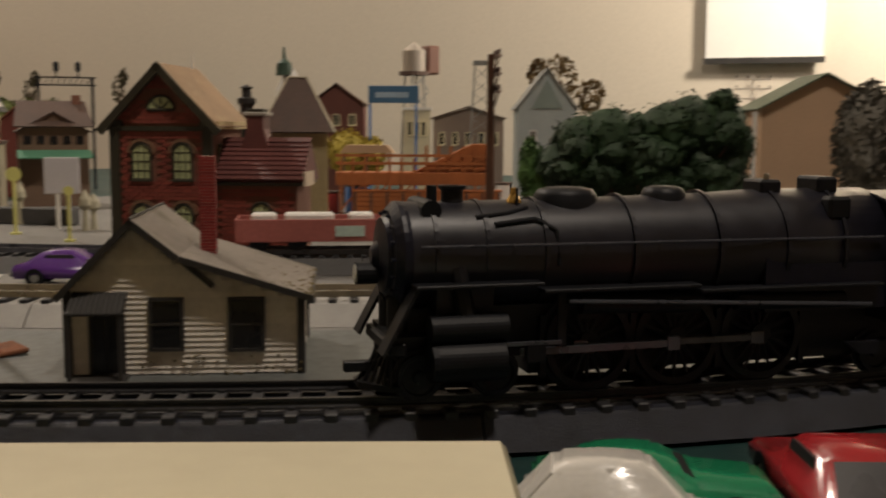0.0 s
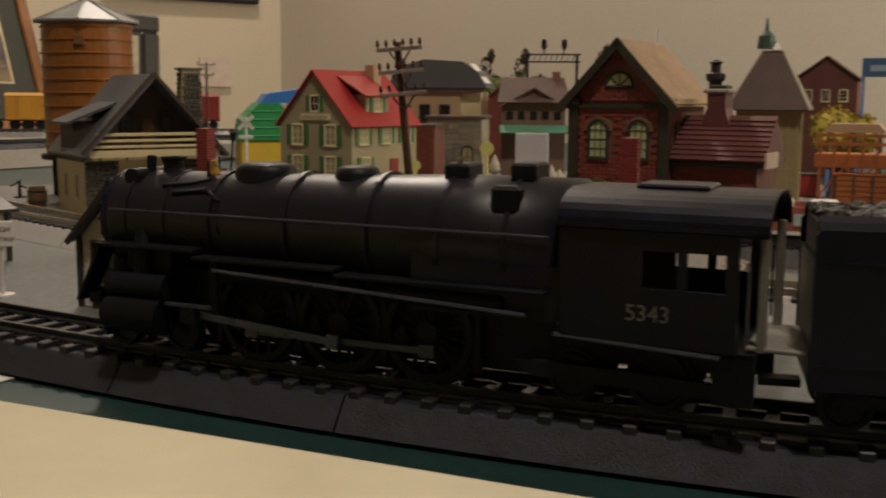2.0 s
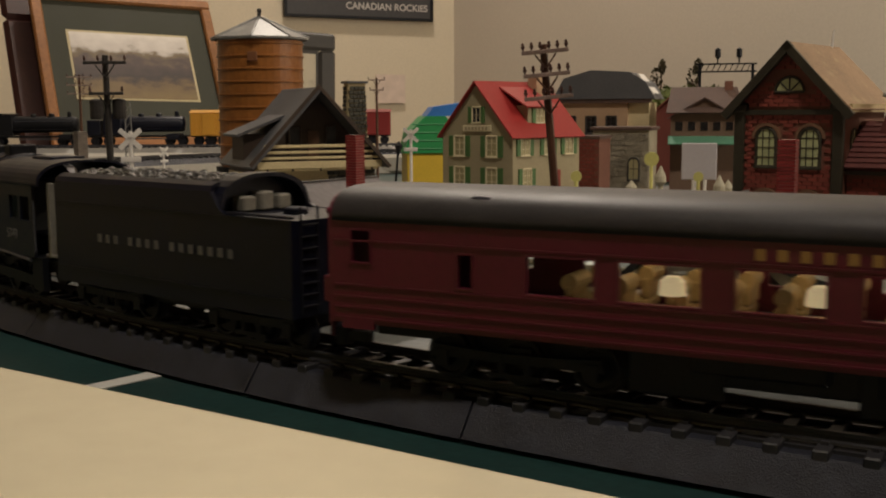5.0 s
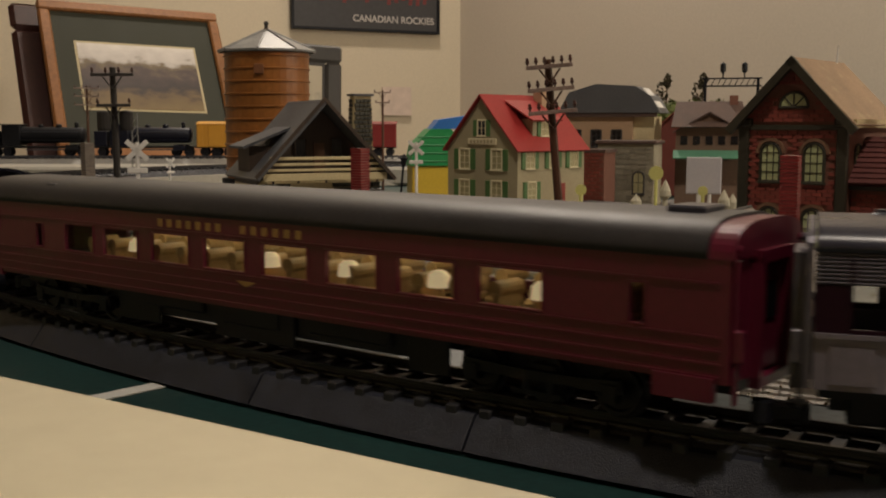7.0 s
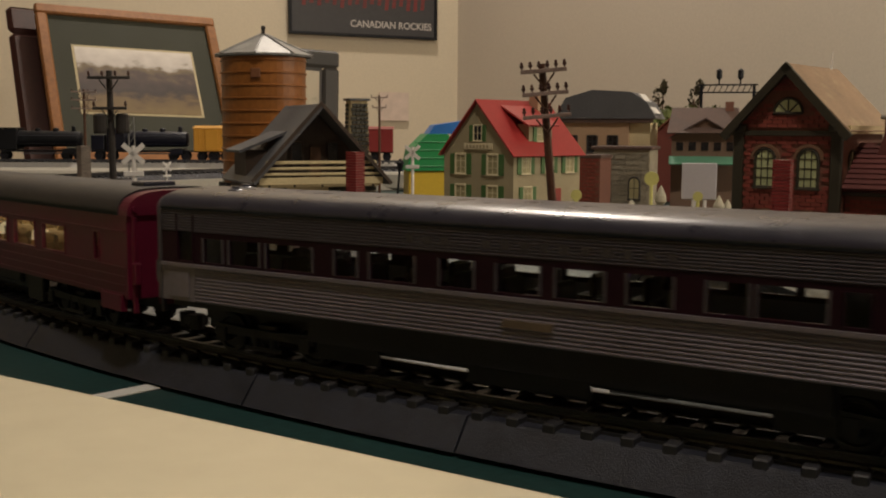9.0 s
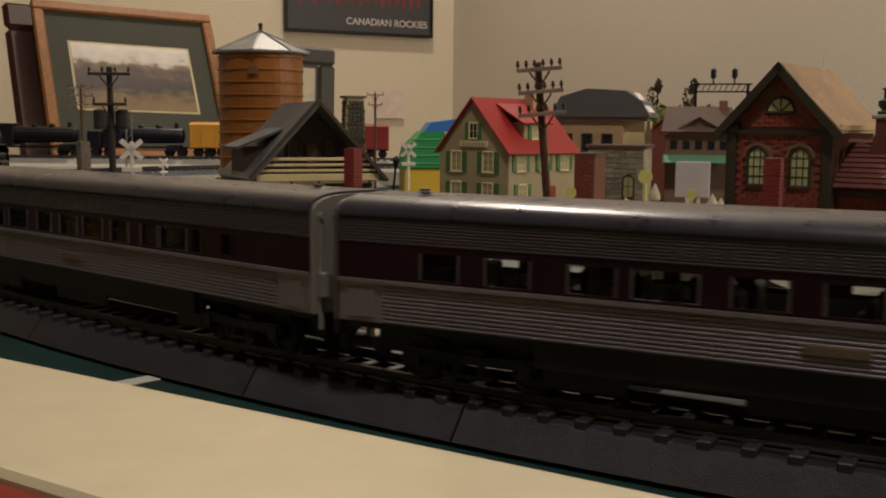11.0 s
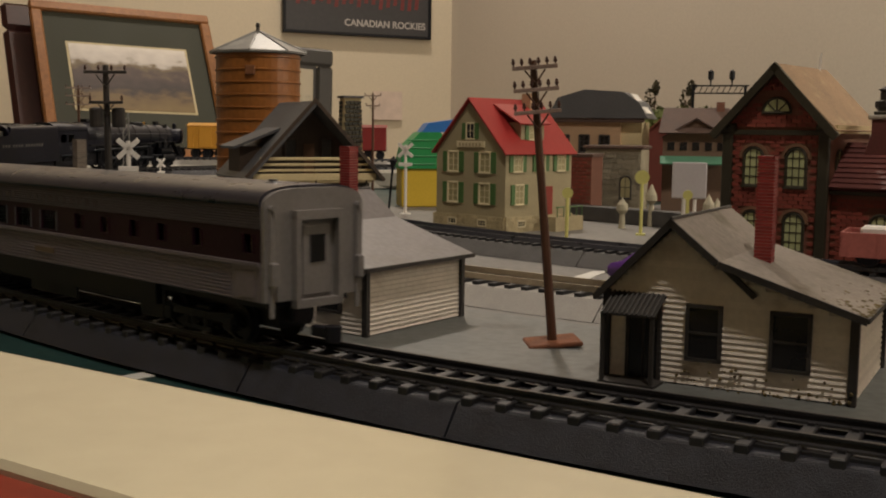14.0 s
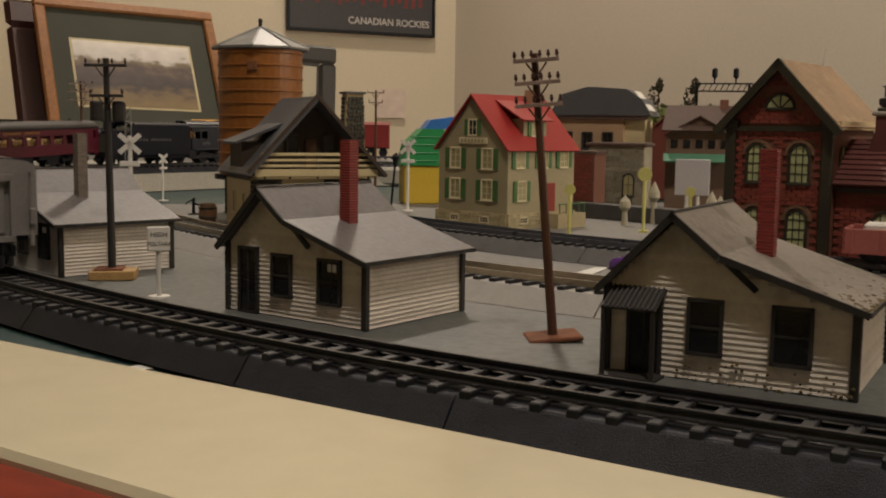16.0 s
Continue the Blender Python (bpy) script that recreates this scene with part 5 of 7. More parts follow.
for y in (0.018, 0.042):
    window(ch, pose(0, y, 0.010, 0, 0, -90), 0.006, 0.014, CREAMF, mat("brown_pane", (0.2, 0.1, 0.03), 0.5), bars=(0, 0))
sl = (RG - EV) / (W / 2)
for xe, o in ((-0.005, 1), (W + 0.006, -1)):
    ze = EV - (0.005 if o > 0 else 0.006) * sl
    pts = [(xe, -0.012, ze), (W / 2, -0.012, RG), (W / 2, D + 0.006, RG), (xe, D + 0.006, ze)]
    part("roof", sheet(bmesh.new(), [(x, y, z + 0.002) for x, y, z in (pts if o < 0 else pts[::-1])][::-1], 0.0018), CHALETROOF, ch)
    part("barge_board", sheet(bmesh.new(), [(xe, -0.0126, ze + 0.0022), (xe, -0.0122, ze + 0.0022), (W / 2, -0.0122, RG + 0.0022), (W / 2, -0.0126, RG + 0.0022)], 0.0022), CHALETWOOD, ch)
bal = part("balcony", B(0.002, W - 0.002, -0.0085, 0.005, 0.0337, 0.0350), CREAMWOOD, ch, "cream balcony with plank rail")
for z, tall in ((0.0350, 0.0046), (0.0408, 0.0017), (0.0443, 0.0017), (0.0478, 0.0020)):
    part("plank", B(-0.001 + (z - 0.0335) * 0.35, W + 0.001 - (z - 0.0335) * 0.35, -0.0095, -0.0085, z, z + tall, bevel=0.0003), CREAMWOOD, bal)
for x in (0.006, 0.022, 0.040, 0.058, 0.074):
    part("baluster", B(x - 0.0007, x + 0.0007, -0.0086, -0.0076, 0.0335, 0.049), CHALETWOOD, bal)
for x in (0.028, 0.052):
    window(ch, on_front(x, 0.048, 0.0055), 0.0075, 0.013, CHALETWOOD, HOLE, bars=(0, 0))
part("balcony_door", B(0.0365, 0.0435, 0.0048, 0.0058, 0.0335, 0.058), mat("brown_door", (0.10, 0.05, 0.025), 0.5), ch)
dmr = part("dormer", B(-0.002, 0.016, 0.016, 0.044, 0.040, 0.0560), CHALETWOOD, ch)
part("dormer_roof", sheet(bmesh.new(), [(-0.007, 0.012, 0.0560), (-0.007, 0.048, 0.0560), (0.0235, 0.048, 0.0680), (0.0235, 0.012, 0.0680)], -0.0016), CHALETROOF, dmr)
chim = part("stone_chimney", prism(bmesh.new(), [(0.0780, 0.0), (0.0960, 0.0), (0.0930, 0.0890), (0.0810, 0.0890)], D - 0.012, D - 0.002), mat("pale_joint", (0.60, 0.50, 0.28), 0.7), ch, "dark stone chimney with pale joints")
dark_stone = mat("dark_stone", (0.05, 0.048, 0.035), 0.7, vary=0.3, island=0.3)
sd = stone_data[0].copy()
sd.materials.clear()
sd.materials.append(dark_stone)
for o in gf.children:
    o.data = sd
for k in range(26):
    z = 0.012 + k * 0.0029
    half = 0.0088 - 0.0028 * z / 0.089
    x = 0.0870 - half + (0.0008 if k % 2 else 0)
    while x < 0.0870 + half - 0.001:
        w = min(rnd.uniform(0.0020, 0.0042), 0.0870 + half - x)
        o = new("stone", sd)
        o.parent = chim
        o.matrix_local = pose(x, D - 0.0122, z) @ Matrix.Diagonal((w * 0.86, 1, 0.0024, 1))
        x += w
    for y in (D - 0.0028, D - 0.0062):
        o = new("stone", sd)
        o.parent = chim
        o.matrix_local = pose(0.0870 - half - 0.0001, y + (0.0006 if k % 2 else 0), z, 0, 0, -90) @ Matrix.Diagonal((0.0028, 0.4, 0.0024, 1))
part("cap", B(0.0795, 0.0945, D - 0.0135, D - 0.0005, 0.0890, 0.0905), CHALETROOF, chim)

# the brick station
W, D, EV, RG = 0.0530, 0.058, 0.0735, 0.1005
st = gable_house("brick_station", pose(0.1455, 0.5485, 0.001, 0, 0, -40), W, D, EV, RG, BRICKCORE, TANROOF, "two storey red brick station with dark trim and arched windows", over=0.0055, thick=0.0016)
brick_bm = B(-0.00235, 0.00235, -0.0005, 0.0002, 0, 0.00165)
o = part("brick", brick_bm, BRICKRED)
bd = o.data
bpy.data.objects.remove(o)


def brick_face(parent, m, L, H, keep, dz=0.0020, dx=0.0052):
    k, z = 0, 0.001
    while z < H:
        x = dx / 2 + (dx / 2 if k % 2 else 0)
        while x < L - dx / 2:
            if keep(x, z):
                o = new("brick", bd)
                o.parent = parent
                o.matrix_local = m @ pose(x, 0, z)
            x += dx
        z += dz
        k += 1


def clear(x, z):
    for wx, wz, hw, hh in ((0.0175, 0.0415, 0.0075, 0.0215), (0.0375, 0.0415, 0.0075, 0.0215), (0.0175, 0.0095, 0.0075, 0.0215), (0.0375, 0.0095, 0.0075, 0.0215), (0.0275, 0.0775, 0.0095, 0.0105)):
        if abs(x - wx) < hw and wz - 0.002 < z < wz + hh:
            return False
    lim = EV + (RG - EV) * (1 - abs(x - W / 2) / (W / 2)) - 0.006 if z > EV - 0.006 else 1
    return z < lim and not (EV - 0.007 < z < EV - 0.003)


st_wall = [c for c in st.children if c.name.startswith("wall")][0]
brick_face(st_wall, pose(0.0030, -0.0002, 0), W - 0.006, RG, lambda x, z: clear(x + 0.0030, z))
for x in (0.0, W - 0.0035):
    part("pilaster", B(x - 0.0012, x + 0.0042, -0.0022, 0.001, 0, EV - 0.004, bevel=0.0005), OLIVE, st, "dark olive corner pilaster")
    part("capital", B(x - 0.0022, x + 0.0056, -0.0032, 0.001, EV - 0.005, EV - 0.001, bevel=0.0006), OLIVE, st)
part("cornice", B(-0.002, W + 0.002, -0.0020, 0.0005, EV - 0.0065, EV - 0.0040), OLIVE, st)
for sx in (-1, 1):
    part("rake_moulding", sheet(bmesh.new(), [(W / 2, -0.0066, RG + 0.0020), (W / 2 + sx * (W / 2 + 0.0066), -0.0066, EV - 0.0060), (W / 2 + sx * (W / 2 + 0.0066), -0.0040, EV - 0.0060), (W / 2, -0.0040, RG + 0.0020)], 0.0040 * sx), OLIVE, st, "dark raking cornice")
pane_green = mat("pale_green_film", (0.42, 0.46, 0.24), 0.4, vary=0.3, scale=400)
for x in (0.0155, 0.0375):
    for z in (0.0415, 0.0095):
        window(st, on_front(x, z, -0.0006), 0.0100, 0.0190, OLIVE, pane_green, arch=True, bars=(2, 3), label="arched window with olive frame")
        arc = [math.pi * k / 12 for k in range(13)]
        rim = [(0.0075 * math.cos(a), 0.0075 * math.sin(a)) for a in arc] + [(0.0060 * math.cos(a), 0.0060 * math.sin(a)) for a in reversed(arc)]
        bm = prism(bmesh.new(), rim, -0.0015, 0.0, "y", pose(x, 0, z + 0.0140))
        part("arch_hood", bm, mat("brown_stone", (0.17, 0.09, 0.05), 0.7), st)
lun = [(0.0072 * math.cos(math.pi * k / 10), 0.0072 * math.sin(math.pi * k / 10)) for k in range(11)]
lw = part("lunette", prism(bmesh.new(), lun, -0.0008, 0.0004, "y", pose(W / 2, 0, 0.0780)), pane_green, st, "half-round gable window")
bm = bmesh.new()
for (xa, za), (xb, zb) in zip(lun, lun[1:] + lun[:1]):
    tube(bm, (W / 2 + xa, -0.001, 0.0780 + za), (W / 2 + xb, -0.001, 0.0780 + zb), 0.0007, seg=5)
for a in (45, 90, 135):
    tube(bm, (W / 2, -0.001, 0.078), (W / 2 + 0.0072 * math.cos(radians(a)), -0.001, 0.078 + 0.0072 * math.sin(radians(a))), 0.0004, seg=5)
part("lunette_frame", bm, OLIVE, lw)
for y in (0.014, 0.030, 0.046):
    for z in (0.0415, 0.0095):
        window(st, on_right(W, y, z), 0.0085, 0.0185, OLIVE, pane_green, arch=True, bars=(2, 3))
part("eave_cornice", B(W, W + 0.005, -0.003, D + 0.003, EV - 0.0055, EV - 0.0015), mat("cream_cornice", (0.5, 0.4, 0.22), 0.6), st)
part("finial", T((W / 2, D - 0.006, RG), (W / 2 + 0.001, D - 0.006, RG + 0.010), 0.0010, 0.0003, seg=6), WHITEPL, st)
# the low annex with tiled roof and cupola
AX = pose(0.1455, 0.5485, 0.001, 0, 0, -40) @ pose(W + 0.0005, 0.006, 0)
an = thing("station_annex", AX, "low red brick annex with dark tiled roof and cupola", "model house", "model town")
AW, AD = 0.0430, 0.036
anw = part("wall", B(0, AW, 0, AD, 0, 0.0400), BRICKCORE, an)
brick_face(anw, pose(0, -0.0002, 0), AW, 0.037, lambda x, z: not (abs(x - 0.024) < 0.0075 and 0.008 < z < 0.032))
window(an, on_front(0.024, 0.0105, -0.0006), 0.0105, 0.0190, OLIVE, pane_green, arch=True, bars=(2, 3))
part("cornice", B(-0.0005, AW + 0.003, -0.003, AD + 0.002, 0.0385, 0.0412, bevel=0.0004), OLIVE, an)
rise = 0.0215
part("roof", prism(bmesh.new(), [(-0.004, 0.0405), (AD / 2, 0.0405 + rise), (AD + 0.004, 0.0405)], -0.0002, AW + 0.004, "x"), TILEROOF, an)
for k in range(9):
    t0 = k / 9
    y, z = -0.0045 + t0 * (AD / 2 + 0.004), 0.0408 + t0 * rise
    part("tile_course", sheet(bmesh.new(), [(0.0, y - 0.0006, z + 0.0008), (AW + 0.0045, y - 0.0006, z + 0.0008), (AW + 0.0045, y + 0.0032, z + 0.0031), (0.0, y + 0.0032, z + 0.0031)], -0.0009), TILEROOF, an)
part("gable_coping", B(AW + 0.0042, AW + 0.0056, -0.004, AD / 2, 0.0385, 0.046), mat("worn_coping", (0.5, 0.42, 0.32), 0.7), an)
cup = part("cupola", prism(bmesh.new(), [(0.010, 0.056), (0.026, 0.056), (0.0225, 0.068), (0.0225, 0.075), (0.0135, 0.075), (0.0135, 0.068)], AD / 2 - 0.007, AD / 2 + 0.007), TILEROOF, an)
part("cap", B(0.0115, 0.0245, AD / 2 - 0.008, AD / 2 + 0.008, 0.0750, 0.0772, bevel=0.0006), mat("grey_cap", (0.3, 0.28, 0.24), 0.7), cup)
part("cap_top", B(0.0135, 0.0225, AD / 2 - 0.006, AD / 2 + 0.006, 0.0772, 0.0790, bevel=0.0005), OLIVE, cup)

# hip roofed hall with cream boarded walls behind the annex
hall = thing("batten_hall", pose(0.264, 0.607, 0.001, 0, 0, -30), "cream boarded hall with brown hipped roof", "model house", "model town")
BATTEN = mat("cream_battens", (0.34, 0.27, 0.14), 0.7, vary=0.15)
HW, HD = 0.036, 0.036
part("wall", B(0, HW, 0, HD, 0, 0.069), BATTEN, hall)
for k in range(8):
    part("batten", B(0.001 + k * 0.0047, 0.0024 + k * 0.0047, -0.0009, 0.0, 0, 0.068), BATTEN, hall)
for k in range(8):
    part("batten", B(HW, HW + 0.0009, 0.001 + k * 0.0045, 0.0024 + k * 0.0045, 0, 0.068), BATTEN, hall)
ov = 0.006
cs = [(-ov, -ov, 0.066), (HW + ov, -ov, 0.066), (HW + ov, HD + ov, 0.066), (-ov, HD + ov, 0.066)]
ra, rb = (HW / 2 - 0.006, HD / 2, 0.101), (HW / 2 + 0.006, HD / 2, 0.101)
for face in ((cs[0], cs[1], rb, ra), (cs[1], cs[2], rb), (cs[2], cs[3], ra, rb), (cs[3], cs[0], ra)):
    part("roof", sheet(bmesh.new(), face, 0.0012), BROWNROOF, hall)
for a, b in ((cs[1], rb), (cs[0], ra), (cs[2], rb), (ra, rb)):
    part("hip_rib", T(a, b, 0.0008, seg=6), mat("pale_hip_rib", (0.45, 0.40, 0.30), 0.6), hall, "worn pale roof rib")
part("chimney", lathe(bmesh.new(), [(0.004, 0.0), (0.004, 0.082), (0.0058, 0.084), (0.0058, 0.087), (0.003, 0.088), (0.003, 0.093), (0.0045, 0.094), (0, 0.096)], pose(-0.014, 0.010, 0), 12), DARK, hall, "dark round chimney pot")

# the water tower
wt = thing("water_tower", pose(-0.139, 0.811, 0.001), "orange brown ribbed water tank with grey conical roof", "water tower", "model town")
tank = part("tank", lathe(bmesh.new(), [(0, 0.030), (0.0305, 0.030), (0.0310, 0.034), (0.0312, 0.122), (0, 0.122)], None, 40), TANKBROWN, wt, smooth=False)
for k in range(10):
    z = 0.036 + k * 0.0092
    part("hoop", lathe(bmesh.new(), [(0.0310, z), (0.0322, z + 0.0004), (0.0322, z + 0.0012), (0.0310, z + 0.0016)], None, 40), TANKBROWN, tank)
part("hatch", B(-0.004, 0.003, -0.0335, -0.0305, 0.106, 0.113, bevel=0.0005), mat("tank_hatch", (0.16, 0.06, 0.02), 0.6), tank)
rf = part("roof", lathe(bmesh.new(), [(0.0365, 0.1225), (0.0368, 0.1240), (0.0015, 0.1395), (0, 0.1395)], None, 8), TINROOF, wt, "grey eight sided tin roof")
for k in range(8):
    a = 2 * math.pi * k / 8
    part("seam", T((0.0368 * math.cos(a), 0.0368 * math.sin(a), 0.1243), (0.002 * math.cos(a), 0.002 * math.sin(a), 0.1397), 0.0006, seg=5), TINROOF, rf)
part("finial", lathe(bmesh.new(), [(0.0016, 0.139), (0.0013, 0.143), (0.0019, 0.1440), (0.0012, 0.1458), (0, 0.146)], None, 10), DARK, wt)
for a in range(6):
    x, y = 0.024 * math.cos(a * math.pi / 3), 0.024 * math.sin(a * math.pi / 3)
    part("leg", B(x - 0.003, x + 0.003, y - 0.003, y + 0.003, 0, 0.030), BLACK, wt)
part("platform", lathe(bmesh.new(), [(0, 0.0265), (0.0345, 0.0265), (0.0345, 0.0300), (0, 0.0300)], None, 24), BLACK, wt)


# ---- poles and signs ----
def insulator(bm, p):
    lathe(bm, [(0.0002, 0), (0.0003, 0.0005), (0.0006, 0.0008), (0.00065, 0.0013), (0.0004, 0.0016), (0.0005, 0.0020), (0.0002, 0.0024), (0, 0.0024)], Matrix.Translation(p), 8)


# paler than the brown poles: the arms' highlights are put into this colour
ARMWOOD = mat("pale_crossarm", (0.26, 0.19, 0.16), 0.45, vary=0.3, scale=300)


def power_pole(m, height, arms, label, mat_=WOODPOLE, base="plate", seg=10, r=0.0021, cans=False, spread=0.0105):
    th = thing("utility_pole", m, label, "utility pole", "poles by the track")
    pole = part("pole", T((0, 0, 0), (0, 0, height), r, r * 0.72, seg), mat_, th)
    for z, half, n in arms:
        arm = part("crossarm", B(-half, half, -r - 0.0013, -r + 0.0004, z - 0.0006, z + 0.0006, bevel=0.0001), ARMWOOD if mat_ is WOODPOLE else mat_, th)
        for k in range(n):
            x = -half * 0.93 + 1.86 * half * k / (n - 1)
            if n > 2 and abs(x) < half * 0.1:
                x += half * 0.12
            bm = bmesh.new()
            insulator(bm, Vector((x, -r - 0.0004, z + 0.0006)))
            part("insulator", bm, mat("brown_insulator", (0.06, 0.025, 0.02), 0.3), arm)
        for sx in (-1, 1):
            part("brace", T((sx * half * 0.45, -r - 0.0008, z - 0.0008), (0, -r * 0.9, z - half * 0.72), 0.0003, seg=5), mat_, arm)
    if cans:
        for dx, dy in ((-0.0042, -0.001), (0.0045, 0.001)):
            part("transformer", lathe(bmesh.new(), [(0, 0), (0.0026, 0), (0.0028, 0.001), (0.0028, 0.0075), (0.0022, 0.0082), (0, 0.0085)], pose(dx, dy, height * 0.72), 14), DARK, th, "dark transformer can")
    if base == "plate":
        part("base_plate", B(-0.0085, 0.0085, -0.0075, 0.0075, 0, 0.0014, bevel=0.0004), RUST, th, "rust coloured base plate")
    elif base == "wood":
        part("base_block", B(-0.009, 0.010, -0.0075, 0.0075, 0, 0.0040, bevel=0.0004), TANWOOD, th, "tan wooden base block")
        part("gravel_patch", B(-0.007, 0.005, -0.006, 0.006, 0.0040, 0.0048, bevel=0.0003), RUST, th)
    return th


power_pole(pose(0.0351, 0.3316, 0.0012, 0, -5.2, 4), 0.0890, [(0.0868, 0.0070, 6), (0.0800, 0.0070, 6), (0.0732, 0.0073, 6)], "leaning brown utility pole with three crossarms", r=0.0016)
power_pole(pose(-0.1405, 0.4500, 0.0012, 0, -0.6, 10), 0.0925, [(0.0895, 0.0085, 4), (0.0770, 0.0068, 2)], "dark utility pole with two crossarms and transformers", DARK, "wood", cans=True, r=0.0017)
power_pole(pose(-0.345, 1.020, 0.0012, 0, 0, 12), 0.106, [(0.1035, 0.0115, 4), (0.0960, 0.0115, 4), (0.0880, 0.0115, 4)], "far brown utility pole with three crossarms", WOODPOLE, "none", r=0.0015)
power_pole(pose(-0.074, 1.150, 0.0012), 0.106, [(0.1035, 0.0090, 2), (0.0930, 0.0075, 2)], "far utility pole with two crossarms", WOODPOLE, "none", r=0.0015)
power_pole(pose(0.248, 0.358, 0.0012, 0, 0, 60), 0.1010, [(0.1000, 0.0085, 6), (0.0925, 0.0085, 6), (0.0850, 0.0085, 6)], "brown utility pole seen end on behind the locomotive", WOODPOLE, "plate", r=0.0021)


def crossbuck(m, label, size=1.0):
    th = thing("crossing_sign", m, label, "crossing sign", "railway crossing signs")
    part("post", T((0, 0, 0), (0, 0, 0.050 * size), 0.0011 * size, seg=8), WHITEPL, th)
    for a in (42, -42):
        part("blade", B(-0.0092 * size, 0.0092 * size, -0.0018, -0.0009 - 0.0001 * (a > 0), -0.0016 * size, 0.0016 * size, pose(0, 0, 0.046 * size, 0, a, 0) @ Matrix.Scale(0.76, 4)), WHITEPL, th)
    part("plate", B(-0.0050 * size, 0.0050 * size, -0.0016, -0.0008, 0.0345 * size, 0.0372 * size, bevel=0.0003), WHITEPL, th)
    part("foot", lathe(bmesh.new(), [(0, 0), (0.0045, 0), (0.0045, 0.001), (0, 0.0012)], None, 12), WHITEPL, th)
    return th


crossbuck(pose(-0.188, 0.640, 0.001, 0, 0, 8), "white railway crossing sign with plate", 1.18)
crossbuck(pose(-0.029, 0.855, 0.001, 0, 0, -10), "pale railway crossing sign behind the chalet", 1.12)
crossbuck(pose(-0.245, 0.93, 0.001, 0, 0, 50), "white crossing sign turned aside", 0.8)

hv = thing("warning_sign", pose(-0.1077, 0.4013, 0.0012, 0, 0, 20), "white sign reading high voltage on a post", "sign")
part("post", T((0, 0, 0), (0, 0, 0.022), 0.0009, seg=8), WHITEPL, hv)
part("foot", lathe(bmesh.new(), [(0, 0), (0.0042, 0), (0.0040, 0.0007), (0, 0.0009)], None, 14), WHITEPL, hv)
plate = part("plate", B(-0.0042, 0.0042, -0.0017, -0.0008, 0.0178, 0.0272, bevel=0.0004), WHITEPL, hv)
INK = mat("dark_print", (0.05, 0.045, 0.04), 0.6)
word("HIGH", 0.0026, pose(0.0, -0.00175, 0.0233, 90), INK, plate)
word("VOLTAGE", 0.0021, pose(0.0, -0.00175, 0.0200, 90), INK, plate)

for x, y, h, r, sh in ((0.132, 0.702, 0.0345, 0.0047, 0), (0.078, 0.660, 0.027, 0.0034, 0), (0.148, 0.640, 0.028, 0.0030, 0)):
    th = thing("disc_signal", pose(x, y, 0.001, 0, 0, -12), "pale yellow round signal disc on a post", "signal", "yellow disc signals")
    part("post", T((0, 0, 0), (0, 0, h), 0.0011, seg=8), PALEYEL, th)
    part("disc", T((0, -0.0006, h + r * 0.8), (0, 0.0006, h + r * 0.8), r, seg=20), PALEYEL, th)
    part("foot", B(-0.003, 0.003, -0.003, 0.003, 0, 0.0012), PALEYEL, th)
sg = thing("square_sign", pose(0.168, 0.723, 0.001, 0, 0, -15), "blank pale square sign board on a post", "sign")
part("post", T((-0.003, 0, 0), (-0.003, 0, 0.030), 0.0016, seg=8), WHITEPL, sg)
part("post", T((0.004, 0, 0), (0.004, 0, 0.030), 0.0012, seg=8), WHITEPL, sg)
part("board", B(-0.0115, 0.0115, -0.0018, -0.0005, 0.0235, 0.0480, bevel=0.0005), mat("pale_lilac_board", (0.52, 0.50, 0.52), 0.55, vary=0.05), sg)
for k, (x, y) in enumerate(((0.128, 0.752), (0.183, 0.705), (0.176, 0.700), (0.152, 0.77))):
    th = thing("platform_fitting", pose(x, y, 0.001), "small pale plastic platform fitting", "model fitting", "platform fittings")
    part("body", lathe(bmesh.new(), [(0.0025, 0), (0.0018, 0.010 + 0.002 * k), (0.0042, 0.013 + 0.002 * k), (0.0038, 0.017 + 0.002 * k), (0.0012, 0.020 + 0.003 * k), (0, 0.022 + 0.003 * k)], None, 12), mat("dull_cream_plastic", (0.40, 0.37, 0.27), 0.6), th)
lamp = thing("street_lamp", pose(-0.0425, 0.853, 0.001, 0, 5, 0), "leaning black street lamp", "street lamp")
part("post", T((0, 0, 0), (0, 0, 0.036), 0.0009, seg=8), BLACK, lamp)
part("lantern", lathe(bmesh.new(), [(0.0010, 0.036), (0.0030, 0.043), (0.0034, 0.0435), (0.0012, 0.046), (0, 0.047)], None, 6), BLACK, lamp)
mast = thing("lattice_mast", pose(-0.236, 0.80, 0.001), "thin grey lattice signal mast", "signal mast")
for sx in (-0.0035, 0.0035):
    part("rail", T((sx, 0, 0), (sx * 0.5, 0, 0.078), 0.0005, seg=5), TINROOF, mast)
for k in range(12):
    z = 0.004 + k * 0.006
    f = 1 - 0.5 * z / 0.078
    part("lattice_bar", T((-0.0035 * f, 0, z), (0.0035 * f, 0, z + 0.006), 0.0003, seg=4), TINROOF, mast)

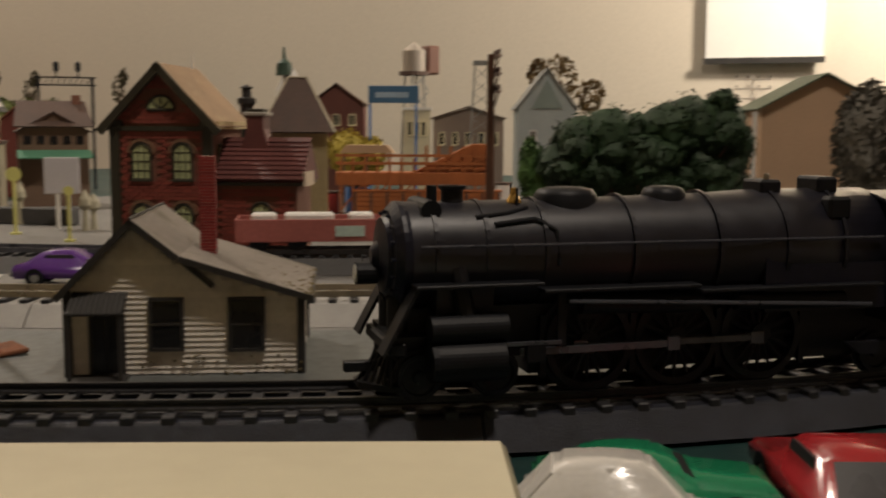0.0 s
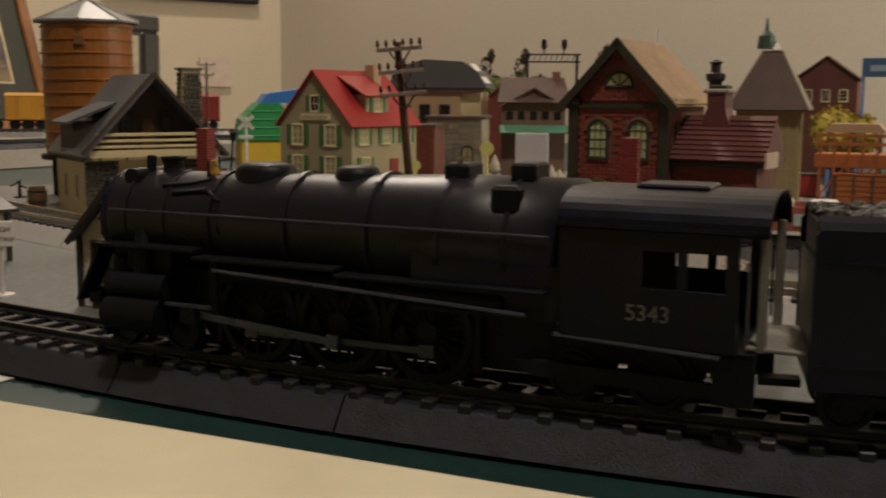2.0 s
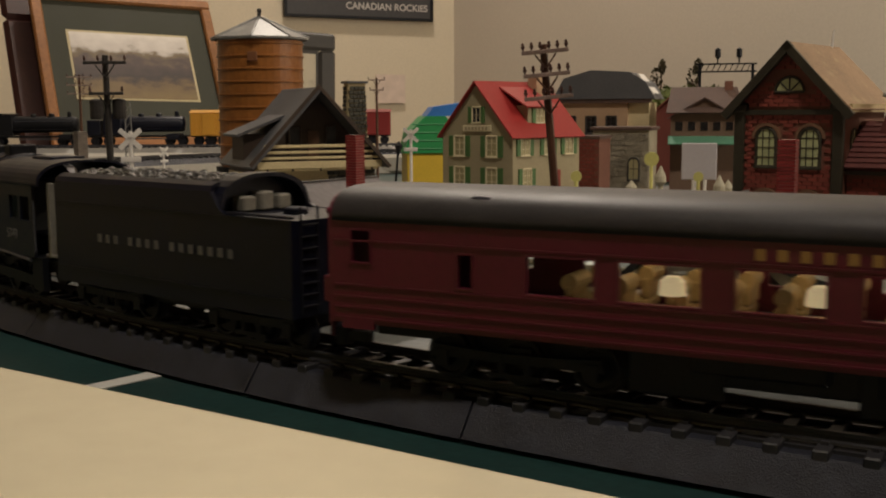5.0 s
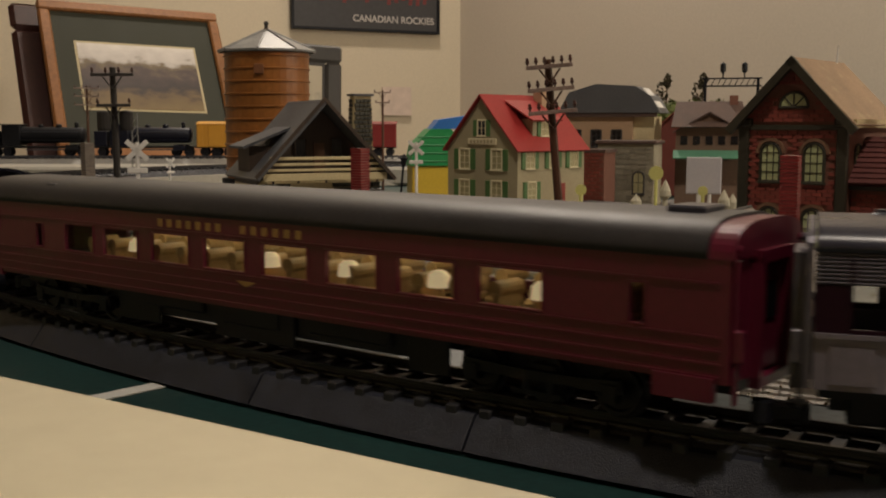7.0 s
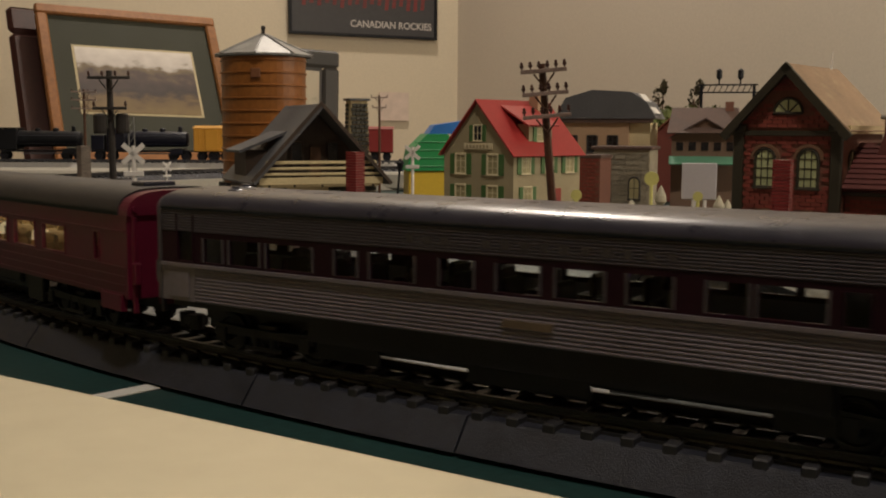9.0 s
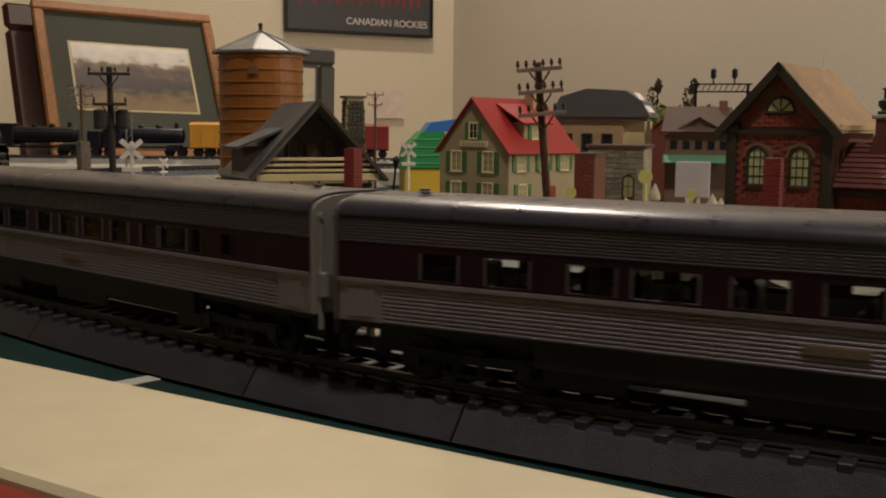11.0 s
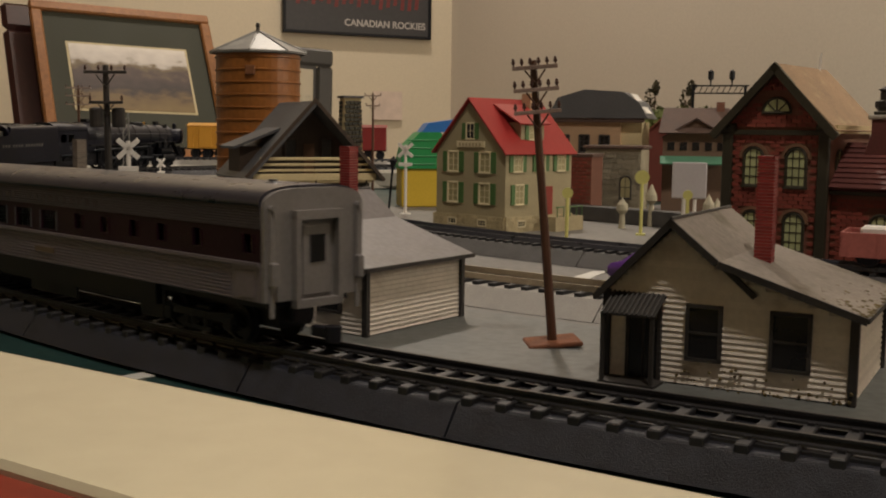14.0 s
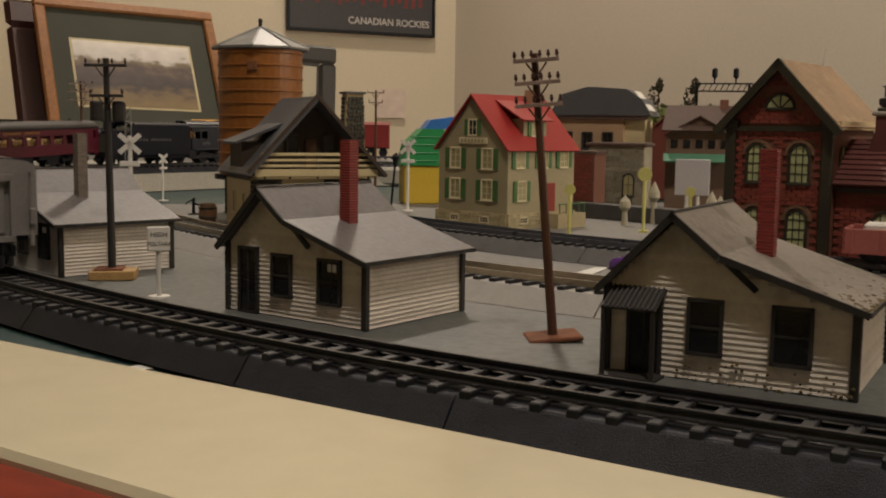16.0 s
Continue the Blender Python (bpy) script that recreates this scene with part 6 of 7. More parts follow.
# ---- back of the layout ----
riser = tagged(part("ground", B(-1.1, 0.02, 1.24, 1.70, 0.0011, 0.0220, bevel=0.003), PALEFOAM), "pale raised foam ground at the back of the table", "ground", kind="structure")
ft = thing("storage_track", pose(-0.30, 1.375, 0.0220, 0, 0, 2), "grey roadbed storage track on the raised ground", "model track")
part("roadbed", prism(bmesh.new(), [(-0.0235, 0), (0.0235, 0), (0.0155, 0.0060), (-0.0155, 0.0060)], -0.50, 0.31, "x"), GREYBED, ft)
for i in range(100):
    o = new("tie", tie_data)
    o.parent = ft
    o.matrix_local = pose(-0.497 + i * 0.0081, 0, -0.0022)
for off in (-0.00825, 0.00825):
    part("rail", B(-0.50, 0.31, off - 0.0007, off + 0.0007, 0.0074, 0.0096), STEEL, ft)


def freight_car(x, L, kind, material, label):
    th = thing("freight_car", pose(-0.30, 1.375, 0.0220, 0, 0, 2) @ pose(x, 0, 0.0096), label, "freight car", "stored freight train")
    part("frame", B(-L / 2, L / 2, -0.012, 0.012, 0.0095, 0.0120), BLACK, th)
    if kind == "tank":
        bm = lathe(bmesh.new(), [(0, -L / 2 + 0.003), (0.009, -L / 2 + 0.004), (0.0125, -L / 2 + 0.008), (0.0125, L / 2 - 0.008), (0.009, L / 2 - 0.004), (0, L / 2 - 0.003)], pose(0, 0, 0.0245, 0, 90, 0), 20)
        part("tank", bm, material, th, smooth=True)
        part("dome", lathe(bmesh.new(), [(0.005, 0.034), (0.005, 0.040), (0.003, 0.042), (0, 0.042)], None, 14), material, th)
    elif kind == "box":
        part("body", B(-L / 2, L / 2, -0.016, 0.016, 0.0110, 0.0400, bevel=0.0006), material, th)
        part("roof", prism(bmesh.new(), [(-0.017, 0.0400), (0.017, 0.0400), (0.0, 0.0435)], -L / 2 - 0.001, L / 2 + 0.001, "x"), material, th)
        part("door", B(-0.008, 0.008, -0.0172, -0.016, 0.0125, 0.0385, bevel=0.0003), material, th)
        for k in range(int(L / 0.005)):
            part("rib", B(-L / 2 + 0.002 + k * 0.005, -L / 2 + 0.0028 + k * 0.005, -0.0166, -0.016, 0.0115, 0.0395), material, th)
    else:
        part("boiler", lathe(bmesh.new(), [(0, L / 2 - 0.004), (0.0085, L / 2 - 0.005), (0.0098, L / 2 - 0.008), (0.0104, -L * 0.08), (0.0112, -L * 0.16)], pose(0, 0, 0.0260, 0, 90, 0), 24), material, th, smooth=True)
        part("cab", B(-L * 0.34, -L * 0.16, -0.0135, 0.0135, 0.0125, 0.0385, bevel=0.0008), material, th)
        part("cab_roof", B(-L * 0.36, -L * 0.15, -0.0150, 0.0150, 0.0386, 0.0400, bevel=0.0005), material, th)
        part("coal_bunker", B(-L / 2, -L * 0.37, -0.0130, 0.0130, 0.0122, 0.0310, bevel=0.0008), material, th)
        for x, r, h in ((L * 0.38, 0.0026, 0.0425), (L * 0.20, 0.0040, 0.0400), (L * 0.02, 0.0036, 0.0395)):
            part("dome", lathe(bmesh.new(), [(r, 0.034), (r * 0.95, h - 0.001), (r * 0.6, h), (0, h)], pose(x, 0, 0), 14), material, th)
        for y in (-0.0138, 0.0138):
            part("running_board", B(-L * 0.16, L * 0.44, y - 0.0030, y + 0.0030, 0.0190, 0.0200), material, th)
            part("side_rod", B(-L * 0.10, L * 0.30, y - 0.0005, y + 0.0005, 0.0070, 0.0082), STEEL, th)
            part("cylinder", T((L * 0.30, y, 0.0100), (L * 0.42, y, 0.0100), 0.0040, seg=12), material, th)
            part("handrail", T((-L * 0.14, y * 0.78, 0.0300), (L * 0.42, y * 0.74, 0.0300), 0.0004, seg=5), STEEL, th)
    for x2 in (-L / 2 + 0.016, L / 2 - 0.016):
        for dx in (-0.008, 0.008):
            for y in (-0.0083, 0.0083):
                wheel(th, x2 + dx, y, 0.0050)
    return th


freight_car(-0.352, 0.115, "engine", ENGINE, "black stored steam engine with a cab")
freight_car(-0.225, 0.125, "engine", BLACK, "long black stored steam engine with two domes")
freight_car(-0.090, 0.125, "engine", ENGINE, "black stored steam engine beside the orange car")
freight_car(0.000, 0.046, "box", mat("orange_yellow_car", (0.55, 0.27, 0.03), 0.5, vary=0.1), "orange yellow ribbed boxcar")
freight_car(0.075, 0.090, "engine", BLACK, "small black stored engine behind the water tower")
freight_car(0.150, 0.055, "tank", BLACK, "small black stored tank car")
freight_car(0.206, 0.046, "box", mat("bright_red_car", (0.20, 0.016, 0.016), 0.5, vary=0.1), "red ribbed stored boxcar")

# toy building and other back houses
toy = thing("toy_barn", pose(-0.016, 0.956, 0.001, 0, 0, 10), "green and yellow plastic toy barn with blue top", "toy building")
part("base", B(-0.022, 0.024, -0.015, 0.02, 0, 0.0340, bevel=0.001), YELLOW, toy)
part("roof", prism(bmesh.new(), [(-0.024, 0.034), (0.026, 0.034), (0.024, 0.052), (0.012, 0.066), (-0.006, 0.066), (-0.020, 0.052)], -0.017, 0.022), GREENPL, toy)
for k in range(4):
    part("rib", T((-0.0235 + k * 0.002, -0.0174, 0.038 + k * 0.007), (0.025 - k * 0.002, -0.0174, 0.038 + k * 0.007), 0.0006, seg=5), GREENPL, toy)
part("top", prism(bmesh.new(), [(-0.004, 0.066), (0.040, 0.066), (0.030, 0.078), (0.002, 0.074)], -0.012, 0.018), BLUEPL, toy, "blue sloping top")

tb = thing("tan_shop", pose(0.098, 0.960, 0.001, 0, 0, -20), "tan brick shop with grey curved roof", "model house", "model town")
part("wall", B(0, 0.062, 0, 0.05, 0, 0.0800), TAN, tb)
part("wing", B(0.0622, 0.080, 0.004, 0.044, 0, 0.0770), mat("cream_plaster", (0.58, 0.48, 0.28), 0.7), tb)
part("roof", prism(bmesh.new(), [(-0.004, 0.080), (0.086, 0.080), (0.078, 0.094), (0.064, 0.103), (0.030, 0.105), (0.006, 0.098)], -0.004, 0.05), CHALETROOF, tb, "grey curved roof")
# white panel on the right slope of the curved roof
part("skylight", sheet(bmesh.new(), [(0.070, -0.002, 0.101), (0.084, -0.002, 0.084), (0.084, 0.03, 0.084), (0.070, 0.03, 0.101)], -0.001), WHITEPL, tb, "white sloping roof panel")
part("cornice", B(-0.003, 0.083, -0.003, 0.001, 0.0765, 0.0800), BROWNROOF, tb)
for x in (0.012, 0.030, 0.048):
    window(tb, on_front(x, 0.050), 0.009, 0.015, DARK, HOLE)
sh = thing("red_brick_shop", pose(0.087, 0.853, 0.001, 0, 0, -25), "small red brick shop with yellow bay window", "model house", "model town")
w_ = part("wall", B(0, 0.034, 0, 0.03, 0, 0.0480), BRICKCORE, sh)
brick_face(w_, pose(0, -0.0002, 0), 0.034, 0.046, lambda x, z: True, 0.0028, 0.0056)
part("roof", B(-0.001, 0.035, -0.001, 0.031, 0.0480, 0.0505), BROWNROOF, sh)
bay = part("bay", B(0.002, 0.015, -0.006, -0.0006, 0.024, 0.044, bevel=0.0006), REDROOF, sh)
part("bay_frame", B(0.006, 0.0152, -0.0068, -0.006, 0.027, 0.041, bevel=0.0003), YELLOW, bay)
for x in (0.0072, 0.0112):
    part("pane", B(x, x + 0.003, -0.0071, -0.0068, 0.029, 0.039), HOLE, bay)
sv = thing("stone_villa", pose(0.119, 0.885, 0.001, 0, 0, -20), "stone villa with arched yellow windows and flat roof", "model house", "model town")
sw = part("wall", B(0, 0.046, 0, 0.04, 0, 0.0540), STONE, sv)
stones(sw, pose(0, -0.0002, 0), 0.046, 0.052, 0.0042)
part("roof", B(-0.002, 0.048, -0.002, 0.042, 0.0540, 0.0570, bevel=0.0006), BROWNROOF, sv)
for x in (0.010, 0.034):
    window(sv, on_front(x, 0.014, -0.0014), 0.009, 0.018, DARK, LITPANE, arch=True, bars=(1, 1))


def clump(name, m, label, blobs, leaf_mat, count, leaf, seed, category="tree"):
    """A shrub or tree: a trunk and limbs with a crown of many small leaves set in uneven lumps."""
    r_ = random.Random(seed)
    th = thing(name, m, label, category, "model trees")
    verts, faces = [], []
    for k in range(count):
        cx, cy, cz, rx, ry, rz = r_.choice(blobs)
        d = Vector((r_.gauss(0, 1), r_.gauss(0, 1), r_.gauss(0, 1))).normalized() * (r_.uniform(0.45, 1.08) ** 0.5)
        p = Vector((cx + d.x * rx, cy + d.y * ry, max(0.001, cz + d.z * rz)))
        a = Vector((r_.gauss(0, 1), r_.gauss(0, 1), r_.gauss(0, 1))).normalized() * leaf * r_.uniform(0.6, 1.4)
        b = a.orthogonal().normalized().cross(a.normalized()) * leaf * r_.uniform(0.3, 0.8)
        n = len(verts)
        verts += [p - a, p + b, p + a, p - b]
        faces.append((n, n + 1, n + 2, n + 3))
    core = bmesh.new()
    for bx, by, bz, rx, ry, rz in blobs:
        bmesh.ops.create_icosphere(core, subdivisions=3, radius=1.0, matrix=Matrix.Translation((bx, by, bz)) @ Matrix.Diagonal((rx * 0.86, ry * 0.86, rz * 0.86, 1)))
    if count > 1200:
        n0 = len(verts)
        core.verts.ensure_lookup_table()
        for v in core.verts:
            q = v.co + Vector((1, 1, 1)) * 0.0022 * (noise.noise(v.co * 260) + 1.4 * noise.noise(v.co * 110))
            verts.append(Vector((q.x, q.y, max(0.0005, q.z))))
        core.verts.index_update()
        faces += [tuple(n0 + v.index for v in f.verts) for f in core.faces]
    core.free()
    me = bpy.data.meshes.new("crown")
    me.from_pydata([tuple(v) for v in verts], [], faces)
    me.materials.append(leaf_mat)
    ob = new("crown", me)
    ob.parent = th
    bm = bmesh.new()
    for bx, by, bz, *_ in blobs:
        tube(bm, (bx * 0.3, by * 0.3, 0), (bx, by, bz), 0.0016, 0.0006, 6)
    part("trunk", bm, WOODPOLE, th)
    return th


hb = []
r_ = random.Random(9)
for fx, top, rad in ((-0.050, 0.062, 0.013), (-0.038, 0.078, 0.016), (-0.020, 0.084, 0.018), (-0.004, 0.080, 0.016), (0.012, 0.086, 0.018), (0.028, 0.092, 0.020), (0.045, 0.090, 0.019), (-0.030, 0.060, 0.018), (0.004, 0.062, 0.020), (0.036, 0.066, 0.022), (0.052, 0.074, 0.014)):
    hb.append((fx, r_.uniform(-0.006, 0.004), top - rad, rad, rad, rad))
for fx in (-0.045, -0.025, -0.005, 0.015, 0.035, 0.050):
    hb.append((fx, 0.0, 0.028, 0.017, 0.018, 0.027))
for k in range(70):
    fx = r_.uniform(-0.058, 0.050)
    crest = 0.066 + 0.020 * (fx + 0.05) / 0.10 - 0.030 * max(0.0, (abs(fx) - 0.045) / 0.015)
    rad = r_.uniform(0.005, 0.010)
    hb.append((fx, r_.uniform(-0.020, -0.004), r_.uniform(0.020, crest), rad * 1.3, rad, rad))
clump("hedge", pose(0.418, 0.433, 0.001, 0, 0, -35), "dark green clumped hedge of trees behind the locomotive", hb, LEAF, 30000, 0.0012, 3, category="hedge")
clump("bush", pose(0.372, 0.470, 0.001, 0, 0, -35), "light green bush beside the hedge", [(0, 0, 0.030, 0.010, 0.012, 0.030), (-0.006, 0, 0.045, 0.006, 0.008, 0.02)], mat("mid_leaf", (0.06, 0.13, 0.03), 0.7, vary=0.4, scale=200), 1500, 0.0014, 5, category="bush")
clump("tree", pose(0.672, 0.791, 0.001), "brown autumn tree behind the grey house", [(0, 0, 0.115, 0.018, 0.018, 0.024), (-0.018, 0.01, 0.12, 0.012, 0.012, 0.016), (0.024, -0.018, 0.10, 0.014, 0.014, 0.018)], LEAF2, 900, 0.0026, 6)
# leaf colour lifted to grey to stand in for haze over a dark tree
clump("tree", pose(0.415, 0.283, 0.001), "round tree beside the tan house, haze put into its grey leaves", [(0, 0, 0.062, 0.017, 0.017, 0.030)], mat("hazed_grey_leaf", (0.13, 0.12, 0.10), 0.8, vary=0.4, scale=200), 2600, 0.0016, 7)
clump("bush", pose(0.471, 0.862, 0.001), "bright yellow autumn bush", [(0, 0, 0.045, 0.022, 0.016, 0.022), (0.02, -0.012, 0.042, 0.014, 0.012, 0.018)], GOLDLEAF, 1300, 0.0022, 8, category="bush")
for x, y, sd_ in ((0.232, 1.20, 11), (0.272, 1.20, 12), (0.335, 1.10, 13)):
    clump("tree", pose(x, y, 0.001), "thin dark bare model tree", [(0, 0, 0.105, 0.006, 0.006, 0.014), (0.006, 0, 0.118, 0.004, 0.004, 0.008)], mat("dark_twig", (0.07, 0.06, 0.03), 0.8, vary=0.4), 130, 0.0026, sd_)
clump("hedge", pose(0.215, 1.18, 0.001), "low green and yellow hedge before the wall", [(-0.05 + 0.025 * k, 0, 0.075, 0.020, 0.012, 0.022) for k in range(6)], mat("olive_leaf", (0.10, 0.12, 0.03), 0.8, vary=0.5, scale=150), 2600, 0.0024, 14, category="hedge")

bh = gable_house("brown_house", pose(0.192, 0.930, 0.001, 0, 0, -12), 0.056, 0.045, 0.064, 0.080, mat("brown_boards", (0.14, 0.085, 0.055), 0.7), BROWNROOF, "brown boarded house with green awning")
part("front_roof", sheet(bmesh.new(), [(-0.004, -0.006, 0.068), (0.060, -0.006, 0.068), (0.056, 0.022, 0.090), (0.0, 0.022, 0.090)], 0.001), BROWNROOF, bh)
part("awning", sheet(bmesh.new(), [(-0.002, -0.018, 0.042), (0.058, -0.018, 0.042), (0.058, 0.0, 0.048), (-0.002, 0.0, 0.048)], 0.001), mat("green_awning", (0.08, 0.22, 0.14), 0.6), bh, "green awning")
for k in range(5):
    part("pane", B(0.004 + k * 0.0105, 0.010 + k * 0.0105, -0.0006, 0.0, 0.053, 0.060), HOLE, bh)
part("chimney", B(0.045, 0.052, 0.018, 0.025, 0.08, 0.095), BRICKCORE, bh)
gable_house("red_barn", pose(0.196, 1.075, 0.001, 0, 0, -25), 0.060, 0.055, 0.060, 0.086, mat("barn_red", (0.16, 0.04, 0.03), 0.7), mat("dull_red_roof", (0.22, 0.06, 0.04), 0.6), "barn with a dull red roof")
gn = thing("signal_gantry", pose(0.299, 1.150, 0.001, 0, 0, -15), "dark lattice signal gantry with lamps", "signal gantry")
for x in (-0.030, 0.024):
    part("post", B(x - 0.0015, x + 0.0015, -0.0015, 0.0015, 0, 0.118), BLACK, gn)
for z in (0.110, 0.118):
    part("beam", B(-0.034, 0.028, -0.002, 0.002, z, z + 0.0015), BLACK, gn)
for k in range(9):
    part("lattice_bar", T((-0.030 + k * 0.006, 0, 0.111), (-0.026 + k * 0.006, 0, 0.119), 0.0006, seg=4), BLACK, gn)
for x in (-0.012, 0.010):
    part("signal_head", lathe(bmesh.new(), [(0.0008, 0.119), (0.0008, 0.124), (0.0030, 0.126), (0.0030, 0.134), (0, 0.136)], pose(x, 0, 0), 10), BLACK, gn)

# ---- far right quarter ----
wm = thing("white_steeple", pose(0.382, 0.815, 0.001), "white model steeple with a dark top", "model tower")
part("tower", prism(bmesh.new(), [(-0.012, 0), (0.020, 0), (0.016, 0.10), (0.005, 0.118), (-0.004, 0.10)], -0.008, 0.008), WHITEPL, wm)
part("spire", lathe(bmesh.new(), [(0.0075, 0.112), (0.0065, 0.122), (0.002, 0.126), (0.0008, 0.136), (0, 0.136)], None, 8), mat("dark_green_top", (0.03, 0.06, 0.04), 0.6), wm)
dk = gable_house("dark_house", pose(0.486, 0.965, 0.001, 0, 0, -35), 0.056, 0.04, 0.092, 0.112, mat("dark_red_brown", (0.12, 0.04, 0.03), 0.7), BROWNROOF, "dark red brown model house")
for x in (0.012, 0.028, 0.044):
    window(dk, on_front(x, 0.070), 0.007, 0.011, CREAMF, HOLE)
tk = thing("tank_tower", pose(0.612, 0.960, 0.001), "tank tower with bright metal tank on brown legs", "water tower", "model town")
part("tank", lathe(bmesh.new(), [(0, 0.128), (0.0125, 0.128), (0.013, 0.150), (0, 0.160)], None, 20), mat("bright_tank", (0.55, 0.5, 0.45), 0.3, metal=0.6, vary=0.1), tk, smooth=False)
part("cage", lathe(bmesh.new(), [(0.0150, 0.124), (0.0165, 0.124), (0.0165, 0.128), (0.0150, 0.128), (0.0150, 0.124)], None, 16), BROWNROOF, tk)
part("side_tank", B(0.010, 0.026, -0.012, 0.008, 0.125, 0.156, bevel=0.002), mat("brown_tank", (0.14, 0.06, 0.04), 0.5), tk)
for a in (45, 135, 225, 315):
    c, s_ = math.cos(radians(a)), math.sin(radians(a))
    part("leg", T((0.016 * c, 0.016 * s_, 0), (0.010 * c, 0.010 * s_, 0.126), 0.0011, seg=6), TINROOF, tk)
for k in range(5):
    z = 0.02 + k * 0.022
    part("brace", T((-0.011, -0.011, z), (0.011, -0.011, z + 0.02), 0.0006, seg=4), TINROOF, tk)
    part("brace", T((0.011, -0.011, z), (-0.011, -0.011, z + 0.02), 0.0006, seg=4), TINROOF, tk)
bs_ = thing("blue_sign", pose(0.505, 0.835, 0.001, 0, 0, -35), "blue sign board on two posts", "sign")
part("board", B(-0.0235, 0.0235, -0.001, 0.001, 0.091, 0.107, bevel=0.0004), mat("blue_grey_board", (0.05, 0.13, 0.24), 0.5), bs_)
for x in (-0.022, 0.021):
    part("post", B(x - 0.001, x + 0.001, 0.001, 0.003, 0, 0.105), BLUEPL, bs_)
part("letter_bar", B(-0.017, 0.014, -0.0013, -0.001, 0.096, 0.101), mat("pale_blue_bar", (0.3, 0.4, 0.5), 0.5), bs_)
dr = thing("derrick", pose(0.590, 0.812, 0.001, 0, 0, -35), "grey lattice derrick tower", "model tower")
for sx in (-1, 1):
    for sy in (-1, 1):
        part("leg", T((sx * 0.013, sy * 0.010, 0), (sx * 0.006, sy * 0.005, 0.128), 0.0007, seg=5), TINROOF, dr)
for k in range(10):
    z = 0.004 + k * 0.0122
    f = 1 - 0.54 * z / 0.128
    for sgn in (1, -1):
        part("lattice_bar", T((-sgn * 0.013 * f, -0.010 * f, z), (sgn * 0.013 * f, -0.010 * f, z + 0.0122), 0.0004, seg=4), TINROOF, dr)
part("cap", B(-0.008, 0.008, -0.007, 0.007, 0.128, 0.132), TINROOF, dr)
ho = gable_house("grey_shop", pose(0.606, 0.915, 0.001, 0, 0, -35), 0.074, 0.05, 0.078, 0.090, mat("grey_brown_wall", (0.20, 0.15, 0.12), 0.7), BROWNROOF, "long grey brown shop building")
for k in range(5):
    window(ho, on_front(0.009 + k * 0.014, 0.050), 0.006, 0.013, CREAMF, HOLE)
wb = thing("cream_shop", pose(0.575, 0.925, 0.001, 0, 0, -35), "cream two storey corner shop", "model house", "model town")
part("wall", B(0, 0.028, 0, 0.03, 0, 0.086), mat("cream_shop_wall", (0.58, 0.52, 0.36), 0.7), wb)
part("cornice", B(-0.001, 0.029, -0.001, 0.031, 0.086, 0.089), WHITEPL, wb)
for x in (0.007, 0.014, 0.021):
    window(wb, on_front(x, 0.060), 0.0045, 0.014, CREAMF, HOLE)
cg = gable_house("grey_gabled_house", pose(0.570, 0.732, 0.001, 0, 0, -35), 0.052, 0.05, 0.088, 0.121, GREYBLUE, mat("pale_grey_roof", (0.30, 0.31, 0.30), 0.6, vary=0.15), "grey blue house with steep gable")
for x in (0.014, 0.038):
    for z in (0.030, 0.056):
        window(cg, on_front(x, z), 0.006, 0.010, WHITEPL, HOLE)
part("gable_panel", prism(bmesh.new(), [(0.012, 0.086), (0.040, 0.086), (0.026, 0.112)], -0.0012, -0.0002), mat("grey_green_panel", (0.20, 0.25, 0.23), 0.7), cg)
th_ = gable_house("tan_house", pose(0.5225, 0.430, 0.001, 0, 0, -38), 0.080, 0.055, 0.083, 0.104, mat("pinkish_stucco", (0.46, 0.31, 0.20), 0.75, vary=0.08), mat("green_grey_roof", (0.10, 0.12, 0.075), 0.7, vary=0.25, bump=0.3), "plain tan house with green grey roof", over=0.004)
part("white_post", T((-0.006, -0.008, 0), (-0.006, -0.008, 0.080), 0.0014, seg=8), WHITEPL, th_)
power_pole(pose(0.600, 0.500, 0.001, 0, 0, -35), 0.108, [(0.105, 0.0130, 4), (0.098, 0.0130, 4), (0.091, 0.0110, 2)], "far pale utility pole with three crossarms", WHITEPL, "none", r=0.0012)
# timber trestle and loading yard
tr_ = thing("timber_trestle", pose(0.430, 0.690, 0.001, 0, 0, -35), "orange brown timber loading ramp", "model structure")
part("deck", B(-0.060, 0.062, -0.012, 0.012, 0.024, 0.034, bevel=0.0005), ORANGE, tr_)
part("ramp", prism(bmesh.new(), [(0.0, 0.034), (0.060, 0.034), (0.060, 0.056), (0.046, 0.056)], -0.010, 0.010), ORANGE, tr_)
for k in range(13):
    x = -0.056 + k * 0.0095
    part("post", B(x - 0.001, x + 0.001, -0.0135, -0.0120, 0, 0.045 + 0.010 * (k > 6)), ORANGE, tr_)
for z in (0.040, 0.046):
    part("plank", B(-0.060, 0.062, -0.0145, -0.0135, z, z + 0.0022), ORANGE, tr_)
for k in range(6):
    part("brace", T((-0.056 + k * 0.019, -0.0142, 0.004), (-0.038 + k * 0.019, -0.0142, 0.026), 0.0008, seg=5), ORANGE, tr_)
dock = thing("loading_dock", pose(0.430, 0.672, 0.001, 0, 0, -35), "rust brown plank loading dock before the timber ramp", "model structure")
part("wall", B(-0.056, 0.058, 0.0004, 0.010, 0, 0.0190), ORANGE, dock)
part("top_rail", B(-0.057, 0.059, -0.0012, 0.0112, 0.0190, 0.0206, bevel=0.0004), ORANGE, dock)
